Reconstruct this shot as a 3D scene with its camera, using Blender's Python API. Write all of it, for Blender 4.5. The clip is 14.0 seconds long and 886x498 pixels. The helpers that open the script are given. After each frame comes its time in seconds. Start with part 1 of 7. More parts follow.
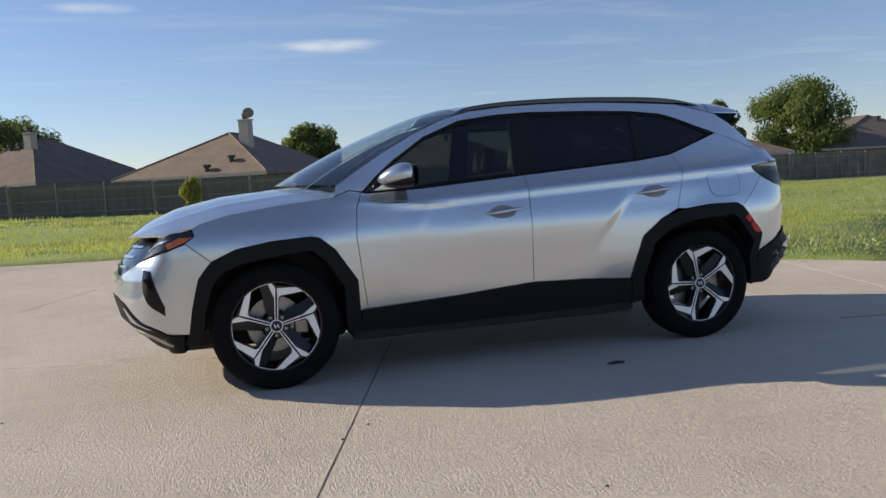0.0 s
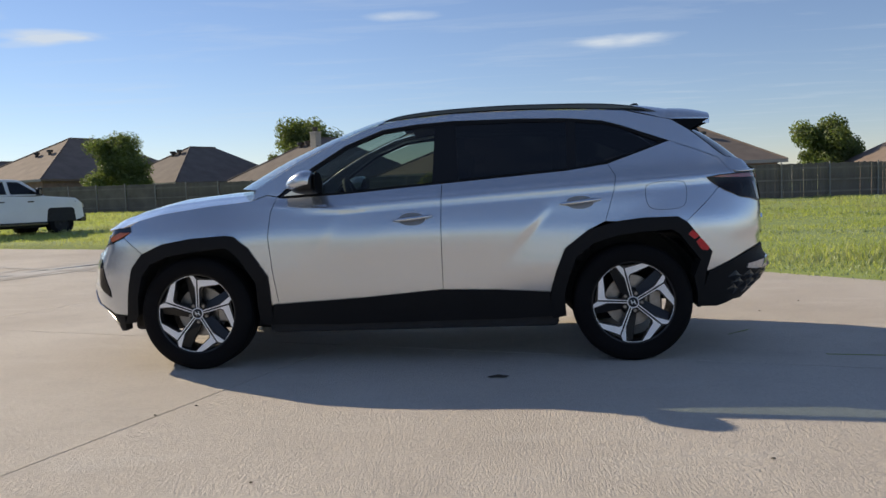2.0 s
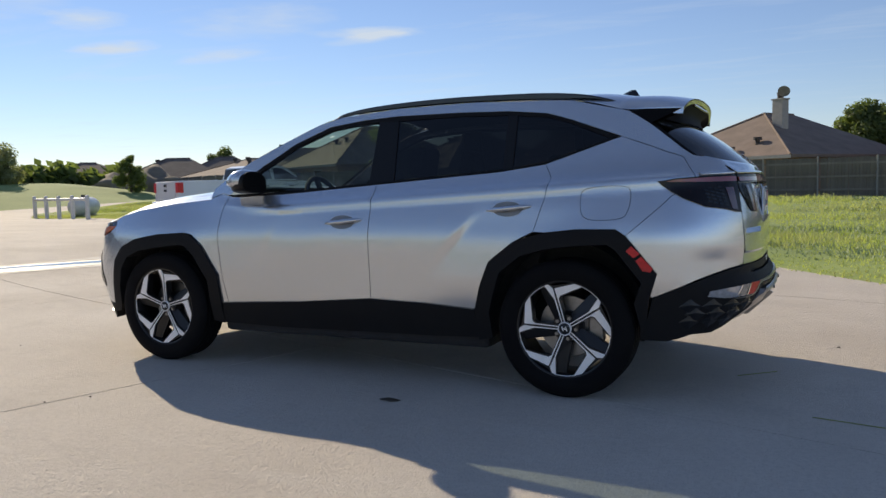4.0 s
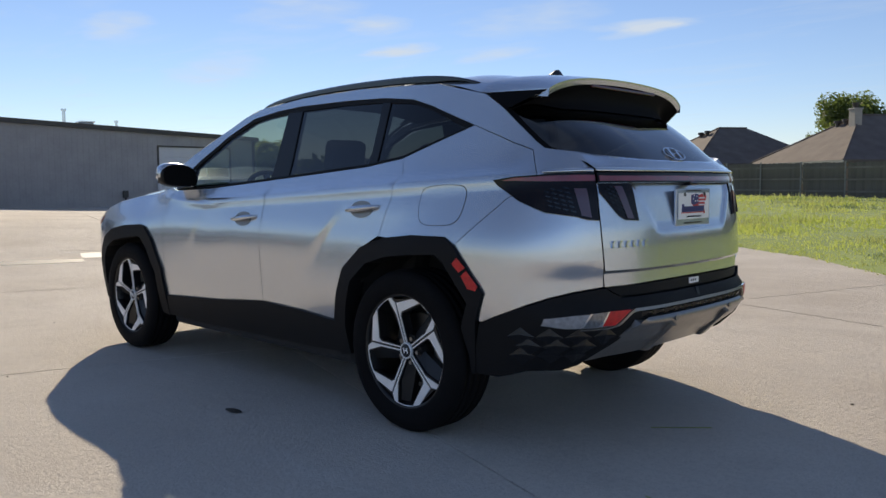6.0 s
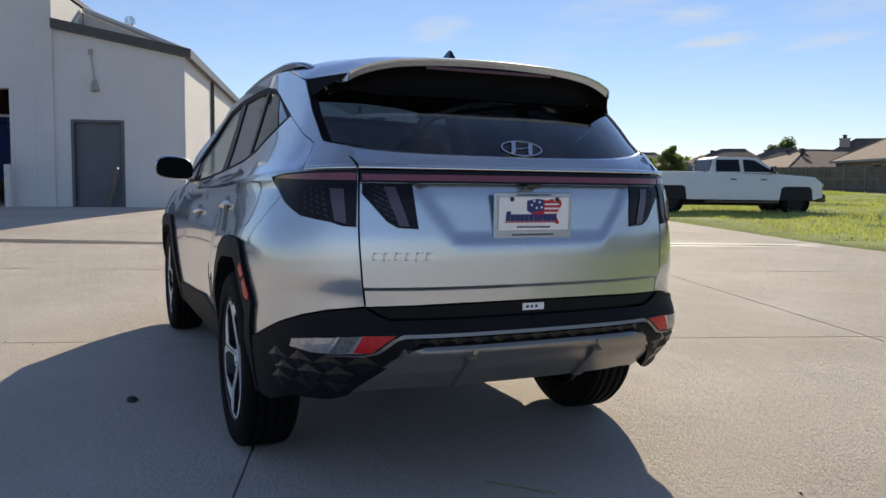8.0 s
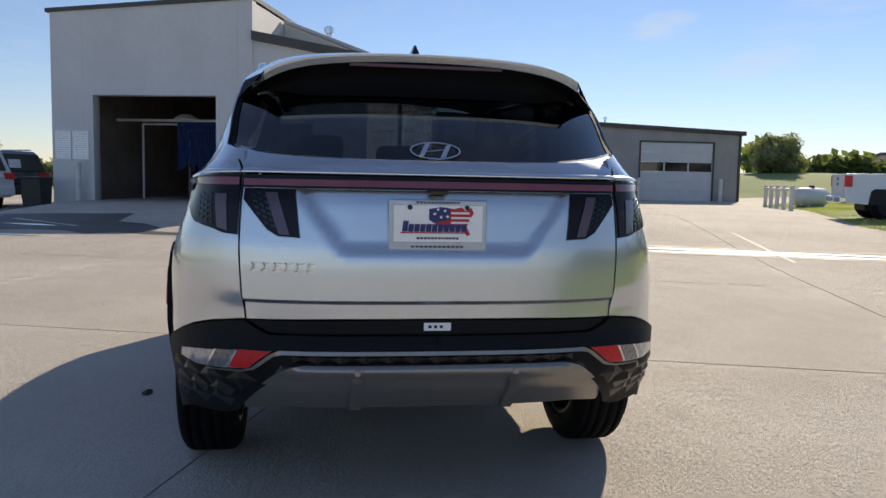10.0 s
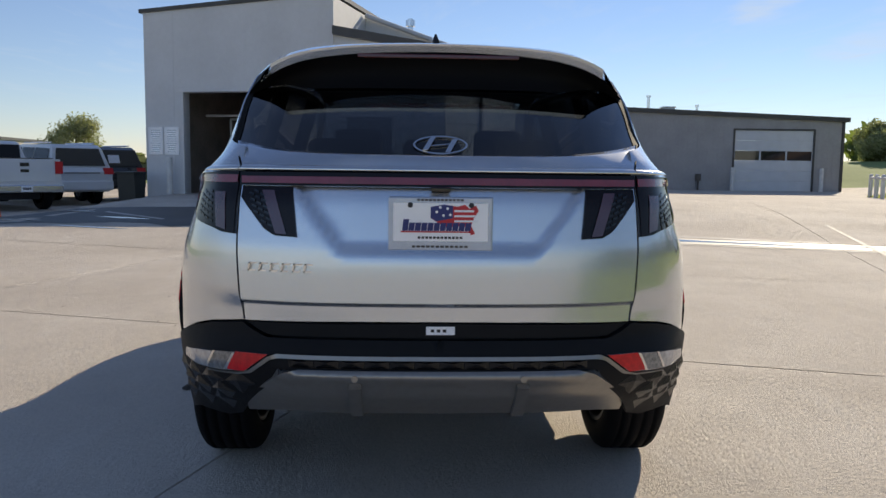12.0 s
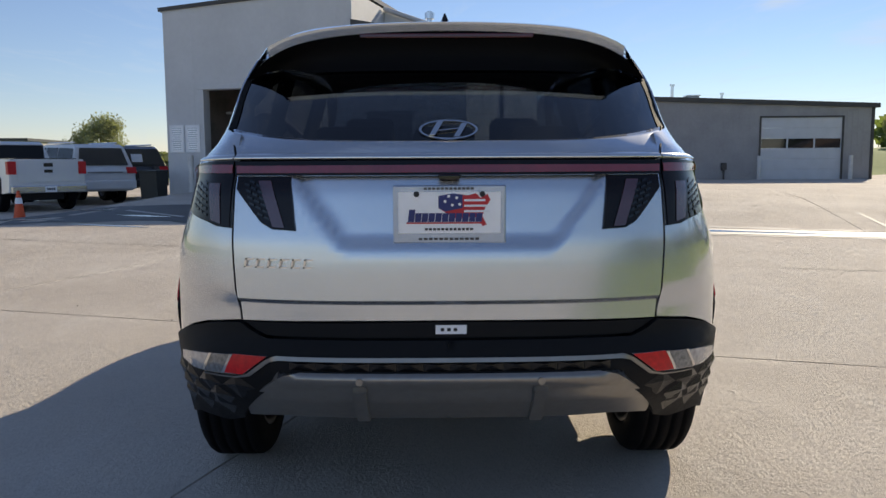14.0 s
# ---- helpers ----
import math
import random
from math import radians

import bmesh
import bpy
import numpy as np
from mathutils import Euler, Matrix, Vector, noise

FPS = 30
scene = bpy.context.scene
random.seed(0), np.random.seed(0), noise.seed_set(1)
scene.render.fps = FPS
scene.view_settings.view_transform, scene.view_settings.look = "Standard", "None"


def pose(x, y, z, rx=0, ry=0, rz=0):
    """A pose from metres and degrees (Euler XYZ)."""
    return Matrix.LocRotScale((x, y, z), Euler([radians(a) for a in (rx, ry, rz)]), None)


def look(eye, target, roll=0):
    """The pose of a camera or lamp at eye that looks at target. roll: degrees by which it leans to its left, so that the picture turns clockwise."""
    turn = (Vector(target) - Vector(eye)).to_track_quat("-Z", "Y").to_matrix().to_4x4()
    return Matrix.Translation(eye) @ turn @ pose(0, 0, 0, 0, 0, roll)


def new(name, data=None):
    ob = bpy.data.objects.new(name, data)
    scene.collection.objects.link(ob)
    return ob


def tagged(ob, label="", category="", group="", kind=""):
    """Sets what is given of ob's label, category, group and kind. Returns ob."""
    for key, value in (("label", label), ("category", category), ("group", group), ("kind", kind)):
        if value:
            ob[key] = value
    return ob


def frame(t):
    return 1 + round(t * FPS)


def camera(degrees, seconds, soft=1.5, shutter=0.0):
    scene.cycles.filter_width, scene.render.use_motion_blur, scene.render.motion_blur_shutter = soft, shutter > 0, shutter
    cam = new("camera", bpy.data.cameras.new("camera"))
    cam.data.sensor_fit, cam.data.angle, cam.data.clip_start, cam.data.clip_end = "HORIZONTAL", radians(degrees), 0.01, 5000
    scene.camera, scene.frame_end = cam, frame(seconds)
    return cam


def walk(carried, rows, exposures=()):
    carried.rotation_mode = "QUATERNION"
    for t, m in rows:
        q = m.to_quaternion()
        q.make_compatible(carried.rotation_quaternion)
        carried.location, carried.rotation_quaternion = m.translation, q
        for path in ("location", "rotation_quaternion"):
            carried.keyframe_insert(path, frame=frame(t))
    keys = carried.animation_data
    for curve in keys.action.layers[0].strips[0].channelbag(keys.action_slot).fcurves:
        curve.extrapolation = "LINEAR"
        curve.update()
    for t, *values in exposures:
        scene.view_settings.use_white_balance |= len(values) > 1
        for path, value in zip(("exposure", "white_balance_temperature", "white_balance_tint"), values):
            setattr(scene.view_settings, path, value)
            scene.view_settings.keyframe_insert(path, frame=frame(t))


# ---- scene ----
cam = camera(58.6, 14.0)
PATH = [
    (0, (1.675, 5.379, 1.111), (1.123, 3.464, 0.946), -3.2),
    (0.5, (1.133, 5.612, 1.099), (0.751, 3.656, 0.938), -3.2),
    (1, (0.556, 5.73, 1.102), (0.351, 3.746, 0.948), -2.9),
    (1.5, (-0.011, 5.804, 1.081), (-0.044, 3.809, 0.937), -2.5),
    (2, (-0.575, 5.768, 1.074), (-0.429, 3.779, 0.933), -2.1),
    (4.5, (-2.939, 4.429, 1.118), (-1.939, 2.704, 0.961), -1.1),
    (5, (-3.283, 4.029, 1.1), (-2.149, 2.389, 0.945), -0.8),
    (5.5, (-3.62, 3.628, 1.103), (-2.349, 2.092, 0.943), -0.7),
    (6, (-3.927, 3.24, 1.091), (-2.534, 1.814, 0.933), -0.4),
    (6.5, (-4.2, 2.785, 1.087), (-2.675, 1.501, 0.928), 0.0),
    (7, (-4.42, 2.332, 1.091), (-2.784, 1.193, 0.927), 0.3),
    (7.5, (-4.562, 1.853, 1.094), (-2.826, 0.874, 0.93), 0.8),
    (8, (-4.686, 1.414, 1.111), (-2.867, 0.601, 0.938), 0.8),
    (8.5, (-4.726, 1.046, 1.113), (-2.844, 0.392, 0.935), 0.8),
    (11, (-4.734, 0.168, 1.158), (-2.749, 0.001, 0.971), 1.2),
    (11.5, (-4.705, 0.122, 1.154), (-2.718, 0.003, 0.959), 1.0),
    (12, (-4.623, 0.087, 1.16), (-2.635, 0.006, 0.955), 0.7),
    (12.5, (-4.553, 0.059, 1.159), (-2.565, 0.006, 0.945), 0.3),
    (13, (-4.528, 0.039, 1.152), (-2.54, 0.003, 0.933), 0.0),
    (13.5, (-4.501, 0.041, 1.143), (-2.514, 0.011, 0.922), -0.1),
    (14, (-4.456, 0.041, 1.138), (-2.468, 0.02, 0.918), -0.3),
]
walk(cam, [(t, look(eye, target, roll)) for t, eye, target, roll in PATH])

# ---- daylight ----
SUN = Vector((1.724, -1.077, 1.0)).normalized()
scene.view_settings.exposure = 0.09
world = bpy.data.worlds.new("sky")
scene.world = world
world.use_nodes = True
wn, wl = world.node_tree.nodes, world.node_tree.links
wn.clear()
sky = wn.new("ShaderNodeTexSky")
sky.sky_type = "NISHITA"
sky.sun_disc = False
sky.sun_elevation = math.asin(SUN.z)
sky.sun_rotation = math.atan2(SUN.x, SUN.y)
sky.air_density, sky.dust_density, sky.ozone_density = 1.0, 0.0, 3.0
bg = wn.new("ShaderNodeBackground")
bg.inputs["Strength"].default_value = 0.094
# thin drawn-out high cloud
tc = wn.new("ShaderNodeTexCoord")
sep = wn.new("ShaderNodeSeparateXYZ")
wl.new(tc.outputs["Generated"], sep.inputs[0])
up = wn.new("ShaderNodeMath")
up.operation = "MAXIMUM"
up.inputs[1].default_value = 0.04
wl.new(sep.outputs["Z"], up.inputs[0])
com = wn.new("ShaderNodeCombineXYZ")
for axis in ("X", "Y"):
    d = wn.new("ShaderNodeMath")
    d.operation = "DIVIDE"
    wl.new(sep.outputs[axis], d.inputs[0])
    wl.new(up.outputs[0], d.inputs[1])
    wl.new(d.outputs[0], com.inputs[axis])
mp = wn.new("ShaderNodeMapping")
mp.inputs["Rotation"].default_value = (0, 0, radians(24))
mp.inputs["Scale"].default_value = (0.55, 1.5, 1)
wl.new(com.outputs[0], mp.inputs[0])
cn = wn.new("ShaderNodeTexNoise")
cn.inputs["Scale"].default_value, cn.inputs["Detail"].default_value = 1.3, 6
cn.inputs["Roughness"].default_value, cn.inputs["Distortion"].default_value = 0.6, 0.5
wl.new(mp.outputs[0], cn.inputs["Vector"])
cr = wn.new("ShaderNodeMapRange")
cr.inputs["From Min"].default_value, cr.inputs["From Max"].default_value = 0.52, 0.90
cr.inputs["To Min"].default_value, cr.inputs["To Max"].default_value = 0.05, 0.42
wl.new(cn.outputs[0], cr.inputs[0])
cm = wn.new("ShaderNodeMixRGB")
cm.inputs[2].default_value = (6.5, 7.2, 8.0, 1)


def wmath(op, a, b):
    """A sum of two sockets or numbers in the sky's shader."""
    m = wn.new("ShaderNodeMath")
    m.operation = op
    for k, v in enumerate((a, b)):
        if isinstance(v, (int, float)):
            m.inputs[k].default_value = v
        else:
            wl.new(v, m.inputs[k])
    return m.outputs[0]


def wdot(v):
    """The sky direction taken along a vector."""
    m = wn.new("ShaderNodeVectorMath")
    m.operation = "DOT_PRODUCT"
    m.inputs[1].default_value = v
    wl.new(tc.outputs["Generated"], m.inputs[0])
    return m.outputs["Value"]


# separate wisps of cirrus: bearing, height, half length, half width, lean (degrees), strength
WISPS = [(-99.0, 10.1, 4.6, 0.30, 0.5, 0.62), (-83.5, 12.5, 3.0, 0.26, 0.0, 0.40), (-59.9, 10.9, 4.4, 0.28, 1.0, 0.58), (-42.8, 9.6, 3.0, 0.30, 5.0, 0.85),
         (-41.2, 11.3, 2.6, 0.48, 5.0, 0.55), (-49.4, 9.2, 3.4, 0.30, 7.0, 0.50), (-59.8, 10.5, 3.6, 0.24, 7.0, 0.55), (-23.6, 10.6, 2.6, 0.60, 10.0, 0.42), (-30.0, 8.0, 4.2, 0.9, 14.0, 0.35), (-52.0, 11.6, 6.0, 0.8, 6.0, 0.30), (-36.0, 12.2, 5.0, 0.9, 8.0, 0.30)]
fray = wn.new("ShaderNodeTexNoise")
fray.inputs["Scale"].default_value, fray.inputs["Detail"].default_value = 22.0, 5
stretch_ = wn.new("ShaderNodeMapping")
stretch_.inputs["Scale"].default_value = (1, 1, 5)
wl.new(tc.outputs["Generated"], stretch_.inputs[0])
wl.new(stretch_.outputs[0], fray.inputs["Vector"])
veil = cr.outputs[0]
for az, el, long_, wide_, lean_, much in WISPS:
    d = Vector((math.cos(radians(el)) * math.cos(radians(az)), math.cos(radians(el)) * math.sin(radians(az)), math.sin(radians(el))))
    side = d.cross(Vector((0, 0, 1))).normalized()
    over = side.cross(d)
    along = side * math.cos(radians(lean_)) + over * math.sin(radians(lean_))
    across_ = over * math.cos(radians(lean_)) - side * math.sin(radians(lean_))
    p = wmath("MULTIPLY", wdot(along), 1 / math.sin(radians(long_)))
    q = wmath("MULTIPLY", wdot(across_), 1 / math.sin(radians(wide_ * 1.7)))
    r2 = wmath("ADD", wmath("MULTIPLY", p, p), wmath("MULTIPLY", q, q))
    r2 = wmath("ADD", r2, wmath("MULTIPLY", wmath("SUBTRACT", fray.outputs[0], 0.5), 1.6))
    inside = wmath("POWER", wmath("MAXIMUM", wmath("SUBTRACT", 1.0, r2), 0.0), 1.4)
    inside = wmath("MULTIPLY", inside, wmath("GREATER_THAN", wdot(d), 0.5))
    veil = wmath("ADD", veil, wmath("MULTIPLY", inside, much))
veil = wmath("MINIMUM", veil, 0.9)
wl.new(veil, cm.inputs[0])
tintsky = wn.new("ShaderNodeMixRGB")
tintsky.blend_type = "MULTIPLY"
tintsky.inputs[0].default_value = 1.0
tintsky.inputs[2].default_value = (1.02, 0.985, 1.11, 1)
wl.new(sky.outputs[0], tintsky.inputs[1])
wl.new(tintsky.outputs[0], cm.inputs[1])
wl.new(cm.outputs[0], bg.inputs["Color"])
wo = wn.new("ShaderNodeOutputWorld")
wl.new(bg.outputs[0], wo.inputs[0])

sun = new("sun", bpy.data.lights.new("sun", "SUN"))
sun.data.energy, sun.data.angle, sun.data.color = 5.0, radians(0.5), (1.0, 0.86, 0.65)
sun.matrix_world = look(SUN * 60, (0, 0, 0))


# ---- materials ----
def rgb(c):
    return (c[0], c[1], c[2], 1.0)


def material(name, base, rough=0.6, metal=0.0, coat=0.0, vary=0.15, scale=6.0, bump=0.0, bump_scale=None, tone=None, spec=0.5, by_object=0.0, by_island=0.0, stretch=(1, 1, 1), fine=None):
    """A surface with colour that varies at two scales, and fine relief."""
    m = bpy.data.materials.new(name)
    m.use_nodes = True
    n, l = m.node_tree.nodes, m.node_tree.links
    b = n["Principled BSDF"]
    b.inputs["Roughness"].default_value, b.inputs["Metallic"].default_value = rough, metal
    b.inputs["Coat Weight"].default_value, b.inputs["Coat Roughness"].default_value = coat, 0.03
    b.inputs["Specular IOR Level"].default_value = spec
    b.inputs["Base Color"].default_value = rgb(base)
    co = n.new("ShaderNodeTexCoord")
    mapping = n.new("ShaderNodeMapping")
    mapping.inputs["Scale"].default_value = stretch
    l.new(co.outputs["Object"], mapping.inputs[0])
    if vary > 0:
        broad = n.new("ShaderNodeTexNoise")
        broad.inputs["Scale"].default_value, broad.inputs["Detail"].default_value = scale, 4
        small = n.new("ShaderNodeTexNoise")
        small.inputs["Scale"].default_value, small.inputs["Detail"].default_value = fine or scale * 14, 3
        for t in (broad, small):
            l.new(mapping.outputs[0], t.inputs["Vector"])
        mix = n.new("ShaderNodeMath")
        mix.operation = "MULTIPLY_ADD"
        mix.inputs[1].default_value = 0.45
        l.new(small.outputs[0], mix.inputs[0])
        l.new(broad.outputs[0], mix.inputs[2])
        rng = n.new("ShaderNodeMapRange")
        rng.inputs["From Min"].default_value, rng.inputs["From Max"].default_value = 0.45, 1.0
        l.new(mix.outputs[0], rng.inputs[0])
        last = rng.outputs[0]
        if by_object or by_island:
            if by_object:
                src = n.new("ShaderNodeObjectInfo").outputs["Random"]
            else:
                src = n.new("ShaderNodeNewGeometry").outputs["Random Per Island"]
            add = n.new("ShaderNodeMath")
            add.operation = "MULTIPLY_ADD"
            add.inputs[1].default_value = by_object or by_island
            l.new(src, add.inputs[0])
            l.new(last, add.inputs[2])
            last = add.outputs[0]
        col = n.new("ShaderNodeMixRGB")
        other = tone or [min(1, c * (1 + vary)) for c in base]
        first = base if tone else [c * (1 - vary) for c in base]
        col.inputs[1].default_value, col.inputs[2].default_value = rgb(first), rgb(other)
        l.new(last, col.inputs[0])
        l.new(col.outputs[0], b.inputs["Base Color"])
    if bump > 0:
        rel = n.new("ShaderNodeTexNoise")
        rel.inputs["Scale"].default_value, rel.inputs["Detail"].default_value = bump_scale or scale * 10, 4
        l.new(mapping.outputs[0], rel.inputs["Vector"])
        bp = n.new("ShaderNodeBump")
        bp.inputs["Strength"].default_value, bp.inputs["Distance"].default_value = min(1, bump), 0.01
        l.new(rel.outputs[0], bp.inputs["Height"])
        l.new(bp.outputs[0], b.inputs["Normal"])
    return m


def glass(name, tint, rough=0.0, gloss_base=0.042):
    """A thin tinted pane: it lets light straight through, and mirrors at its face."""
    m = bpy.data.materials.new(name)
    m.use_nodes = True
    n, l = m.node_tree.nodes, m.node_tree.links
    n.remove(n["Principled BSDF"])
    clear = n.new("ShaderNodeBsdfTransparent")
    clear.inputs[0].default_value = rgb(tint)
    gloss = n.new("ShaderNodeBsdfGlossy")
    gloss.inputs["Roughness"].default_value = rough
    gloss.inputs[0].default_value = (1, 1, 1, 1)
    fr = n.new("ShaderNodeLayerWeight")
    fr.inputs[0].default_value = 0.5
    power = n.new("ShaderNodeMath")
    power.operation = "POWER"
    power.inputs[1].default_value = 4.0
    l.new(fr.outputs["Facing"], power.inputs[0])
    scale = n.new("ShaderNodeMath")
    scale.operation = "MULTIPLY_ADD"
    scale.inputs[1].default_value, scale.inputs[2].default_value = 0.9, gloss_base
    l.new(power.outputs[0], scale.inputs[0])
    mix = n.new("ShaderNodeMixShader")
    l.new(scale.outputs[0], mix.inputs[0])
    l.new(clear.outputs[0], mix.inputs[1])
    l.new(gloss.outputs[0], mix.inputs[2])
    l.new(mix.outputs[0], n["Material Output"].inputs[0])
    return m


def concrete():
    """Broom-finished slab: tan, mottled, stained, with pitted grain and brushed lines."""
    m = bpy.data.materials.new("broom_finished_concrete")
    m.use_nodes = True
    n, l = m.node_tree.nodes, m.node_tree.links
    b = n["Principled BSDF"]
    b.inputs["Roughness"].default_value = 0.82
    b.inputs["Specular IOR Level"].default_value = 0.16
    co = n.new("ShaderNodeTexCoord")

    def tex(scale, detail, stretch=(1, 1, 1), turn=0.0, rough=0.55):
        mp_ = n.new("ShaderNodeMapping")
        mp_.inputs["Scale"].default_value = stretch
        mp_.inputs["Rotation"].default_value = (0, 0, turn)
        l.new(co.outputs["Object"], mp_.inputs[0])
        t = n.new("ShaderNodeTexNoise")
        t.inputs["Scale"].default_value, t.inputs["Detail"].default_value, t.inputs["Roughness"].default_value = scale, detail, rough
        l.new(mp_.outputs[0], t.inputs["Vector"])
        return t.outputs[0]

    def ramp(src, lo, hi, c0, c1):
        r = n.new("ShaderNodeMapRange")
        r.inputs["From Min"].default_value, r.inputs["From Max"].default_value = lo, hi
        r.inputs["To Min"].default_value, r.inputs["To Max"].default_value = c0, c1
        l.new(src, r.inputs[0])
        return r.outputs[0]

    def mix(fac, a, c, mode="MIX"):
        x = n.new("ShaderNodeMixRGB")
        x.blend_type = mode
        for k, v in ((0, fac), (1, a), (2, c)):
            if isinstance(v, (tuple, float, int)):
                x.inputs[k].default_value = v
            else:
                l.new(v, x.inputs[k])
        return x.outputs[0]

    tone = mix(ramp(tex(0.45, 5), 0.32, 0.68, 0.0, 1.0), (0.525, 0.460, 0.385, 1), (0.675, 0.612, 0.53, 1))
    info = n.new("ShaderNodeObjectInfo")
    tone = mix(ramp(info.outputs["Random"], 0, 1, 0.0, 0.30), tone, (0.585, 0.535, 0.475, 1))
    tone = mix(ramp(tex(2.3, 6, rough=0.65), 0.50, 0.74, 0.0, 0.42), tone, (0.45, 0.405, 0.355, 1))
    tone = mix(ramp(tex(1.1, 5, (1, 3.2, 1), 0.6), 0.56, 0.72, 0.0, 0.35), tone, (0.685, 0.645, 0.58, 1))
    tone = mix(ramp(tex(38, 4, rough=0.7), 0.44, 0.68, 0.0, 0.34), tone, (0.40, 0.36, 0.31, 1))
    tone = mix(ramp(tex(150, 2), 0.58, 0.72, 0.0, 0.6), tone, (0.22, 0.18, 0.145, 1))
    l.new(tone, b.inputs["Base Color"])
    add = n.new("ShaderNodeMath")
    add.operation = "MULTIPLY_ADD"
    add.inputs[1].default_value = 0.55
    l.new(tex(120, 3, (1, 0.16, 1), GRID_TURN), add.inputs[0])
    l.new(tex(75, 4, rough=0.7), add.inputs[2])
    rough_cast = n.new("ShaderNodeMath")
    rough_cast.operation = "MULTIPLY_ADD"
    rough_cast.inputs[1].default_value = 1.6
    l.new(tex(17, 6, rough=0.75), rough_cast.inputs[0])
    l.new(add.outputs[0], rough_cast.inputs[2])
    bp = n.new("ShaderNodeBump")
    bp.inputs["Strength"].default_value, bp.inputs["Distance"].default_value = 0.75, 0.012
    l.new(rough_cast.outputs[0], bp.inputs["Height"])
    l.new(bp.outputs[0], b.inputs["Normal"])
    return m


GRID_TURN = radians(18.0)
M_PAINT = material("silver_paint", (0.60, 0.635, 0.68), 0.25, 0.86, 1.0, vary=0.05, scale=900, fine=2600)
M_CLAD = material("grained_black_plastic", (0.0075, 0.008, 0.0095), 0.58, spec=0.19, vary=0.2, scale=3, bump=0.15, bump_scale=900)
M_MATTE = material("matte_black_plastic", (0.004, 0.004, 0.0045), 0.7, spec=0.12, vary=0.1, scale=6)
M_GLOSS = material("gloss_black", (0.008, 0.008, 0.009), 0.12, coat=0.6, vary=0.1, scale=4)
M_PILLAR = material("dark_pillar_trim", (0.006, 0.0065, 0.008), 0.35, spec=0.3, vary=0.1, scale=5)
M_SKID = material("warm_grey_satin_metal", (0.29, 0.275, 0.255), 0.30, 0.7, vary=0.08, scale=40)
M_CHROME = material("satin_chrome", (0.72, 0.72, 0.72), 0.16, 1.0, vary=0.03, scale=10)
M_TYRE = material("tyre_rubber", (0.006, 0.006, 0.007), 0.75, spec=0.12, vary=0.3, scale=5, bump=0.2, bump_scale=300)
M_RIM = material("machined_alloy", (0.93, 0.92, 0.91), 0.42, 0.25, vary=0.05, scale=30)
M_RIMBLACK = material("dark_painted_alloy", (0.008, 0.008, 0.009), 0.4, 0.0, coat=0.15, vary=0.1, scale=8)
M_DISC = material("brake_steel", (0.30, 0.29, 0.28), 0.4, 1.0, vary=0.2, scale=30)
M_LAMP = material("smoked_lamp_lens", (0.005, 0.003, 0.004), 0.03, spec=0.28, vary=0.2, scale=12)
M_LAMPGRID = material("lamp_grid_chrome", (0.040, 0.045, 0.050), 0.25, 0.8, vary=0.2, scale=60)
M_REDBAR = material("dark_red_lens", (0.19, 0.022, 0.032), 0.05, coat=1.0, vary=0.25, scale=9)
M_PURPLE = material("smoked_red_light_guide", (0.065, 0.026, 0.042), 0.12, coat=1.0, vary=0.15, scale=12)
M_BRAKE = material("dark_red_brake_lens", (0.07, 0.012, 0.016), 0.15, coat=0.4, vary=0.2, scale=20)
M_RED = material("red_reflector", (0.60, 0.006, 0.012), 0.35, coat=0.1, vary=0.25, scale=60)
M_CLEARLENS = material("clear_ribbed_lens", (0.42, 0.42, 0.43), 0.12, 0.4, coat=1.0, vary=0.3, scale=50)
M_LENSGRID = material("ribbed_lens", (0.20, 0.21, 0.22), 0.2, 0.5, coat=1.0, vary=0.5, scale=90, fine=300)
M_FACET = material("faceted_black_plastic", (0.008, 0.0085, 0.0105), 0.24, spec=0.4, vary=0.15, scale=20, bump=0.1, bump_scale=900)
M_AMBER = material("amber_marker_lens", (0.55, 0.12, 0.02), 0.1, coat=1.0, vary=0.2, scale=30)
M_CABIN = material("dark_cabin_cloth", (0.022, 0.022, 0.024), 0.8, vary=0.25, scale=12, bump=0.2, bump_scale=400)
M_WHITE = material("white_print", (0.90, 0.90, 0.91), 0.25, vary=0.04, scale=10)
M_NAVY = material("navy_print", (0.02, 0.03, 0.16), 0.4, vary=0.05, scale=10)
M_REDPRINT = material("red_print", (0.55, 0.02, 0.03), 0.4, vary=0.05, scale=10)
M_BLACKPRINT = material("black_print", (0.015, 0.015, 0.018), 0.5, vary=0.1, scale=10)
M_PLATE = material("reflective_plate_sheet", (0.95, 0.95, 0.96), 0.35, 0.15, vary=0.03, scale=30)
M_PLATEFRAME = material("brushed_plate_frame", (0.45, 0.52, 0.64), 0.25, 0.6, vary=0.08, scale=30)
M_GLASS_F = glass("light_tinted_glass", (0.40, 0.46, 0.42))
M_GLASS_W = glass("clear_windscreen_glass", (0.74, 0.81, 0.77))
M_GLASS_R = glass("privacy_glass", (0.06, 0.064, 0.068))
M_GLASS_BACK = glass("tinted_rear_glass", (0.05, 0.058, 0.075), gloss_base=0.07)
M_DARKGLASS = material("dark_vehicle_glass", (0.012, 0.014, 0.017), 0.04, coat=0.8, vary=0.1, scale=3)
M_CONCRETE = concrete()
M_SOIL = material("mown_grass_soil", (0.175, 0.235, 0.062), 0.95, vary=0.4, scale=0.22, tone=(0.275, 0.335, 0.105), fine=5, bump=0.6, bump_scale=9)
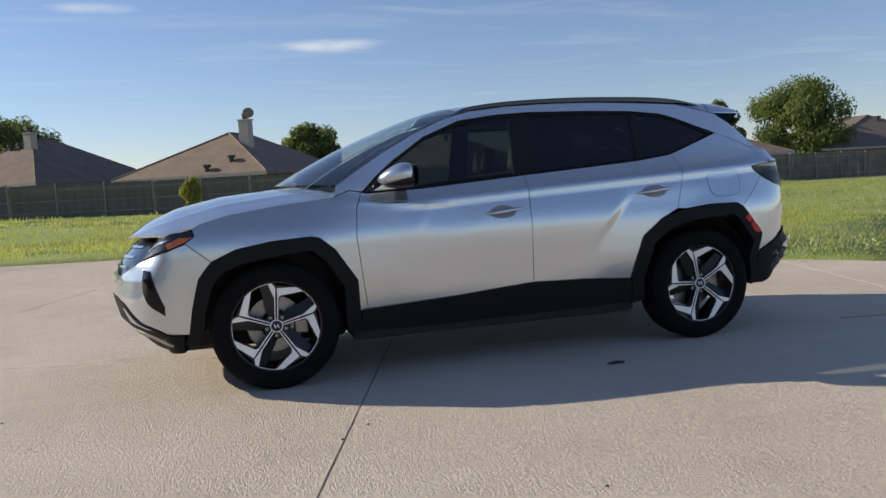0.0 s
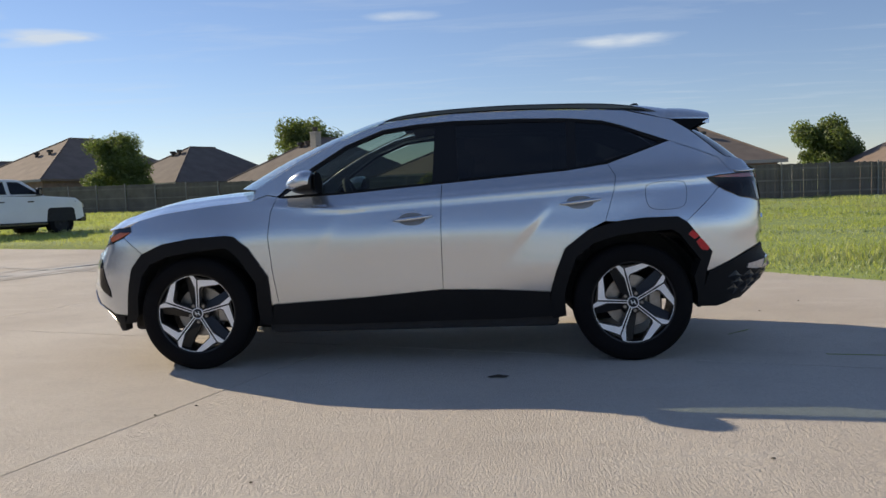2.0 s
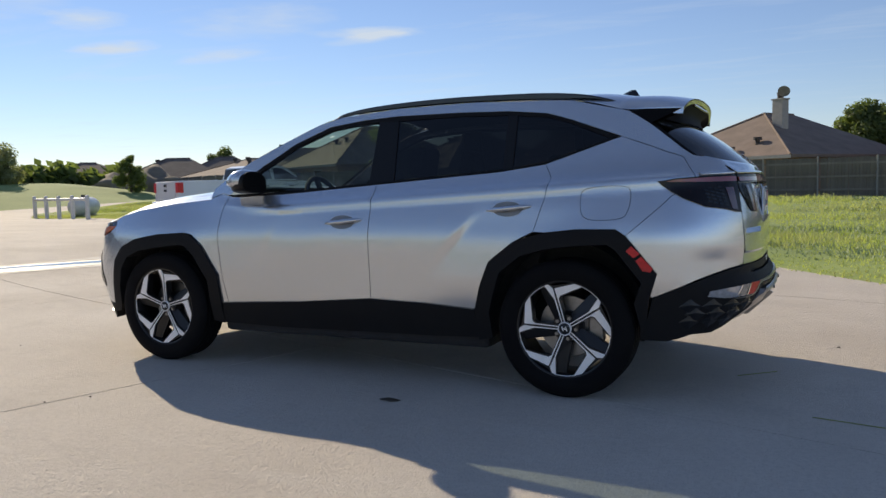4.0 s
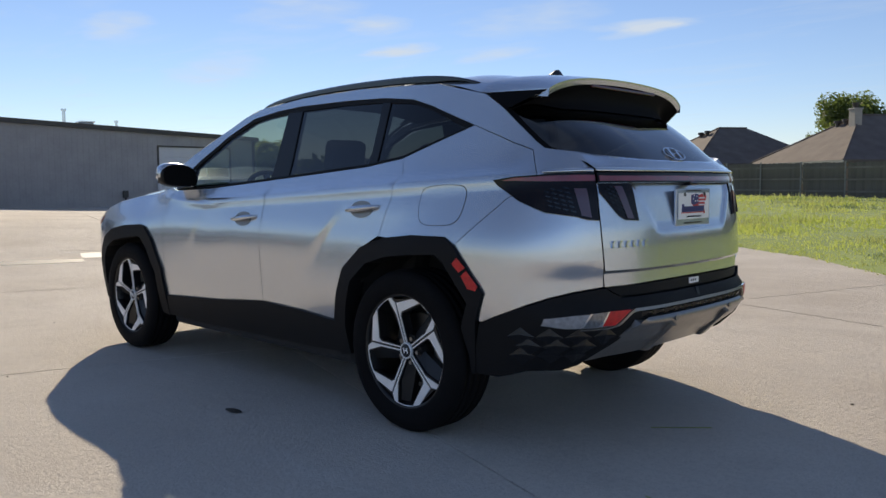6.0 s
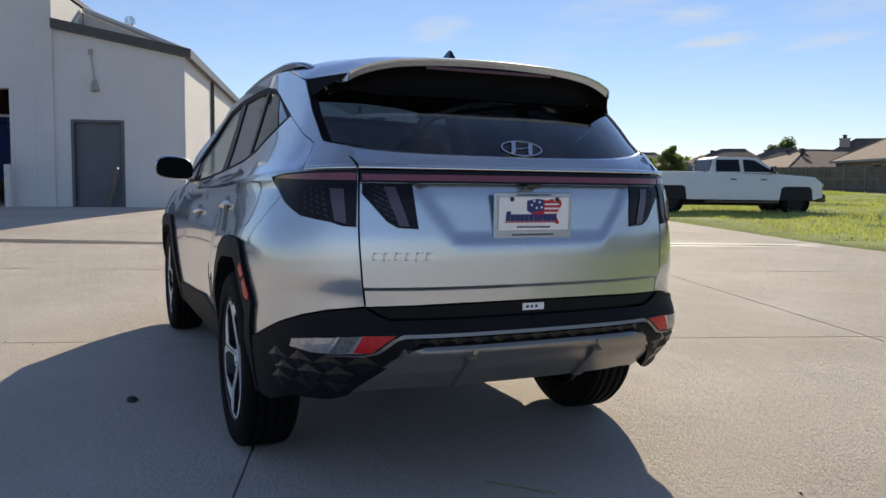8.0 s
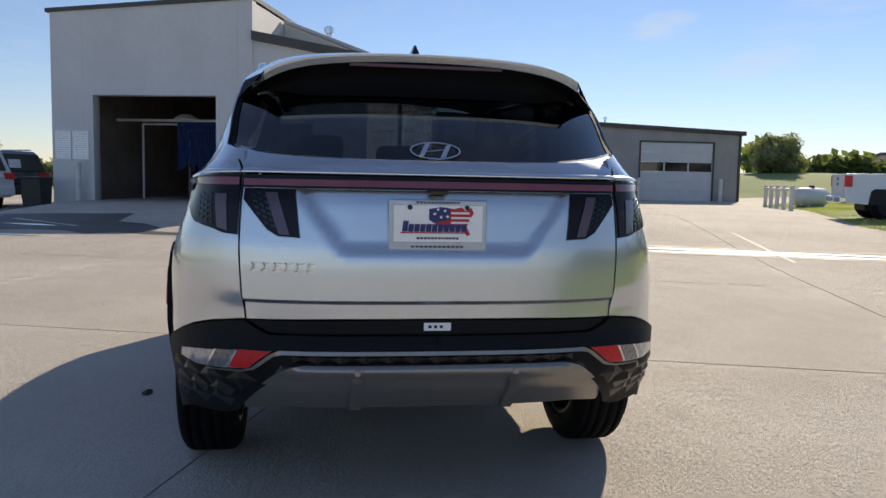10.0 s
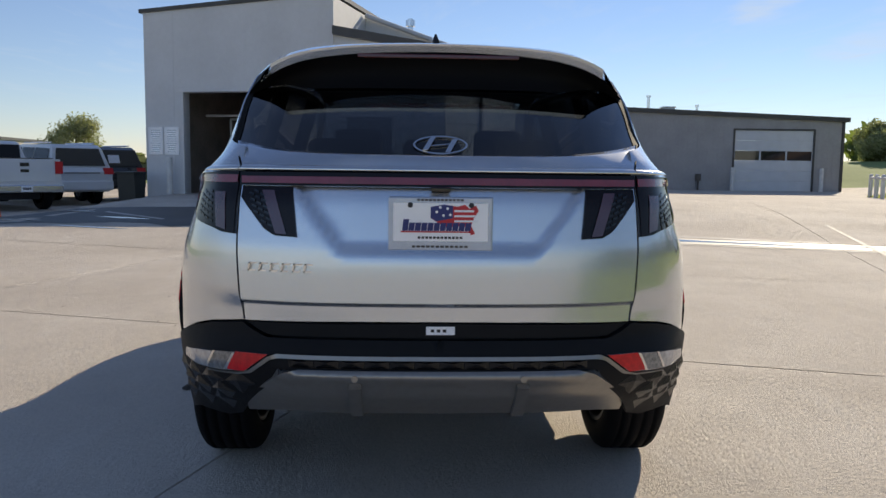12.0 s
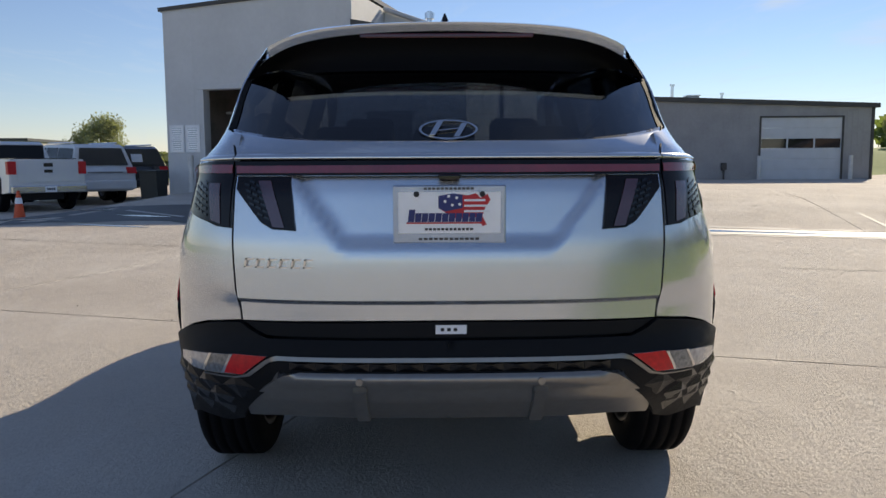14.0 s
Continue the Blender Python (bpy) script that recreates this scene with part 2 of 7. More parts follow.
M_BLADE = material("grass_blades", (0.27, 0.335, 0.09), 0.7, vary=0.4, scale=0.18, tone=(0.50, 0.52, 0.20), by_island=0.35, fine=3)
M_STRAW = material("dry_seed_heads", (0.36, 0.37, 0.20), 0.8, vary=0.3, scale=2, by_island=0.3)
M_LEAF = material("tree_leaves", (0.07, 0.10, 0.028), 0.6, vary=0.4, scale=0.5, tone=(0.19, 0.235, 0.085), by_island=0.3)
M_LEAFY = material("young_yellow_green_leaves", (0.17, 0.19, 0.035), 0.6, vary=0.4, scale=2, tone=(0.34, 0.33, 0.09), by_island=0.3)
M_WEED = material("weed_leaves", (0.22, 0.30, 0.12), 0.7, vary=0.4, scale=0.3, tone=(0.40, 0.45, 0.27), by_island=0.35, fine=3)
M_LEAFGREY = material("dusty_tree_leaves", (0.19, 0.21, 0.105), 0.65, vary=0.4, scale=0.6, tone=(0.36, 0.37, 0.22), by_island=0.3)
M_BARK = material("tree_bark", (0.09, 0.07, 0.05), 0.9, vary=0.4, scale=6, bump=0.8, bump_scale=20)
M_FENCE = material("weathered_grey_cedar", (0.080, 0.071, 0.062), 0.85, vary=0.35, scale=1.5, tone=(0.19, 0.17, 0.145), by_object=0.3, fine=30, bump=0.3, bump_scale=30)
M_FENCERAIL = material("paler_cedar_rail", (0.13, 0.115, 0.10), 0.85, vary=0.35, scale=1.5, tone=(0.25, 0.225, 0.195), by_object=0.3, fine=30)
M_FENCEPOST = material("galvanised_fence_post", (0.27, 0.26, 0.245), 0.6, 0.3, vary=0.2, scale=6)
M_SHINGLE = material("brown_asphalt_shingles", (0.17, 0.125, 0.095), 0.9, vary=0.3, scale=1.2, tone=(0.25, 0.19, 0.15), fine=14, bump=0.5, bump_scale=12)
M_SHINGLE2 = material("grey_brown_shingles", (0.125, 0.10, 0.083), 0.9, vary=0.3, scale=1.2, tone=(0.19, 0.155, 0.13), fine=14, bump=0.5, bump_scale=12)
M_BRICK = material("house_brick", (0.30, 0.21, 0.16), 0.9, vary=0.25, scale=3, bump=0.3, bump_scale=20)
M_SIDING = material("pale_chimney_siding", (0.42, 0.38, 0.33), 0.8, vary=0.12, scale=4)
M_EAVE = material("eave_board", (0.40, 0.37, 0.33), 0.7, vary=0.1, scale=3)
M_VENTMETAL = material("dark_roof_vent", (0.06, 0.05, 0.045), 0.5, 0.3, vary=0.2, scale=8)
M_STUCCO = material("white_painted_wall", (0.66, 0.66, 0.66), 0.75, vary=0.07, scale=0.8, bump=0.25, bump_scale=40, fine=9)
M_TRIMDARK = material("dark_bronze_metal_trim", (0.075, 0.07, 0.066), 0.45, 0.4, vary=0.15, scale=3)
M_SHED = material("grey_ribbed_sheet_metal", (0.36, 0.35, 0.345), 0.6, 0.1, vary=0.12, scale=1.0, fine=7)
M_ROLLER = material("white_roller_door", (0.62, 0.63, 0.64), 0.5, vary=0.06, scale=2)
M_DOORGREY = material("slate_grey_door_paint", (0.10, 0.115, 0.135), 0.5, vary=0.1, scale=2)
M_DARKBAY = material("mottled_brown_bay_wall", (0.21, 0.175, 0.145), 0.8, vary=0.4, scale=1.2)
M_BLUEBRUSH = material("blue_wash_brush", (0.012, 0.03, 0.12), 0.9, vary=0.4, scale=9, bump=1.0, bump_scale=40)
M_BOLLARD = material("white_bollard_paint", (0.68, 0.67, 0.64), 0.55, vary=0.12, scale=5)
M_CARWHITE = material("white_vehicle_paint", (0.72, 0.73, 0.74), 0.3, 0.0, coat=0.8, vary=0.04, scale=2)
M_CARBLACK = material("black_vehicle_paint", (0.012, 0.012, 0.014), 0.25, coat=0.8, vary=0.1, scale=2)
M_CONE = material("orange_cone_plastic", (0.75, 0.10, 0.025), 0.5, vary=0.1, scale=6)
M_BIN = material("dark_green_bin_plastic", (0.018, 0.022, 0.02), 0.5, vary=0.15, scale=4)
M_TANK = material("white_tank_paint", (0.66, 0.66, 0.65), 0.4, vary=0.08, scale=3)
M_WET = material("wet_gutter_film", (0.20, 0.185, 0.165), 0.10, vary=0.25, scale=1.5, spec=0.6)
M_GUTTER = material("pale_gutter_concrete", (0.40, 0.36, 0.31), 0.6, vary=0.25, scale=1.1, tone=(0.58, 0.54, 0.48), fine=13, spec=0.3)
# damp concrete, its colour darkened further for the building's shade
M_DAMP_SHADE = material("damp_concrete_with_shade", (0.079, 0.076, 0.072), 0.6, vary=0.25, scale=1.2)
# white of the worn parking stripes, also painted glare along the wet gutter
M_STRIPE_GLARE = material("worn_paint_and_wet_glare", (0.40, 0.36, 0.305), 0.75, vary=0.2, scale=1.9, tone=(0.58, 0.56, 0.53), fine=11)
M_JOINT = material("dark_joint_sealant", (0.15, 0.125, 0.10), 0.9, vary=0.3, scale=6)
M_DEBRIS = material("dark_leaf_litter", (0.035, 0.028, 0.02), 0.9, vary=0.3, scale=20)
M_STONE = material("dry_spoil_heap", (0.20, 0.17, 0.13), 0.95, vary=0.35, scale=0.7, bump=0.8, bump_scale=4)


def let_through(m, share, tint):
    """Thin leaves and blades pass some of the light that falls on their far side."""
    n, l = m.node_tree.nodes, m.node_tree.links
    b = n["Principled BSDF"]
    t = n.new("ShaderNodeBsdfTranslucent")
    if b.inputs["Base Color"].is_linked:
        mul = n.new("ShaderNodeMixRGB")
        mul.blend_type = "MULTIPLY"
        mul.inputs[0].default_value = 1.0
        mul.inputs[2].default_value = rgb(tint)
        l.new(b.inputs["Base Color"].links[0].from_socket, mul.inputs[1])
        l.new(mul.outputs[0], t.inputs[0])
    mix = n.new("ShaderNodeMixShader")
    mix.inputs[0].default_value = share
    l.new(b.outputs[0], mix.inputs[1])
    l.new(t.outputs[0], mix.inputs[2])
    l.new(mix.outputs[0], n["Material Output"].inputs[0])


for leafy in (M_BLADE, M_LEAF, M_LEAFY, M_LEAFGREY, M_STRAW):
    let_through(leafy, 0.5, (1.25, 1.3, 0.7))


# ---- mesh helpers ----
def part(name, bm, mat, parent=None, label="", smooth=False):
    """Links a bmesh as one mesh object, under parent if given."""
    me = bpy.data.meshes.new(name)
    if smooth:
        for f in bm.faces:
            f.smooth = True
    bm.to_mesh(me)
    bm.free()
    for mt in mat if isinstance(mat, (list, tuple)) else [mat]:
        me.materials.append(mt)
    ob = new(name, me)
    ob.parent = parent
    if label:
        tagged(ob, label)
    return ob


def thing(name, label, category, group="", at=(0, 0, 0), turn=0.0, kind=""):
    """The empty at the base of a thing that parents its parts."""
    ob = new(name)
    ob.empty_display_size = 0.1
    ob.matrix_basis = pose(*at, 0, 0, turn)
    return tagged(ob, label, category, group, kind)


def block(lo, hi, bevel=0.0, bm=None, m=None):
    """A box between two corners, with worn edges."""
    bm = bm or bmesh.new()
    res = bmesh.ops.create_cube(bm, size=1.0)
    vs = res["verts"]
    for v in vs:
        v.co = Vector([lo[i] + (v.co[i] + 0.5) * (hi[i] - lo[i]) for i in range(3)])
    if bevel:
        es = {e for v in vs for e in v.link_edges}
        r = bmesh.ops.bevel(bm, geom=list(es), offset=bevel, segments=2, affect="EDGES", profile=0.5)
        vs = list({v for f in r["faces"] for v in f.verts} | {v for v in vs if v.is_valid})
    if m is not None:
        bmesh.ops.transform(bm, matrix=m, verts=vs)
    return bm


def tube(a, b, r, r2=None, n=12, bm=None):
    """A closed round bar from a to b."""
    bm = bm or bmesh.new()
    a, b = Vector(a), Vector(b)
    q = (b - a).to_track_quat("Z", "Y").to_matrix().to_4x4()
    bmesh.ops.create_cone(bm, cap_ends=True, segments=n, radius1=r, radius2=r if r2 is None else r2, depth=(b - a).length, matrix=Matrix.Translation((a + b) / 2) @ q)
    return bm


def lathe(profile, n=48, axis="y", bm=None, closed=False):
    """Turns (radius, along) points round an axis."""
    bm = bm or bmesh.new()
    rings = []
    for k in range(n):
        c, s = math.cos(2 * math.pi * k / n), math.sin(2 * math.pi * k / n)
        if axis == "y":
            rings.append([bm.verts.new((r * c, a, r * s)) for r, a in profile])
        elif axis == "x":
            rings.append([bm.verts.new((a, r * c, r * s)) for r, a in profile])
        else:
            rings.append([bm.verts.new((r * c, r * s, a)) for r, a in profile])
    m = len(profile)
    for k in range(n):
        p, q = rings[k], rings[(k + 1) % n]
        for i in range(m if closed else m - 1):
            j = (i + 1) % m
            bm.faces.new((p[i], p[j], q[j], q[i]))
    bmesh.ops.recalc_face_normals(bm, faces=bm.faces[:])
    return bm


def prism(points, lo, hi, axis="y", bm=None):
    """A plane outline drawn out along an axis. points: the other two coordinates in order."""
    bm = bm or bmesh.new()

    def at(p, a):
        return {"x": (a, p[0], p[1]), "y": (p[0], a, p[1]), "z": (p[0], p[1], a)}[axis]

    va = [bm.verts.new(at(p, lo)) for p in points]
    vb = [bm.verts.new(at(p, hi)) for p in points]
    faces = [bm.faces.new(va), bm.faces.new(vb[::-1])]
    for i in range(len(points)):
        j = (i + 1) % len(points)
        faces.append(bm.faces.new((va[i], vb[i], vb[j], va[j])))
    bmesh.ops.recalc_face_normals(bm, faces=faces)
    return bm


def sm(t):
    t = min(1.0, max(0.0, t))
    return t * t * (3 - 2 * t)


def spline(points, n):
    """n points evenly spread by length on a smooth line through the given ones."""
    p = [np.array(q, float) for q in points]
    p = [2 * p[0] - p[1]] + p + [2 * p[-1] - p[-2]]
    out = []
    for i in range(1, len(p) - 2):
        for t in np.linspace(0, 1, 24, endpoint=False):
            a, b, c, d = p[i - 1], p[i], p[i + 1], p[i + 2]
            out.append(0.5 * (2 * b + (c - a) * t + (2 * a - 5 * b + 4 * c - d) * t**2 + (3 * b - a - 3 * c + d) * t**3))
    out.append(p[-2])
    out = np.array(out)
    s = np.r_[0, np.cumsum(np.linalg.norm(np.diff(out, axis=0), axis=1))]
    u = np.linspace(0, s[-1], n)
    return np.stack([np.interp(u, s, out[:, k]) for k in range(out.shape[1])], 1)


# ---- the ground ----
EDGE = [(-70, -44), (-26, -15.5), (-13, -8.0), (-8.4, -4.2), (-6.0, -1.95), (-5.7, -1.66), (-5.35, -1.5), (-4.4, -2.9), (-1.9, -6.3), (0.3, -8.9), (2.5, -10.6), (6.5, -11.3), (13, -12.9), (24, -18.6), (32, -21.5), (39, -27), (46, -60)]
GRID = radians(-18.0)  # the slabs' run, from +x
RUN, ACROSS = Vector((math.cos(GRID), math.sin(GRID))), Vector((-math.sin(GRID), math.cos(GRID)))


def edge_side(x, y):
    """Metres from the slab's edge: positive on the grass."""
    best, sign = 1e9, 1
    for (ax, ay), (bx, by) in zip(EDGE, EDGE[1:]):
        dx, dy = bx - ax, by - ay
        t = min(1, max(0, ((x - ax) * dx + (y - ay) * dy) / (dx * dx + dy * dy)))
        d = math.hypot(x - ax - t * dx, y - ay - t * dy)
        if d < best - 1e-9:
            best, sign = d, (1 if dx * (y - ay) - dy * (x - ax) < 0 else -1)
    return best * sign


def terrain(x, y):
    lot = 0.34 * sm((x - 4) / 12) * (1 - 0.55 * sm((-y - 3) / 11)) - 0.12 * sm((x - 22) / 10) * sm((-y - 3) / 11) - 0.50 * sm((y - 6.5) / 3) * sm((x - 8) / 6)
    field = float(np.interp(x, (-40, 0, 15, 30, 45), (-0.05, 0.25, 0.42, 0.62, 0.75)))
    q = sm((-y - 9 - 16 * sm((x - 4) / 30)) / (24 - 6 * sm((x - 4) / 30)))
    hill = 1.65 * sm((x - 40) / 20) * sm((-y - 23) / 9) * sm((53 + y) / 9)
    return lot * (1 - q) + field * q + hill


def make_ground():
    xs = np.r_[np.arange(-1500, -60, 240), np.arange(-60, 90, 2.0), np.arange(90, 1600, 250)]
    ys = np.r_[np.arange(-1500, -64, 240), np.arange(-64, 60, 2.0), np.arange(60, 1600, 250)]
    pts = [Vector((float(x), float(y))) for x in xs for y in ys]
    pts = [p for p in pts if abs(edge_side(*p)) > 0.5]
    line = []
    for a, b in zip(EDGE, EDGE[1:]):
        n = max(1, int(math.hypot(b[0] - a[0], b[1] - a[1]) / 0.35))
        for k in range(n):
            line.append((a[0] + (b[0] - a[0]) * k / n, a[1] + (b[1] - a[1]) * k / n))
    line.append(EDGE[-1])
    edges, n0 = [], len(pts)
    for shift in (0.0, -0.09):
        first = len(pts)
        for i, p in enumerate(line):
            q, r = line[max(0, i - 1)], line[min(len(line) - 1, i + 1)]
            d = Vector((r[0] - q[0], r[1] - q[1])).normalized()
            wob = 0.05 * noise.noise(Vector((p[0] * 1.3, p[1] * 1.3, 3))) if shift == 0 else 0
            pts.append(Vector((p[0] + d.y * (shift + wob), p[1] - d.x * (shift + wob))))
        edges += [(first + i, first + i + 1) for i in range(len(line) - 1)]
    from mathutils import geometry
    vs, _, fs, _, _, _ = geometry.delaunay_2d_cdt(pts, edges, [], 0, 1e-5)
    cos = []
    for v in vs:
        e = edge_side(v.x, v.y)
        z = terrain(v.x, v.y)
        if e > -0.055:
            z += 0.012 + 0.03 * sm(e / 1.5) + 0.05 * noise.noise(Vector((v.x * 0.5, v.y * 0.5, 0))) * sm(e / 2)
        else:
            z -= 0.16
        cos.append((v.x, v.y, z))
    me = bpy.data.meshes.new("ground")
    me.from_pydata(cos, [], [list(f) for f in fs])
    me.update()
    for p in me.polygons:
        p.use_smooth = True
    me.materials.append(M_SOIL)
    ob = new("ground", me)
    tagged(ob, "rough green grass field reaching to the horizon", "ground", kind="structure")


make_ground()
pavement = thing("pavement", "broom-finished tan concrete slabs with sawn joints", "pavement", kind="structure")


def make_slabs():
    """Concrete slabs, one object each, with sawn joints between them."""
    size, gap = 4.2, 0.005
    r0, a0 = 0.53 - 3 * 4.2, 0.33 - 9 * 4.2
    for i in range(-7, 15):
        for j in range(17):
            ra, aa = r0 + i * size, a0 + j * size
            mid = RUN * (ra + size / 2) + ACROSS * (aa + size / 2)
            if edge_side(*mid) > 3.2 or mid.x < -42 or mid.x > 52:
                continue
            bm = bmesh.new()
            n = 4
            grid = []
            for a in range(n + 1):
                row = []
                for b in range(n + 1):
                    p = RUN * (ra + gap + (size - 2 * gap) * a / n) + ACROSS * (aa + gap + (size - 2 * gap) * b / n)
                    row.append(bm.verts.new((p.x, p.y, terrain(p.x, p.y))))
                grid.append(row)
            for a in range(n):
                for b in range(n):
                    bm.faces.new((grid[a][b], grid[a + 1][b], grid[a + 1][b + 1], grid[a][b + 1]))
            ring = [grid[k][0] for k in range(n)] + [grid[n][k] for k in range(n)] + [grid[n - k][n] for k in range(n)] + [grid[0][n - k] for k in range(n)]
            mid3 = Vector((mid.x, mid.y, 0))
            low = []
            for v in ring:
                p = v.co + (v.co - mid3) * (2 * gap / size)
                low.append(bm.verts.new((p.x, p.y, v.co.z - 0.018)))
            for k in range(len(ring)):
                q = (k + 1) % len(ring)
                bm.faces.new((ring[q], ring[k], low[k], low[q]))
            part("slab", bm, M_CONCRETE, pavement)


make_slabs()


def ground_sheet(name, outline, lift, mat, parent, label="", step=0.5):
    """A thin film that follows the slabs."""
    from mathutils import geometry
    pts, loop = [], []
    for i, p in enumerate(outline):
        q = outline[(i + 1) % len(outline)]
        n = max(1, int(math.hypot(q[0] - p[0], q[1] - p[1]) / step))
        for k in range(n):
            pts.append(Vector((p[0] + (q[0] - p[0]) * k / n, p[1] + (q[1] - p[1]) * k / n)))
    vs, _, fs, _, _, _ = geometry.delaunay_2d_cdt(pts, [], [list(range(len(pts)))], 1, 1e-5)
    bm = bmesh.new()
    bv = [bm.verts.new((v.x, v.y, terrain(v.x, v.y) + lift)) for v in vs]
    for f in fs:
        fc = bm.faces.new([bv[k] for k in f])
        if fc.normal.z < 0:
            fc.normal_flip()
    bmesh.ops.recalc_face_normals(bm, faces=bm.faces[:])
    return part(name, bm, mat, parent, label)



# ---- the car: front towards +x, left side towards +y ----
from mathutils import geometry

PLAN = [(-2.312, -0.3), (-2.312, 0.0), (-2.303, 0.30), (-2.270, 0.50), (-2.205, 0.665), (-2.10, 0.776), (-1.95, 0.857), (-1.75, 0.897), (-1.4, 0.914), (-0.9, 0.888), (-0.2, 0.868), (0.5, 0.872), (1.0, 0.893), (1.4, 0.912), (1.7, 0.90), (1.9, 0.862), (2.05, 0.785), (2.16, 0.66), (2.24, 0.46), (2.29, 0.22), (2.30, 0.0), (2.29, -0.22)]
_c = spline(PLAN, 3000)
_i0 = int(np.argmin(np.abs(_c[:1000, 1])))
_i1 = 2000 + int(np.argmin(np.abs(_c[2000:, 1])))
_c = _c[_i0 : _i1 + 1]
_u = np.r_[0, np.cumsum(np.linalg.norm(np.diff(_c, axis=0), axis=1))]
_t = np.gradient(_c, _u, axis=0)
_n = np.stack([-_t[:, 1], _t[:, 0]], 1)
_n /= np.linalg.norm(_n, axis=1)[:, None]
if _n[len(_n) // 2, 1] < 0:
    _n = -_n
UMAX = float(_u[-1])


def ux(x):
    """The way round the plan to the left side's x."""
    return float(np.interp(x, np.maximum.accumulate(_c[:, 0]), _u))


def uy(y):
    """The way round the plan to the rear end's y (signed)."""
    s = 1 if y >= 0 else -1
    k = int(np.argmax(_c[:, 1][: len(_c) // 3]))
    return s * float(np.interp(abs(y), np.maximum.accumulate(_c[: k + 1, 1]), _u[: k + 1]))


def uf(y):
    """The way round the plan to the front end's y."""
    k = 2 * len(_c) // 3
    return float(np.interp(-abs(y), -_c[k:, 1], _u[k:]))


def soft(t, w):
    return w * math.log1p(math.exp(min(40, t / w)))


Z_R = (0.20, 0.42, 0.47, 0.55, 0.60, 0.63, 0.70, 0.7435, 0.757, 0.85, 0.92, 1.06, 1.10, 1.155, 1.17, 1.20, 1.5)
I_R = (0.25, 0.06, 0.015, -0.012, -0.014, 0.012, 0.0135, 0.0135, 0.000, 0.003, 0.008, 0.030, 0.042, 0.052, 0.066, 0.088, 0.36)
Z_F = (0.2, 0.24, 0.34, 0.42, 0.55, 0.68, 0.75, 0.82, 0.88, 0.95)
I_F = (0.28, 0.20, 0.10, 0.03, 0.0, 0.015, 0.05, 0.11, 0.17, 0.28)


def shoulder(x):
    return 1.02 + 0.048 * (0.5 - x)


def lead(x):
    """The short crease that runs back from the wing and fades on the front door."""
    return 1.052 - 0.095 * (0.90 - x)


def inset_side(x, z):
    k = 0.30 + 0.05 * sm((-1.0 - x) / 0.6) + 0.26 * sm((x - 0.75) / 0.5)
    i = k * soft(z - 0.87, 0.028)
    f = sm((0.85 - x) / 0.5)
    zs = shoulder(x)
    i += f * (0.055 * (1 - math.exp(-max(0.0, z - zs) / 0.04)) - (k * 0.80 + 0.05 * sm((0.3 - x) / 1.6)) * min(max(z - zs + 0.060, 0), 0.060))
    g = sm((x - 0.25) / 0.4) * sm((1.15 - x) / 0.3)
    if g:
        i += g * 0.007 * (sm((z - lead(x) + 0.004) / 0.008) - sm((z - lead(x) + 0.004) / 0.09)) - g * 0.004 * math.exp(-(((z - lead(x) + 0.016) / 0.014) ** 2))
    # slanting folds of the doors: behind each the skin leans in a little more with height
    for xb, lean_, rise, far_ in ((-0.52, 0.94, 0.040, 0.80), (0.66, 0.55, 0.014, 0.42)):
        d = xb - lean_ * (z - 0.60) - x
        if d > 0 and 0.58 < z < 1.02:
            i += rise * (z - 0.58) * sm(d / 0.05) * sm((far_ - d) / 0.3) * sm((1.02 - z) / 0.14)
    i += 0.055 * (max(0.0, 0.62 - z) / 0.35) ** 1.4
    i += 0.010 * math.exp(-(((z - 0.60) / 0.10) ** 2)) * sm((0.8 - abs(x)) / 0.4)
    return i


def inset(u, z):
    a = abs(u)
    x = float(np.interp(a, _u, _c[:, 0]))
    nx = float(np.interp(a, _u, _n[:, 0]))
    if nx < 0:
        w = sm((-nx - 0.30) / 0.55)
        e = float(np.interp(z, Z_R, I_R)) if w else 0
    else:
        w = sm((nx - 0.30) / 0.55)
        e = float(np.interp(z, Z_F, I_F)) if w else 0
    i = inset_side(x, z) if w < 1 else 0
    if x > 2.0:
        e_ = sm((x - 2.05) / 0.05) * sm((2.235 - x) / 0.05) * sm((z - 0.44 - 0.6 * max(0.0, x - 2.12)) / 0.14) * sm((0.742 - z) / 0.035)
        return (1 - w) * i + w * e + 0.014 * e_
    return (1 - w) * i + w * e


def body(u, z, off=0.0):
    a, s = abs(u), (1 if u >= 0 else -1)
    x, y = float(np.interp(a, _u, _c[:, 0])), float(np.interp(a, _u, _c[:, 1]))
    nx, ny = float(np.interp(a, _u, _n[:, 0])), float(np.interp(a, _u, _n[:, 1]))
    i = inset(a, z) - off
    return Vector((x - nx * i, s * max(0.0, y - ny * i) if y > 0.02 else s * (y - ny * i), z))


def dense(outline, step):
    out = []
    for i, p in enumerate(outline):
        q = outline[(i + 1) % len(outline)]
        n = max(1, int(math.ceil(math.hypot(q[0] - p[0], q[1] - p[1]) / step)))
        out += [(p[0] + (q[0] - p[0]) * k / n, p[1] + (q[1] - p[1]) * k / n) for k in range(n)]
    return out


def within(p, poly):
    c, j = False, len(poly) - 1
    for i in range(len(poly)):
        (xi, yi), (xj, yj) = poly[i], poly[j]
        if (yi > p[1]) != (yj > p[1]) and p[0] < (xj - xi) * (p[1] - yi) / (yj - yi) + xi:
            c = not c
        j = i
    return c


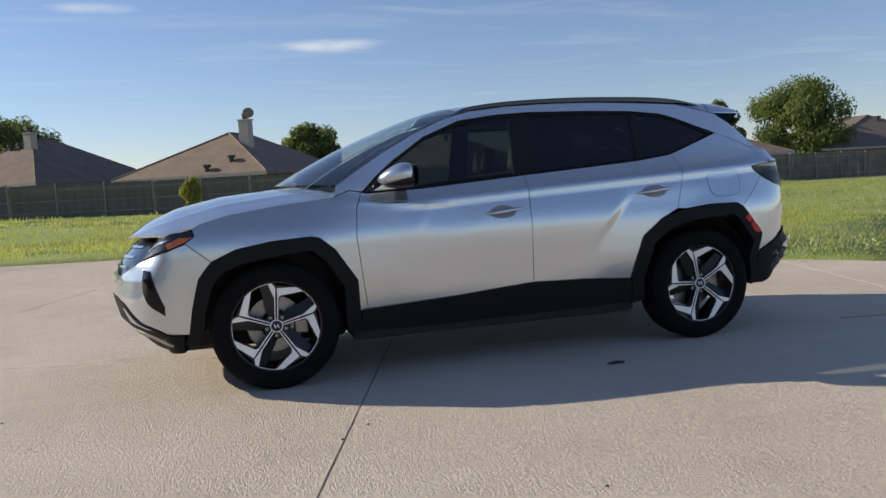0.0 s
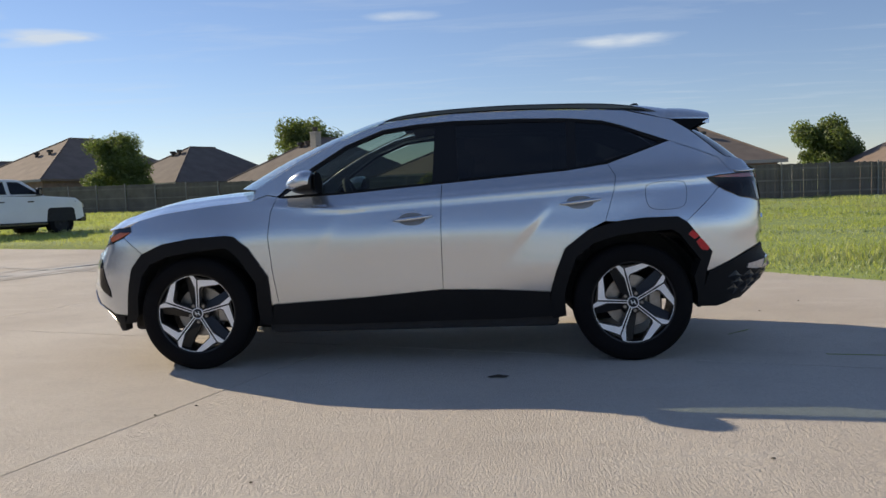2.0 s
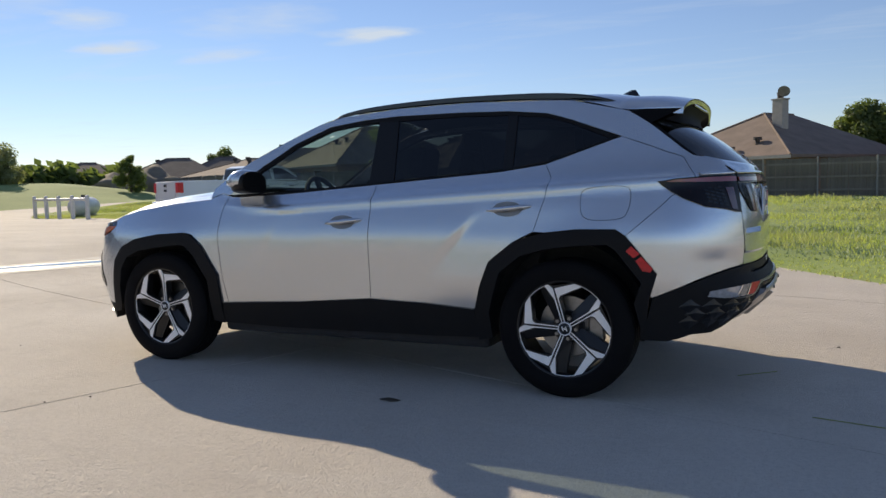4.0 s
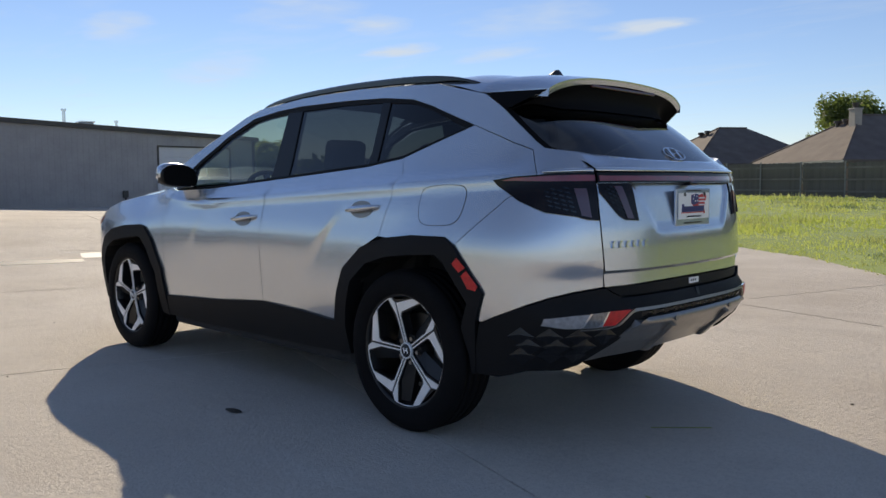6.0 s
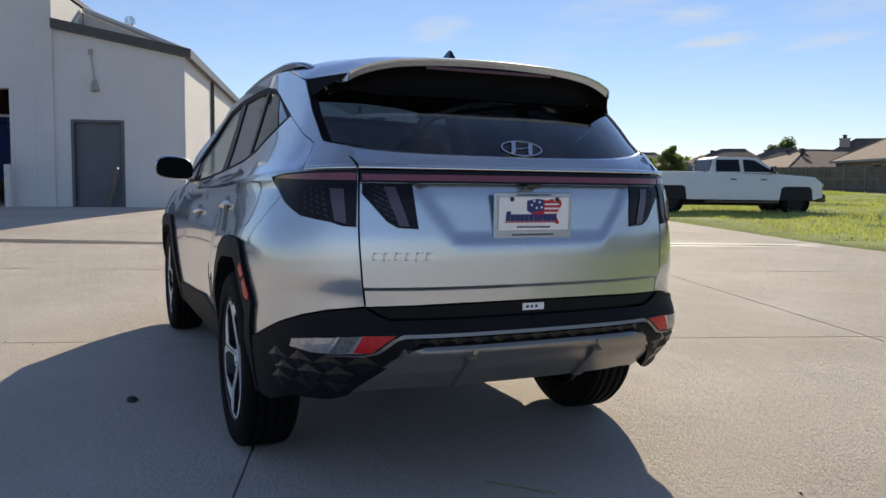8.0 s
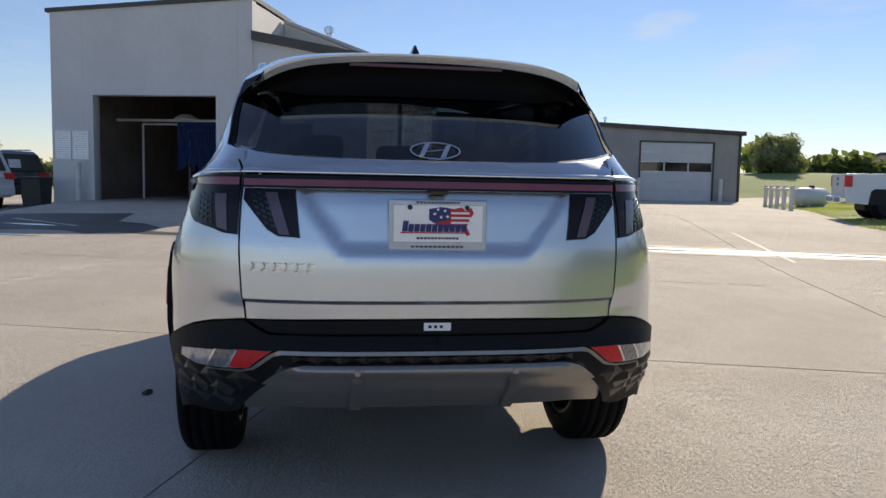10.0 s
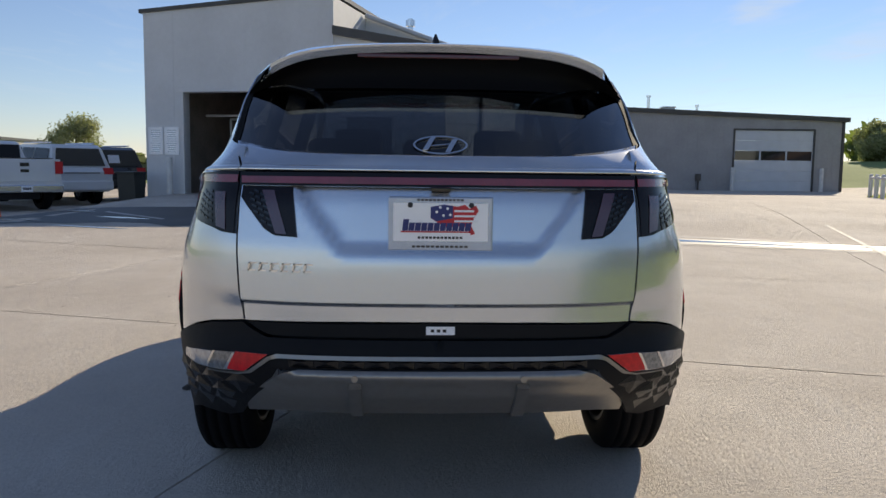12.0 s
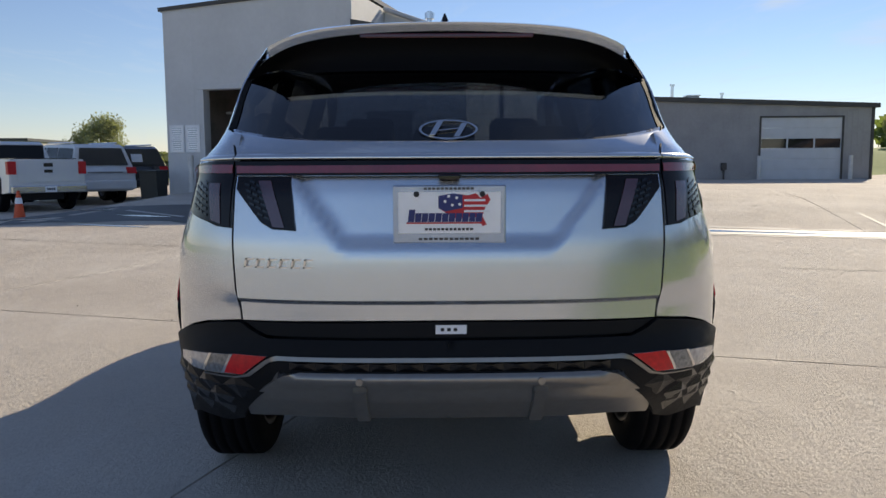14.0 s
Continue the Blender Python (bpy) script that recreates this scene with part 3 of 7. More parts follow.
def panel_mesh(outline, fn, step=0.03, rim=0.014, mirror=False, shrink=0.0, extra=()):
    """A bmesh of the surface fn(a, b) inside an outline, with its edge turned in."""
    loop = dense(outline, step)
    arr = np.array(loop)
    if shrink:
        nxt, prv = np.roll(arr, -1, 0), np.roll(arr, 1, 0)
        t = nxt - prv
        t /= np.linalg.norm(t, axis=1)[:, None] + 1e-9
        area = float(np.sum(arr[:, 0] * nxt[:, 1] - nxt[:, 0] * arr[:, 1]))
        nn = np.stack([-t[:, 1], t[:, 0]], 1) * (1 if area > 0 else -1)
        arr = arr + nn * shrink
        loop = [tuple(p) for p in arr]
    lo, hi = arr.min(0), arr.max(0)
    pts = [Vector(p) for p in loop]
    seg = np.roll(arr, -1, 0) - arr
    sl = (seg**2).sum(1) + 1e-12
    rails = [(np.array([p[0] for p in line]), np.array([p[1] for p in line])) for line in extra]
    rails = [(a[::-1], b[::-1]) if a[0] > a[-1] else (a, b) for a, b in rails]
    for gx in np.arange(lo[0] + step / 2, hi[0], step):
        for gy in np.arange(lo[1] + step / 2, hi[1], step):
            if any(a[0] < gx < a[-1] and abs(gy - float(np.interp(gx, a, b))) < 0.016 for a, b in rails):
                continue
            q = np.array((gx, gy))
            t = np.clip(((q - arr) * seg).sum(1) / sl, 0, 1)
            d = (((arr + seg * t[:, None]) - q) ** 2).sum(1).min()
            if d > (0.45 * step) ** 2 and within((gx, gy), loop):
                pts.append(Vector((gx, gy)))
    folds = []
    for line in extra:
        last = None
        for gx, gy in line:
            keep = False
            if lo[0] < gx < hi[0] and lo[1] < gy < hi[1] and within((gx, gy), loop):
                q = np.array((gx, gy))
                t = np.clip(((q - arr) * seg).sum(1) / sl, 0, 1)
                keep = (((arr + seg * t[:, None]) - q) ** 2).sum(1).min() > 0.004**2
            if keep:
                pts.append(Vector((gx, gy)))
                if last is not None:
                    folds.append((last, len(pts) - 1))
                last = len(pts) - 1
            else:
                last = None
    vs, _, fs, _, _, _ = geometry.delaunay_2d_cdt(pts, folds, [list(range(len(loop)))], 1, 1e-6)
    s = -1 if mirror else 1
    bm = bmesh.new()
    cos = [fn(v.x, v.y) for v in vs]
    bv = [bm.verts.new((c.x, c.y * s, c.z)) for c in cos]
    for f in fs:
        try:
            bm.faces.new([bv[k] for k in f])
        except ValueError:
            pass
    bmesh.ops.recalc_face_normals(bm, faces=bm.faces[:])
    bm.normal_update()
    h = 0.004
    c = vs[len(vs) // 2]
    du, dv = fn(c.x + h, c.y) - fn(c.x - h, c.y), fn(c.x, c.y + h) - fn(c.x, c.y - h)
    mid = bv[len(vs) // 2]
    out = mid.co.copy()
    out.x, out.z = out.x, out.z - 0.75
    if abs(mid.normal.z) > 0.8:
        out = Vector((0, 0, 1))
    if mid.normal.dot(out) < 0:
        bmesh.ops.reverse_faces(bm, faces=bm.faces[:])
        bm.normal_update()
    for f in bm.faces:
        f.smooth = True
    if rim:
        ring = [e for e in bm.edges if len(e.link_faces) == 1]
        made = {}
        for e in ring:
            for v in e.verts:
                if v not in made:
                    made[v] = (bm.verts.new(v.co), bm.verts.new(v.co - v.normal * rim))
        for e in ring:
            lp = e.link_faces[0]
            a, b = e.verts
            vl = list(lp.verts)
            if vl[(vl.index(a) + 1) % len(vl)] != b:
                a, b = b, a
            bm.faces.new((made[b][0], made[a][0], made[a][1], made[b][1]))
    return bm


car = thing("car", "silver compact crossover with black cladding parked on concrete", "car")


def side_fn(off):
    return lambda u, z: body(u, z, off)


def on_side(pts):
    return [(ux(x), z) for x, z in pts]


def on_rear(pts):
    return [(uy(y), z) for y, z in pts]


def panels(name, outline, mat, off=0.0, step=0.03, rim=0.014, shrink=0.002, label="", parent=None, fn=None, pair=True):
    """A panel of the left side and its mirror image on the right."""
    made = []
    for mirror in (False, True) if pair else (False,):
        bm = panel_mesh(outline, fn or side_fn(off), step, rim, mirror, shrink, CREASE if name in CREASED else ())
        made.append(part(name, bm, mat, parent or car, label))
    return made


# close-set points that keep the pressed creases of the side crisp
CREASE = [[(ux(x), shoulder(x) + d) for x in np.arange(-2.06, 0.86, 0.02)] for d in (-0.076, -0.063, -0.057, -0.030, -0.003, 0.003, 0.012)]
CREASE += [[(ux(x), lead(x) + d) for x in np.arange(0.28, 1.0, 0.02)] for d in (-0.018, -0.003, 0.003)]
CREASED = {"front_door", "rear_door", "quarter_panel", "rear_corner"}

# side outlines, as x and height
SEAM_F = [(0.842, 0.40), (0.866, 0.58), (0.891, 0.835), (0.872, 0.996), (0.832, 1.086)]
BELT = [(0.80, 1.078), (0.44, 1.090), (-0.213, 1.135), (-0.988, 1.187), (-1.245, 1.220)]
SEAM_B = [(-0.213, 1.135), (-0.206, 0.871), (-0.206, 0.472)]
SEAM_R = [(-1.245, 1.220), (-1.291, 1.146), (-1.272, 1.043), (-1.217, 0.868)]
ARCH_F = [(1.885, 0.30), (1.854, 0.357), (1.822, 0.503), (1.777, 0.667), (1.704, 0.755), (1.57, 0.813), (1.382, 0.843), (1.161, 0.854), (1.106, 0.845), (1.019, 0.770), (0.901, 0.586), (0.892, 0.402)]
ARCH_R = [(-0.875, 0.440), (-0.913, 0.570), (-0.968, 0.708), (-1.108, 0.815), (-1.279, 0.864), (-1.449, 0.882), (-1.651, 0.882), (-1.701, 0.850), (-1.850, 0.663), (-1.815, 0.545)]
ROOFLINE = [(0.974, 1.133), (0.698, 1.302), (0.465, 1.422), (0.253, 1.512), (0.084, 1.553), (-0.3, 1.582), (-0.8, 1.584), (-1.37, 1.556), (-1.69, 1.486)]
DLO_TOP = [(0.822, 1.096), (0.735, 1.176), (0.615, 1.268), (0.405, 1.402), (0.165, 1.496), (-0.07, 1.525), (-0.289, 1.536), (-0.70, 1.532), (-1.0, 1.520), (-1.222, 1.495), (-1.362, 1.455), (-1.66, 1.352)]

fender = SEAM_F[::-1] + ARCH_F[::-1][:8] + [(1.835, 0.862), (1.785, 0.899), (1.80, 0.935), (1.75, 0.965), (1.6, 1.0), (1.3, 1.04), (1.0, 1.066), (0.90, 1.10)]
panels("front_fender", on_side(fender), M_PAINT)
door_f = SEAM_F + BELT[:3] + SEAM_B[1:] + [(0.3, 0.432)]
doors_front = panels("front_door", on_side(door_f), M_PAINT)
door_r = BELT[2:] + SEAM_R[1:] + ARCH_R[:4][::-1] + SEAM_B[::-1][:2]
doors_rear = panels("rear_door", on_side(door_r), M_PAINT)
GLASSEDGE = (-2.105, 1.222)
quarter_side = SEAM_R[::-1] + [(-1.66, 1.352), (-1.75, 1.318), (-1.9, 1.268), (-2.02, 1.236)]
quarter = on_side(quarter_side + [(-2.06, 1.10), (-1.93, 1.045), (-1.80, 0.935)] + ARCH_R[::-1][2:6])
panels("quarter_panel", quarter, M_PAINT, shrink=0.001)
skin = on_side([(-2.02, 1.240), (-2.06, 1.10), (-1.93, 1.045), (-1.80, 0.935), (-1.701, 0.850), (-1.850, 0.663), (-1.818, 0.548), (-1.835, 0.545), (-2.02, 0.625), (-2.10, 0.656), (-2.17, 0.677)]) + on_rear([(0.600, 0.692), (0.608, 0.78), (0.617, 0.895), (0.620, 0.956), (0.625, 1.152), (0.640, 1.19), (0.656, 1.222)]) + on_side([(-2.11, 1.238), (-2.07, 1.246)])
panels("rear_corner", skin, M_PAINT)
pillar = on_side(ROOFLINE[1:] + [(-2.08, 1.24)] + [(-2.02, 1.238), (-1.9, 1.27), (-1.75, 1.32)] + DLO_TOP[::-1])
panels("roof_side", on_side([(0.835, 1.090), (0.90, 1.103), (0.995, 1.072), (0.974, 1.133)]) + pillar, M_PAINT, step=0.022, shrink=0.001)
bumper_f = on_side([(1.835, 0.860), (1.704, 0.755), (1.777, 0.667), (1.822, 0.503), (1.854, 0.357), (1.985, 0.362), (2.13, 0.430)]) + [(uf(0.57), 0.530), (uf(0.45), 0.56), (uf(0.0), 0.56), (uf(0.0), 0.62), (uf(0.40), 0.64), (uf(0.58), 0.72)] + on_side([(2.13, 0.762), (2.046, 0.794), (1.925, 0.826)])
panels("front_bumper", bumper_f, M_PAINT)

# windows
panels("window_front", on_side([(0.66, 1.094), (0.44, 1.104), (-0.155, 1.144), (-0.175, 1.505), (0.03, 1.492), (0.152, 1.468), (0.395, 1.383), (0.60, 1.250), (0.66, 1.207)]), M_GLASS_F, off=-0.012, step=0.06, rim=0, label="lightly tinted front door glass")
panels("window_rear", on_side([(-0.315, 1.155), (-0.988, 1.199), (-1.0, 1.20), (-1.0, 1.497), (-0.70, 1.509), (-0.30, 1.514)]), M_GLASS_R, off=-0.012, step=0.06, rim=0, label="dark privacy glass")
panels("quarter_glass", on_side([(-1.05, 1.206), (-1.24, 1.233), (-1.60, 1.344), (-1.362, 1.437), (-1.222, 1.475), (-1.05, 1.495)]), M_GLASS_R, off=-0.012, step=0.06, rim=0, label="dark privacy glass")
panels("pillar_trim", on_side([(-0.150, 1.14), (-0.32, 1.152), (-0.305, 1.52), (-0.170, 1.512)]), M_PILLAR, off=-0.006, step=0.05, rim=0.03)
panels("pillar_trim", on_side([(-0.995, 1.195), (-1.055, 1.205), (-1.055, 1.50), (-0.995, 1.505)]), M_PILLAR, off=-0.006, step=0.05, rim=0.03)
panels("mirror_sail", on_side([(0.815, 1.086), (0.655, 1.092), (0.655, 1.212), (0.73, 1.155)]), M_GLOSS, off=-0.006, step=0.04, rim=0.03)
# black surround of the window band, and the bright strip under it
top_in = [(0.80, 1.098), (0.66, 1.207), (0.60, 1.250), (0.395, 1.383), (0.160, 1.474), (0.03, 1.492), (-0.17, 1.506), (-0.70, 1.509), (-1.0, 1.497), (-1.222, 1.475), (-1.362, 1.437), (-1.60, 1.344)]
panels("window_surround", on_side(DLO_TOP + top_in[::-1]), M_CLAD, off=-0.004, step=0.025, rim=0.03)
panels("belt_moulding", on_side([(0.81, 1.080), (0.44, 1.091), (-0.213, 1.136), (-0.988, 1.188), (-1.245, 1.221), (-1.66, 1.351), (-1.60, 1.344), (-1.24, 1.234), (-0.988, 1.200), (-0.155, 1.146), (0.44, 1.105), (0.66, 1.094), (0.80, 1.088)]), M_CLAD, off=0.002, step=0.03, rim=0.03)

# black lower cladding
def arch_band(arch, centre, reach, width):
    """Outline of a wheel-arch band: the arch, and the same line drawn in towards the wheel."""
    inner = []
    for x, z in arch:
        d = Vector((x - centre[0], z - centre[1]))
        r = max(reach, d.length - width)
        d = d.normalized() * r
        inner.append((centre[0] + d.x, centre[1] + d.y))
    return arch + inner[::-1]


HUB_F, HUB_R, HUB_Z = 1.3775, -1.3775, 0.362
band_f = arch_band(ARCH_F + [(0.885, 0.27)], (HUB_F, HUB_Z), 0.395, 0.085)
panels("arch_cladding", on_side(band_f), M_CLAD, off=0.016, step=0.025, rim=0.09, shrink=0)
band_r = arch_band([(-0.885, 0.27)] + ARCH_R + [(-1.80, 0.40), (-1.79, 0.32)], (HUB_R, HUB_Z), 0.395, 0.085)
panels("arch_cladding", on_side(band_r), M_CLAD, off=0.016, step=0.025, rim=0.09, shrink=0)
sill = [(0.878, 0.405), (0.3, 0.432), (-0.206, 0.470), (-0.55, 0.462), (-0.868, 0.440), (-0.892, 0.285), (-0.6, 0.272), (0.466, 0.262), (0.895, 0.275)]
panels("sill_cladding", on_side(sill), M_CLAD, off=0.012, step=0.03, rim=0.06, shrink=0.001)

# ---- top surfaces ----
_rl = spline(ROOFLINE, 200)


def edge_point(s):
    """The roof's edge: s runs from the windscreen's foot to the tailgate."""
    x, z = np.interp(s * 199, np.arange(200), _rl[:, 0]), np.interp(s * 199, np.arange(200), _rl[:, 1])
    return body(ux(float(x)), float(z), -0.004)


def top_fn(s, v):
    e = edge_point(s)
    w = 1 - v * v
    front = max(0.0, 1 - s / 0.36)
    back = max(0.0, (s - 0.86) / 0.14)
    c = 1 - abs(v) ** (2.8 + 6.5 * back)
    return Vector((e.x + w * (0.29 * front**0.8 - 0.14 * back), e.y * v, e.z + c * (0.062 - 0.040 * front + 0.020 * back)))


def strip(name, s0, s1, mat, v0=-1.0, v1=1.0, ns=24, nv=28, rim=True, lift=0.0, label=""):
    bm = bmesh.new()
    rows = []
    for i in range(ns + 1):
        s = s0 + (s1 - s0) * i / ns
        rows.append([bm.verts.new(top_fn(s, v0 + (v1 - v0) * j / nv) + Vector((0, 0, lift))) for j in range(nv + 1)])
    for i in range(ns):
        for j in range(nv):
            bm.faces.new((rows[i][j], rows[i + 1][j], rows[i + 1][j + 1], rows[i][j + 1]))
    bmesh.ops.recalc_face_normals(bm, faces=bm.faces[:])
    if sum(f.normal.z for f in bm.faces) < 0:
        bmesh.ops.reverse_faces(bm, faces=bm.faces[:])
    return part(name, bm, mat, car, label, smooth=True)


S_HEAD = 0.335
strip("windscreen", 0.0, S_HEAD - 0.004, M_GLASS_W, v0=-0.97, v1=0.97, label="clear sloping windscreen")
strip("roof_panel", S_HEAD, 0.988, M_PAINT, ns=44)
for s in (-1, 1):
    strip("windscreen_pillar", 0.0, S_HEAD + 0.01, M_GLOSS, v0=s * 0.965, v1=s * 1.0, nv=3, lift=0.001)
    # roof rail
    bm = bmesh.new()
    path = spline([(0.20, 1.535), (0.08, 1.582), (-0.2, 1.613), (-0.65, 1.625), (-1.15, 1.613), (-1.40, 1.592), (-1.54, 1.562), (-1.62, 1.535)], 48)
    ring = []
    for i, (x, z) in enumerate(path):
        yy = s * (body(ux(float(x)), 1.53).y - 0.055)
        foot = top_fn(float(np.interp(-x, -_rl[:, 0], np.arange(200) / 199)), 0.91).z - 0.004
        low = min(foot, z - 0.012)
        ring.append([bm.verts.new((float(x), yy + a, b)) for a, b in ((-0.017, low), (-0.017, z - 0.008), (-0.009, z), (0.009, z), (0.017, z - 0.008), (0.017, low))])
    for p, q in zip(ring, ring[1:]):
        for k in range(6):
            bm.faces.new((p[k], p[(k + 1) % 6], q[(k + 1) % 6], q[k]))
    bm.faces.new(ring[0])
    bm.faces.new(ring[-1][::-1])
    bmesh.ops.recalc_face_normals(bm, faces=bm.faces[:])
    part("roof_rail", bm, M_GLOSS, car, "black roof rail")


def hood_fn(x, y):
    zc = float(np.interp(x, (0.9, 1.02, 1.28, 1.6, 1.88, 2.05, 2.154, 2.24), (1.150, 1.146, 1.133, 1.105, 1.045, 0.972, 0.905, 0.83)))
    p = body(ux(x), float(np.interp(x, (0.9, 1.0, 1.3, 1.6, 1.75, 1.85, 2.0, 2.2), (1.10, 1.066, 1.04, 1.0, 0.962, 0.925, 0.900, 0.86))))
    ye, ze = p.y - 0.004, p.z
    t = min(1.0, abs(y) / ye)
    z = zc - (zc - ze) * t**2.4
    ridge = 0.006 * math.exp(-(((abs(y) - ye * 0.74) / 0.035) ** 2))
    return Vector((x + 0.02 * (1 - t * t), y, z + ridge))


def hood_edge(x):
    return body(ux(x), float(np.interp(x, (0.9, 1.0, 1.3, 1.6, 1.75, 1.85, 2.0, 2.2), (1.10, 1.066, 1.04, 1.0, 0.962, 0.925, 0.900, 0.86)))).y - 0.006


hood_out = [(x, hood_edge(x)) for x in (0.93, 1.0, 1.15, 1.3, 1.45, 1.6, 1.75, 1.85, 1.95)] + [(2.06, 0.60), (2.12, 0.45), (2.165, 0.25), (2.18, 0.0)]
hood_out = hood_out + [(x, -y) for x, y in hood_out[::-1][1:]]
hood_out += [(1.06, -0.55), (1.15, -0.2), (1.15, 0.2), (1.06, 0.55)]
panels("bonnet", hood_out, M_PAINT, fn=hood_fn, pair=False, step=0.035)
cowl = [(0.92, 0.79), (1.06, 0.55), (1.15, 0.2), (1.15, -0.2), (1.06, -0.55), (0.92, -0.79), (0.86, -0.6), (0.95, 0.0), (0.86, 0.6)]
panels("cowl", cowl, M_CLAD, fn=lambda x, y: hood_fn(x, y) - Vector((0, 0, 0.018)), pair=False, step=0.06)

# nose: dark grille with lamp ends, lower bumper
nose = [(uf(0.0), 0.62), (uf(0.40), 0.64), (uf(0.58), 0.72)] + on_side([(2.13, 0.764), (2.046, 0.797), (1.925, 0.829), (1.837, 0.863), (1.787, 0.898), (1.80, 0.930), (1.86, 0.922), (1.98, 0.908), (2.05, 0.900)]) + [(uf(0.60), 0.893), (uf(0.3), 0.893), (uf(0.0), 0.895)]
lampf = panels("grille", nose, M_GLOSS, off=-0.006, step=0.03)
panels("marker_lamp", on_side([(1.795, 0.896), (1.838, 0.867), (1.925, 0.833), (1.945, 0.862), (1.87, 0.897)]), M_AMBER, off=0.003, step=0.02, label="amber side marker lamp")
panels("lamp_trim", on_side([(1.95, 0.868), (1.93, 0.836), (2.046, 0.804), (2.12, 0.776), (2.12, 0.800), (2.05, 0.838)]), M_LAMPGRID, off=0.002, step=0.02)
panels("lamp_trim", on_side([(1.90, 0.893), (1.95, 0.874), (2.05, 0.846), (2.12, 0.815), (2.12, 0.828), (2.05, 0.868)]), M_CHROME, off=0.003, step=0.02)
for k in range(4):
    z0 = 0.66 + 0.055 * k
    panels("grille_bar", [(uf(0.0), z0), (uf(0.5 + 0.03 * k), z0 + 0.012), (uf(0.5 + 0.03 * k), z0 + 0.028), (uf(0.0), z0 + 0.016)], M_CHROME, off=0.004, step=0.05)
panels("front_lamp", on_side([(2.098, 0.728), (2.040, 0.722), (1.968, 0.520), (1.975, 0.470), (2.045, 0.520), (2.092, 0.60)]), M_LAMP, off=0.004, step=0.02, rim=0.02, label="dark vertical front lamp")
panels("front_air_dam", on_side([(1.885, 0.350), (1.985, 0.356), (2.13, 0.424)]) + [(uf(0.57), 0.524), (uf(0.45), 0.555), (uf(0.0), 0.555), (uf(0.0), 0.24), (uf(0.5), 0.235)] + on_side([(2.05, 0.238), (1.90, 0.250)]), M_CLAD, off=0.004, step=0.04, rim=0.05)
panels("front_skid_strip", on_side([(1.96, 0.300), (2.08, 0.325)]) + [(uf(0.60), 0.362), (uf(0.0), 0.385), (uf(0.0), 0.34), (uf(0.60), 0.325)] + on_side([(2.08, 0.298), (1.96, 0.285)]), M_SKID, off=0.012, step=0.04)
panels("front_trim", on_side([(2.06, 0.375), (2.14, 0.415)]) + [(uf(0.58), 0.50), (uf(0.54), 0.50), (uf(0.60), 0.43)] + on_side([(2.12, 0.385)]), M_CHROME, off=0.010, step=0.03)

# ---- tail ----


def gate_fn(u, z, off=0.0):
    p = body(u, z, off)
    half = 0.295 + 0.139 * min(1.0, max(0.0, (z - 0.902) / 0.188))
    d = min(z - 0.902, (half - abs(p.y)) * 0.8, 1.14 - z)
    return p + Vector((0.014 * sm(d / 0.016), 0, 0))


def gate(pts):
    return on_rear(pts + [(-y, z) for y, z in pts[::-1] if y > 1e-6])


panels("tailgate", gate([(0.0, 0.757), (0.30, 0.757), (0.602, 0.757), (0.604, 0.78), (0.613, 0.895), (0.616, 0.956), (0.619, 1.10), (0.0, 1.102)]), M_PAINT, fn=gate_fn, pair=False, step=0.02, rim=0, shrink=0)
panels("tailgate_crease", gate([(0.0, 0.7435), (0.600, 0.7435), (0.602, 0.757), (0.0, 0.757)]), M_PAINT, pair=False, step=0.03, rim=0, shrink=0)
panels("tailgate_foot", gate([(0.0, 0.700), (0.30, 0.699), (0.595, 0.692), (0.600, 0.7435), (0.0, 0.7435)]), M_PAINT, pair=False, step=0.02, rim=0.01, shrink=0)
bm = bmesh.new()
rows = [[bm.verts.new(body(uy(0.623 * v), z, off)) for v in np.linspace(-1, 1, 41)] for z, off in ((1.1475, 0.014), (1.1500, 0.018), (1.1600, 0.012), (1.1630, 0.004))]
for p, q in zip(rows, rows[1:]):
    for k in range(40):
        bm.faces.new((p[k], p[k + 1], q[k + 1], q[k]))
bmesh.ops.recalc_face_normals(bm, faces=bm.faces[:])
part("chrome_line", bm, M_CHROME, car, "bright chrome strip", smooth=True)
bar = panels("light_bar", gate([(0.0, 1.100), (0.618, 1.100), (0.621, 1.143), (0.0, 1.144)]), M_LAMP, off=0.012, pair=False, step=0.03)[0]
panels("light_guide", gate([(0.0, 1.107), (0.612, 1.107), (0.614, 1.131), (0.0, 1.132)]), M_REDBAR, off=0.0155, pair=False, step=0.03, parent=bar, label="dark red light strip", rim=0.002)
lamp_o = on_rear([(0.625, 1.102), (0.628, 1.145), (0.67, 1.144)]) + on_side([(-2.10, 1.140), (-1.95, 1.130), (-1.852, 1.116), (-1.88, 1.090), (-1.98, 1.03), (-2.08, 0.985)]) + on_rear([(0.705, 0.968), (0.668, 0.956), (0.625, 0.953)])
lamps = panels("tail_lamp", lamp_o, M_LAMP, off=0.008, step=0.025, label="smoked black tail lamp")
stripe_o = on_rear([(0.630, 1.109), (0.630, 1.132), (0.67, 1.133)]) + on_side([(-2.10, 1.130), (-1.95, 1.122), (-1.90, 1.112), (-2.10, 1.108)])
fang_o = on_rear([(0.655, 0.966), (0.668, 1.080), (0.712, 1.080), (0.690, 0.975)])
lamp_i = on_rear([(0.613, 1.101), (0.446, 1.101), (0.426, 0.948), (0.495, 0.951), (0.530, 0.970), (0.613, 1.064)])
inner = panels("inner_tail_lamp", lamp_i, M_LAMP, off=0.007, step=0.02, label="smoked black tail lamp fang", fn=lambda u, z: body(u, z, 0.006))
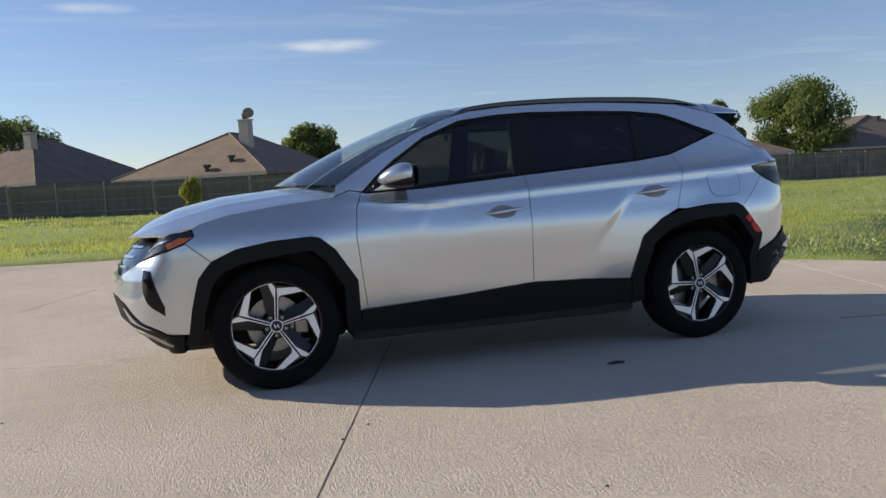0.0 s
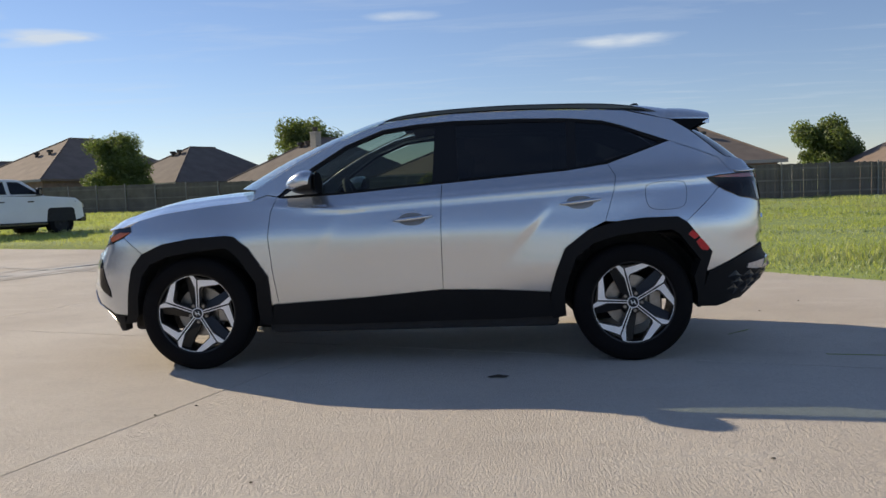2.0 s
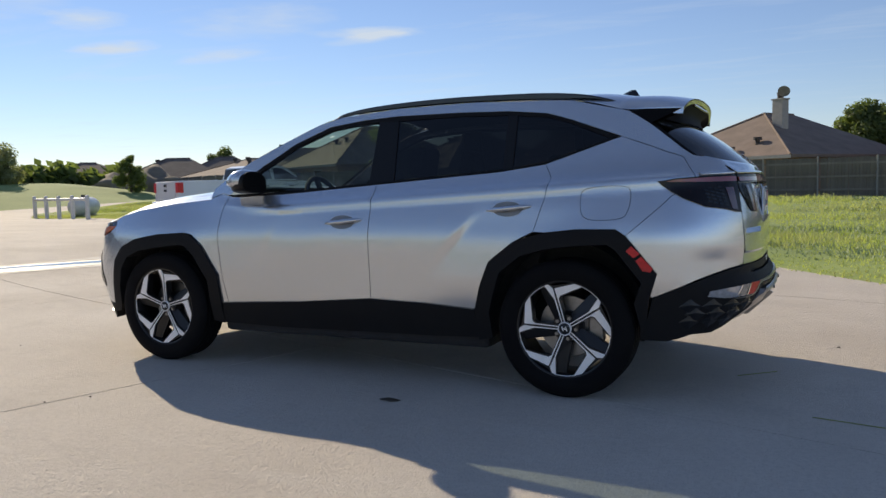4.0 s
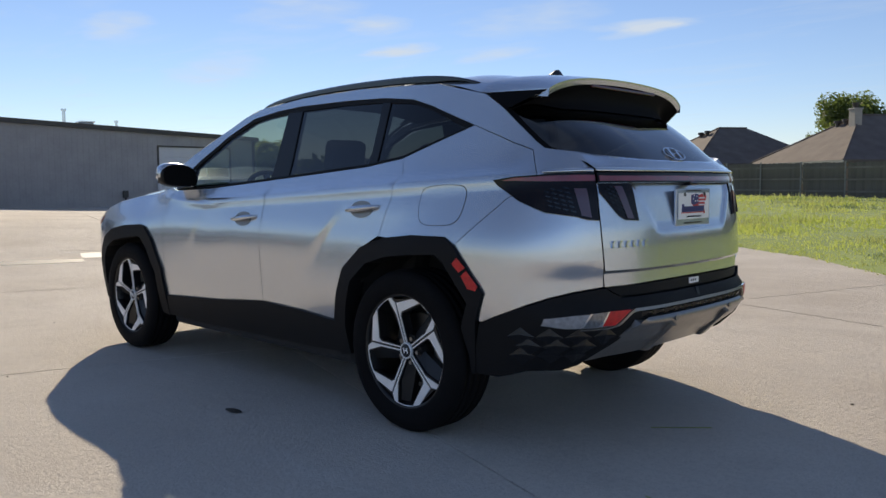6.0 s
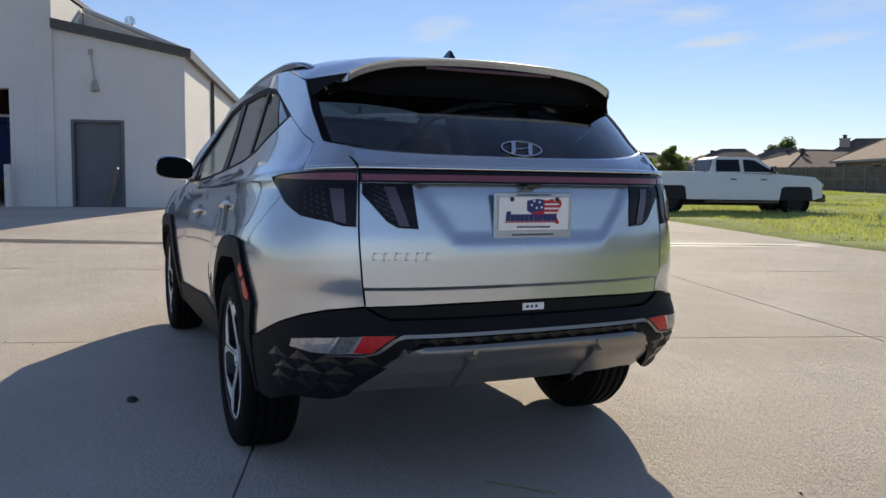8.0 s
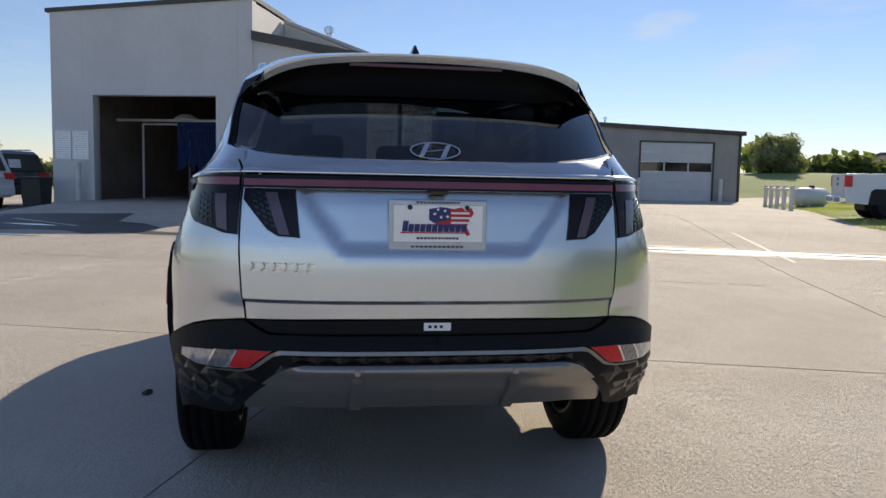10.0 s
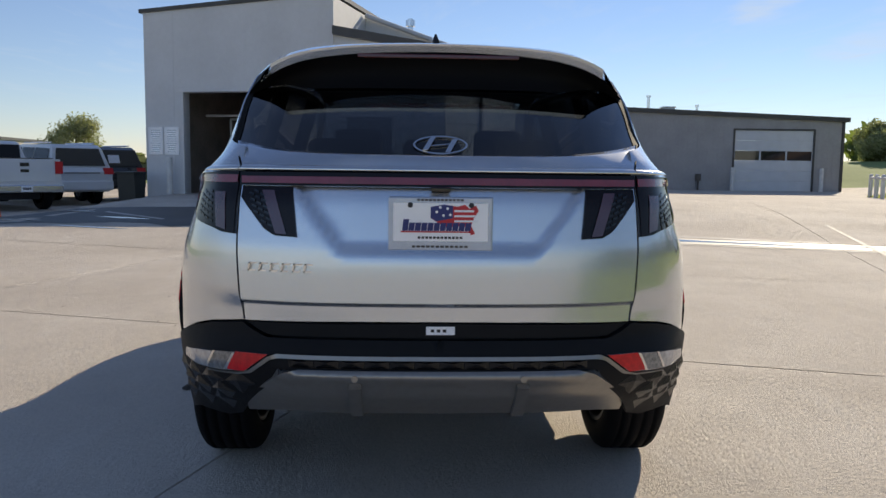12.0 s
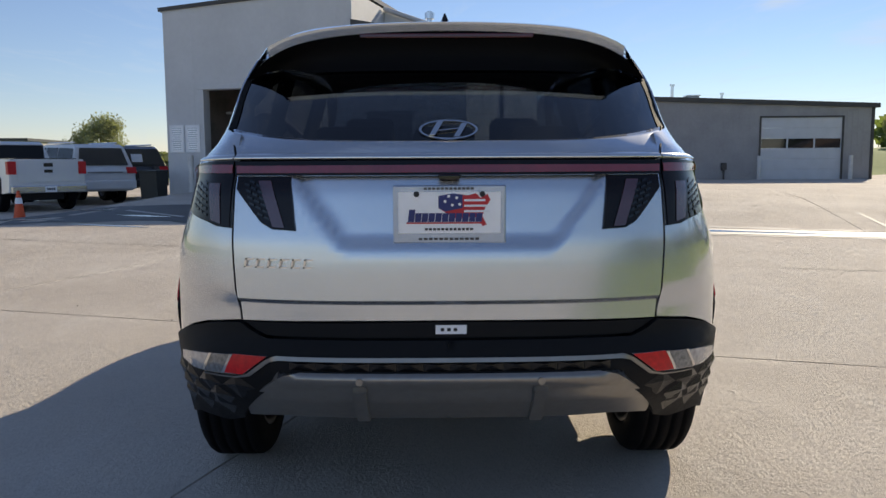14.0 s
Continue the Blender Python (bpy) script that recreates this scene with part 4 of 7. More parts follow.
fang_i = on_rear([(0.542, 1.088), (0.504, 1.088), (0.458, 0.958), (0.492, 0.960)])
for k, s in enumerate((False, True)):
    part("light_guide", panel_mesh(stripe_o, side_fn(0.011), 0.025, 0.002, s), M_REDBAR, lamps[k], "dark red light strip")
    part("light_guide", panel_mesh(fang_o, side_fn(0.0105), 0.025, 0.002, s), M_PURPLE, lamps[k], "smoked red light guide")
    part("light_guide", panel_mesh(fang_i, side_fn(0.0095), 0.02, 0.002, s), M_PURPLE, inner[k], "smoked red light guide")
    # fine facets inside the lamps
    spots = []
    for r in range(6):
        for n in range(4):
            ub, zb = uy(0.700 + 0.004 * r) + 0.030 * n + 0.01, 0.985 + 0.018 * r + 0.007 * n
            if zb <= 1.075:
                spots.append((lamps[k], [body(ub + a, zb + b, 0.0105) for a, b in ((0, 0), (0.022, 0.006), (0.022, 0.013), (0, 0.007))]))
        for n in range(3):
            yb, zb = 0.532 + 0.021 * n - 0.006 * (5 - r), 0.978 + 0.018 * r + 0.010 * n
            if 0.972 + 1.13 * max(0, yb - 0.518) <= zb <= 1.080:
                spots.append((inner[k], [body(uy(yb + a), zb + b, 0.0095) for a, b in ((0, 0), (0.016, 0.006), (0.016, 0.013), (0, 0.007))]))
    for lamp, q in spots:
        bm = bmesh.new()
        front = [bm.verts.new((p.x, p.y * (-1 if s else 1), p.z)) for p in q]
        back = [bm.verts.new((p.x + 0.002, p.y * (-0.998 if s else 0.998), p.z)) for p in q]
        bm.faces.new(front)
        for j in range(4):
            bm.faces.new((front[j], front[(j + 1) % 4], back[(j + 1) % 4], back[j]))
        bmesh.ops.recalc_face_normals(bm, faces=bm.faces[:])
        part("facet", bm, M_LAMPGRID, lamp)

# rear glass with its dark side edges


def coons(lower, upper, ns, nv):
    bm = bmesh.new()
    rows = []
    for i in range(ns + 1):
        t = i / ns
        rows.append([bm.verts.new(lower(v) * (1 - t) + upper(v) * t) for v in np.linspace(-1, 1, nv + 1)])
    for i in range(ns):
        for j in range(nv):
            bm.faces.new((rows[i][j], rows[i][j + 1], rows[i + 1][j + 1], rows[i + 1][j]))
    return bm


def gl(t, v):
    """The rear window: t from its foot to the roof, v across."""
    e = body(ux(-2.075 + 0.385 * t), 1.240 + 0.246 * t, -0.006)
    c = Vector((-2.232 + 0.383 * t + 0.092 * t * t, 0, 1.193 + 0.318 * t + 0.012 * math.sin(math.pi * t)))
    a = abs(v) ** 3.4
    return Vector((c.x + (e.x - c.x) * a, e.y * v, c.z + (e.z - c.z) * a))


def gl_low(v):
    return gl(0.0, v)


def gl_up(v):
    return gl(1.0, v)


def gl_sheet(v0, v1, nv, shift=0.0):
    bm = bmesh.new()
    rows = [[bm.verts.new(gl(t, v) + Vector((-shift, 0, shift))) for v in np.linspace(v0, v1, nv + 1)] for t in np.linspace(0, 1, 15)]
    for p, q in zip(rows, rows[1:]):
        for k in range(nv):
            bm.faces.new((p[k], p[k + 1], q[k + 1], q[k]))
    bmesh.ops.recalc_face_normals(bm, faces=bm.faces[:])
    if sum(f.normal.z for f in bm.faces) < 0:
        bmesh.ops.reverse_faces(bm, faces=bm.faces[:])
    return bm


part("rear_window", gl_sheet(-0.985, 0.985, 44), M_GLASS_BACK, car, "tinted rear window", smooth=True)
for s in (-1, 1):
    part("window_edge", gl_sheet(s * 0.965, s * 1.0, 4, 0.002), M_MATTE, car, smooth=True)

# the shelf of the tailgate between light bar and glass
bm = bmesh.new()
vv = np.linspace(-0.972, 0.972, 49)
rows = []
for k in range(7):
    t = k / 6
    row = []
    for v in vv:
        low = body(uy(0.642 * v), 1.146)
        mid = body(uy(0.650 * v), 1.163, 0.002)
        top = gl(0.0, v) * 1.0 + Vector((-0.003, 0, 0.003))
        q = low * (1 - 4 * t) + mid * 4 * t if t < 0.25 else mid * (1 - (t - 0.25) / 0.75) + top * ((t - 0.25) / 0.75)
        out = 0.002 * math.sin(math.pi * max(0.0, (t - 0.25) / 0.75)) + 0.0045 * sm((abs(v) - 0.80) / 0.15)
        row.append(bm.verts.new(q + Vector((-out, 0.4 * out * v, out * 0.6))))
    rows.append(row)
shelf_edge = {k: [row[k].co.copy() for row in rows] for k in (0, 48)}
rows.append([bm.verts.new(gl(0.0, v) + Vector((0.02, 0, -0.02))) for v in vv])
for p, q in zip(rows, rows[1:]):
    for k in range(48):
        bm.faces.new((p[k], p[k + 1], q[k + 1], q[k]))
bmesh.ops.recalc_face_normals(bm, faces=bm.faces[:])
part("tailgate_upper", bm, M_PAINT, car, smooth=True)
for s, k in ((-1, 0), (1, 48)):
    # dark joint between the tailgate and the corner
    bm = bmesh.new()
    for p, q in zip(shelf_edge[k], shelf_edge[k][1:]):
        tube(p, q, 0.0035, n=6, bm=bm)
    part("shut_line", bm, M_MATTE, car)
    bm = bmesh.new()
    rows = [[bm.verts.new(Vector((p.x, s * p.y, p.z))) for p in (body(uy(0.632 + 0.0165 * m), z - 0.0004 * m, off) for m in range(11))] for z, off in ((1.1475, 0.010), (1.1500, 0.013), (1.1590, 0.008), (1.1620, 0.001))]
    for p, q in zip(rows, rows[1:]):
        for m in range(10):
            bm.faces.new((p[m], p[m + 1], q[m + 1], q[m]))
    bmesh.ops.recalc_face_normals(bm, faces=bm.faces[:])
    part("chrome_line", bm, M_CHROME, car, "bright chrome strip", smooth=True)

# spoiler


def sp_front(v):
    p = top_fn(0.985, v)
    return p + Vector((0, 0, 0.003))


def sp_tip(v):
    a = abs(v)
    return Vector((-1.962 + 0.030 * a**4, 0.558 * v, 1.566 - 0.034 * a**2 - 0.036 * a**7))


bm = bmesh.new()
rows = []
vv = np.linspace(-1, 1, 41)
for i in range(9):
    t = i / 8
    rows.append([bm.verts.new(sp_front(v) * (1 - t) + sp_tip(v) * t + Vector((0, 0, 0.010 * math.sin(math.pi * t) * (1 - abs(v) ** 6)))) for v in vv])
for p, q in zip(rows, rows[1:]):
    for k in range(40):
        bm.faces.new((p[k], p[k + 1], q[k + 1], q[k]))
bmesh.ops.recalc_face_normals(bm, faces=bm.faces[:])
spoiler = part("spoiler", bm, M_PAINT, car, "silver roof spoiler", smooth=True)
bm = bmesh.new()
rows = [[bm.verts.new(sp_tip(v) + Vector((dx, 0, dz - 0.006 * abs(v) ** 4 * (dz < 0)))) for v in vv] for dx, dz in ((0, 0), (0.002, -0.006), (0.014, -0.026))]
for p, q in zip(rows, rows[1:]):
    for k in range(40):
        bm.faces.new((p[k], p[k + 1], q[k + 1], q[k]))
bmesh.ops.recalc_face_normals(bm, faces=bm.faces[:])
part("lip", bm, M_PAINT, spoiler)
bm = bmesh.new()
rows = []
for t in np.linspace(0, 1, 7):
    row = []
    for v in vv:
        a = abs(v)
        lip = sp_tip(v) + Vector((0.013, 0, -0.025 - 0.006 * a**4))
        foot = gl(0.680 + 0.085 * sm((a - 0.62) / 0.20) - 0.095 * sm((a - 0.86) / 0.14), v * 0.998) + Vector((-0.004, 0, 0.003))
        row.append(bm.verts.new(lip * (1 - t) + foot * t + Vector((0.030 * math.sin(math.pi * t) * (1 - a**6), 0, 0))))
    rows.append(row)
for p, q in zip(rows, rows[1:]):
    for k in range(40):
        bm.faces.new((p[k], p[k + 1], q[k + 1], q[k]))
bmesh.ops.recalc_face_normals(bm, faces=bm.faces[:])
part("underside", bm, M_MATTE, spoiler, "black underside", smooth=True)
for s in (-1, 1):
    # black cheek between the spoiler's side edge and the glass
    bm = bmesh.new()
    rows = []
    for t in np.linspace(0, 1, 9):
        e = sp_front(s) * (1 - t) + sp_tip(s) * t + Vector((0, 0, -0.002))
        f = gl(1.0 - 0.305 * t, s * 0.999) + Vector((-0.003, 0, 0.002))
        rows.append([bm.verts.new(e * (1 - q) + f * q) for q in (0, 0.33, 0.66, 1)])
    for p, q in zip(rows, rows[1:]):
        for k in range(3):
            bm.faces.new((p[k], p[k + 1], q[k + 1], q[k]))
    bmesh.ops.recalc_face_normals(bm, faces=bm.faces[:])
    part("cheek", bm, M_MATTE, spoiler, "black side blade", smooth=True)
bm = bmesh.new()
block((-1.950, -0.27, 1.520), (-1.930, 0.27, 1.535), 0.004, bm)
part("brake_light", bm, M_BRAKE, spoiler, "dark red high brake light")
for s in (-1, 1):
    # silver edge down the spoiler's side
    bm = bmesh.new()
    rows = []
    for t in np.linspace(0, 1, 9):
        e = sp_front(s) * (1 - t) + sp_tip(s) * t + Vector((0, s * 0.002, 0))
        rows.append([bm.verts.new(e + Vector((0.004 * q, s * 0.004 * q, -0.036 * q * t**0.8))) for q in (0, 0.5, 1)])
    for p, q in zip(rows, rows[1:]):
        for k in range(2):
            bm.faces.new((p[k], p[k + 1], q[k + 1], q[k]))
    bmesh.ops.recalc_face_normals(bm, faces=bm.faces[:])
    part("side_edge", bm, M_PAINT, spoiler, smooth=True)
# fin on the roof
bm = bmesh.new()
base_z = top_fn(0.93, 0.0).z
ring = []
for t, x0, x1, w in ((0, -1.37, -1.60, 0.034), (0.35, -1.44, -1.597, 0.024), (0.7, -1.505, -1.585, 0.013), (1.0, -1.545, -1.572, 0.004)):
    z = base_z - 0.006 + t * (1.668 - base_z)
    ring.append([bm.verts.new((x, y, z)) for x, y in ((x0, 0), (x0 * 0.6 + x1 * 0.4, w), (x1, w * 0.7), (x1, -w * 0.7), (x0 * 0.6 + x1 * 0.4, -w))])
for p, q in zip(ring, ring[1:]):
    for k in range(5):
        bm.faces.new((p[k], p[(k + 1) % 5], q[(k + 1) % 5], q[k]))
bm.faces.new(ring[-1])
bmesh.ops.recalc_face_normals(bm, faces=bm.faces[:])
part("antenna_fin", bm, M_GLOSS, car, "black shark-fin aerial")

# rear bumper
panels("tailgate_lower", gate([(0.0, 0.650), (0.52, 0.650), (0.560, 0.668), (0.592, 0.690), (0.0, 0.697)]), M_CLAD, off=0.002, pair=False, step=0.03)


def full(pts):
    """A left-hand outline and its mirror image as one, joined on the centre line."""
    return pts + [(-u, z) for u, z in pts[::-1] if u > 1e-6]


bump = on_rear([(0.0, 0.646), (0.52, 0.646), (0.564, 0.665), (0.598, 0.688)]) + on_side([(-2.17, 0.673), (-2.10, 0.652), (-2.02, 0.621), (-1.832, 0.541), (-1.80, 0.42), (-1.79, 0.325), (-1.90, 0.322), (-2.02, 0.355)]) + on_rear([(0.74, 0.350), (0.672, 0.368), (0.50, 0.510), (0.43, 0.556), (0.0, 0.556)])
panels("rear_bumper", full(bump), M_CLAD, off=0.012, step=0.03, rim=0.06, shrink=0.0005, pair=False)
panels("bumper_strip", full(on_rear([(0.0, 0.606), (0.48, 0.606), (0.51, 0.592), (0.565, 0.548), (0.60, 0.538), (0.70, 0.535), (0.70, 0.528), (0.60, 0.529), (0.555, 0.538), (0.495, 0.584), (0.470, 0.590), (0.0, 0.590)])), M_SKID, off=0.020, step=0.02, pair=False)


def skid_off(z):
    """How far the skid plate stands out: a ledge at the top, then it turns under."""
    return float(np.interp(z, (0.36, 0.39, 0.528, 0.536, 0.552, 0.562), (-0.030, -0.020, 0.024, 0.040, 0.034, 0.020)))


skid_out = on_rear([(0.0, 0.561), (0.41, 0.561), (0.455, 0.551), (0.52, 0.508), (0.690, 0.366), (0.56, 0.384), (0.50, 0.390), (0.0, 0.390)])
skid_plate = panels("skid_plate", full(skid_out), M_SKID, step=0.016, rim=0.05, shrink=0, pair=False, fn=lambda u, z: body(u, z, skid_off(z)))[0]
fog = on_rear([(0.500, 0.602), (0.600, 0.602), (0.72, 0.592)]) + on_side([(-2.08, 0.578), (-2.07, 0.548)]) + on_rear([(0.74, 0.536), (0.66, 0.538), (0.575, 0.542)])
fogs = panels("reverse_lamp", fog, M_CLEARLENS, off=0.018, step=0.025, label="clear and red bumper lamp")
for k, s in enumerate((False, True)):
    part("reflector", panel_mesh(on_rear([(0.503, 0.601), (0.600, 0.602), (0.634, 0.545), (0.577, 0.544)]), side_fn(0.0205), 0.02, 0.002, s), M_RED, fogs[k], "red reflector lens")
    part("lens_grid", panel_mesh(on_rear([(0.610, 0.600), (0.664, 0.597), (0.692, 0.541), (0.644, 0.543)]), side_fn(0.0195), 0.02, 0.002, s), M_LENSGRID, fogs[k], "grey ribbed lens segment")
    for y0 in (0.602, 0.664):
        part("lens_divider", panel_mesh(on_rear([(y0, 0.601 - 0.05 * (y0 - 0.60)), (y0 + 0.008, 0.600 - 0.05 * (y0 - 0.60)), (y0 + 0.036, 0.543), (y0 + 0.028, 0.543)]), side_fn(0.0212), 0.02, 0.002, s), M_CHROME, fogs[k], "pale lens divider")
    # cut-diamond relief below the lamp
    sg = -1 if s else 1
    for r in range(3):
        zb = 0.500 - 0.040 * r
        u0 = uy(0.605 + 0.048 * r) + (0.03 if r % 2 else 0.0)
        for c in range(4):
            ub = u0 + 0.112 * c
            if ub > ux(-2.00):
                continue
            rim_ = [body(ub + a, zb + b, 0.0125) for a, b in ((-0.055, 0.0), (0.0, 0.039), (0.055, 0.0), (0.0, -0.039))]
            tip = body(ub, zb + 0.010, 0.0225)
            bm = bmesh.new()
            va = [bm.verts.new((p.x, p.y * sg, p.z)) for p in rim_ + [tip]]
            for i in range(4):
                bm.faces.new((va[i], va[(i + 1) % 4], va[4]))
            bmesh.ops.recalc_face_normals(bm, faces=bm.faces[:])
            part("bumper_facet", bm, M_FACET, car)
    # row of shallow facets between the bright strip and the skid plate
    for c in range(6):
        yb = 0.036 + 0.074 * c
        bm = bmesh.new()
        va = []
        for y0, z0, d in ((yb - 0.036, 0.564, 0.0125), (yb + 0.036, 0.564, 0.0125), (yb + 0.036, 0.587, 0.0125), (yb - 0.036, 0.587, 0.0125), (yb, 0.585, 0.024)):
            p = body(uy(y0), z0, d)
            va.append(bm.verts.new((p.x, p.y * sg, p.z)))
        for i in range(4):
            bm.faces.new((va[i], va[(i + 1) % 4], va[4]))
        bmesh.ops.recalc_face_normals(bm, faces=bm.faces[:])
        part("bumper_facet", bm, M_FACET, car)
    # ribs and sensors on the skid plate
    y0 = 0.250
    q0, q1 = body(uy(y0), 0.522, skid_off(0.522)), body(uy(y0), 0.392, skid_off(0.392))
    bm = bmesh.new()
    prism([(q0.x + 0.002, 0.523), (q0.x - 0.020, 0.510), (q1.x - 0.034, 0.400), (q1.x - 0.020, 0.386), (q1.x + 0.01, 0.388)], sg * y0 - 0.019, sg * y0 + 0.019, "y", bm)
    bmesh.ops.bevel(bm, geom=bm.edges[:], offset=0.003, segments=2, affect="EDGES")
    part("skid_rib", bm, M_SKID, skid_plate)
    p0 = body(uy(0.249), 0.541, 0.040)
    part("parking_sensor", tube((p0.x + 0.004, sg * 0.249, 0.541), (p0.x - 0.004, sg * 0.249, 0.541), 0.010, n=16), M_SKID, skid_plate)
    # side reflectors behind the rear wheel
    refl = on_side([(-1.730, 0.800), (-1.772, 0.762), (-1.742, 0.742), (-1.705, 0.775)])
    part("side_reflector", panel_mesh(refl, side_fn(0.019), 0.02, 0.004, s), M_RED, car, "red side reflector")
    refl = on_side([(-1.778, 0.750), (-1.832, 0.690), (-1.822, 0.672), (-1.785, 0.678), (-1.752, 0.728)])
    part("side_reflector", panel_mesh(refl, side_fn(0.019), 0.02, 0.004, s), M_RED, car, "red side reflector")
# filler door on the left only
fuel = on_side([(-1.470, 1.085), (-1.60, 1.098), (-1.705, 1.094), (-1.724, 1.065), (-1.716, 0.985), (-1.695, 0.945), (-1.655, 0.930), (-1.530, 0.926), (-1.482, 0.945), (-1.466, 1.0)])


def rounded(pts, times=3):
    """Corner cutting."""
    for _ in range(times):
        out = []
        for p, q in zip(pts, pts[1:] + pts[:1]):
            out += [(p[0] * 0.78 + q[0] * 0.22, p[1] * 0.78 + q[1] * 0.22), (p[0] * 0.22 + q[0] * 0.78, p[1] * 0.22 + q[1] * 0.78)]
        pts = out
    return pts


fuel = rounded(fuel)
part("filler_door", panel_mesh(fuel, side_fn(0.0015), 0.03, 0.004), M_PAINT, car)
ring_in = [(a, b) for a, b in fuel]
cu, cz = np.mean([a for a, _ in fuel]), np.mean([b for _, b in fuel])
bm = bmesh.new()
lo_, hi_ = [], []
for a, b in dense(fuel, 0.03):
    p = body(a, b, 0.001)
    q = body(cu + (a - cu) * 1.020, cz + (b - cz) * 1.026, 0.0012)
    lo_.append(bm.verts.new(p))
    hi_.append(bm.verts.new(q))
for k in range(len(lo_)):
    j = (k + 1) % len(lo_)
    bm.faces.new((lo_[k], lo_[j], hi_[j], hi_[k]))
bmesh.ops.recalc_face_normals(bm, faces=bm.faces[:])
part("filler_gap", bm, M_BLACKPRINT, car)

# door handles and mirrors
for (x0, z0, x1, z1), owners in (((0.098, 0.912, -0.158, 0.934), doors_front), ((-0.942, 0.980, -1.203, 1.002), doors_rear)):
    for k, s in enumerate((1, -1)):
        bm = bmesh.new()
        ring = []
        for i in range(13):
            t = i / 12
            x, z = x0 + (x1 - x0) * t, z0 + (z1 - z0) * t
            c = body(ux(x), z)
            out = 0.004 + 0.030 * math.sin(math.pi * min(1, max(0, t))) ** 0.55
            h = 0.006 + 0.010 * math.sin(math.pi * t) ** 0.7
            th = 0.012 if 0.12 < t < 0.88 else out
            ring.append([bm.verts.new((x, s * (c.y + d), z + e)) for d, e in ((out - th, h), (out, h * 0.5), (out, -h * 0.6), (out - th, -h))])
        for p, q in zip(ring, ring[1:]):
            for j in range(4):
                bm.faces.new((p[j], p[(j + 1) % 4], q[(j + 1) % 4], q[j]))
        bm.faces.new(ring[0])
        bm.faces.new(ring[-1][::-1])
        bmesh.ops.recalc_face_normals(bm, faces=bm.faces[:])
        part("handle", bm, M_PAINT, owners[k], "silver pull handle", smooth=True)
        # scooped cup behind the grip
        bm = bmesh.new()
        xm, zm = (x0 + x1) / 2 + 0.005, (z0 + z1) / 2 - 0.004
        ctr = bm.verts.new((xm, s * (body(ux(xm), zm).y + 0.001), zm))
        rim_ = []
        for i in range(24):
            a = 2 * math.pi * i / 24
            x, z = xm + 0.085 * math.cos(a), zm + 0.040 * math.sin(a)
            rim_.append(bm.verts.new((x, s * (body(ux(x), z).y + 0.002), z)))
        for i in range(24):
            bm.faces.new((ctr, rim_[i], rim_[(i + 1) % 24]))
        bmesh.ops.recalc_face_normals(bm, faces=bm.faces[:])
        part("handle_cup", bm, M_SKID, owners[k], smooth=True)
for k, s in enumerate((1, -1)):
    # mirror: silver cap tapering forward over a black shell, glass at the back, foot
    def lobe(cx, cy, cz, lf, lb, wy, up_, down, lean):
        bm = bmesh.new()
        bmesh.ops.create_uvsphere(bm, u_segments=32, v_segments=18, radius=1.0)
        sq = lambda a, p: math.copysign(abs(a) ** p, a)
        for v in bm.verts:
            x, y, z = v.co
            taper = 1 - 0.35 * max(0.0, x) ** 1.4
            v.co = Vector((cx + (lf * x if x > 0 else lb * sq(x, 0.35)), s * (cy + wy * sq(y, 0.75) * (1 - 0.2 * max(0.0, x)) - 0.03 * max(0.0, x) ** 2), cz + (up_ * sq(z, 0.8) if z > 0 else down * sq(z, 0.45)) * taper + lean * y - 0.018 * max(0.0, x)))
        return bm

    mir = part("door_mirror", lobe(0.622, 0.925, 1.168, 0.128, 0.066, 0.113, 0.076, 0.040, 0.010), M_PAINT, car, "silver-capped black door mirror", smooth=True)
    part("mirror_shell", lobe(0.606, 0.925, 1.158, 0.108, 0.060, 0.110, 0.070, 0.058, 0.010), M_PILLAR, mir, smooth=True)
    bm = lobe(0.545, 0.925, 1.160, 0.010, 0.009, 0.109, 0.072, 0.055, 0.010)
    part("mirror_glass", bm, M_MATTE, mir, "dark mirror glass", smooth=True)
    bm = bmesh.new()
    prism([(0.775, 1.092), (0.62, 1.098), (0.60, 1.122), (0.66, 1.142), (0.71, 1.130)], s * 0.80, s * 0.885, "y", bm)
    part("mirror_foot", bm, M_PAINT, mir)

# ---- number-plate panel, badges ----
plate = part("licence_plate", block((-2.318, -0.155, 0.914), (-2.306, 0.155, 1.074), 0.004), M_PLATEFRAME, car, "dealer plate in a silver frame")
part("plate_face", block((-2.3215, -0.140, 0.943), (-2.3195, 0.140, 1.056)), M_PLATE, plate, "white dealer advertising plate")


def lettering(text, size, at, mat, parent, name="lettering", shear=0.0, width=None, bold=0.0, depth=0.0008):
    """Raised lettering on the tail, facing back."""
    cu = bpy.data.curves.new(name, "FONT")
    cu.body, cu.size, cu.align_x, cu.align_y = text, size, "CENTER", "CENTER"
    cu.extrude, cu.offset, cu.shear = depth, bold, shear
    tmp = new("tmp", cu)
    bpy.context.view_layer.update()
    me = bpy.data.meshes.new_from_object(tmp)
    bpy.data.objects.remove(tmp)
    xs = [v.co.x for v in me.vertices]
    k = width / (max(xs) - min(xs)) if width else 1
    for v in me.vertices:
        x, y, z = v.co
        v.co = Vector((at[0] - z, at[1] - x * k, at[2] + y))
    me.materials.append(mat)
    ob = new(name, me)
    ob.parent = parent
    return ob


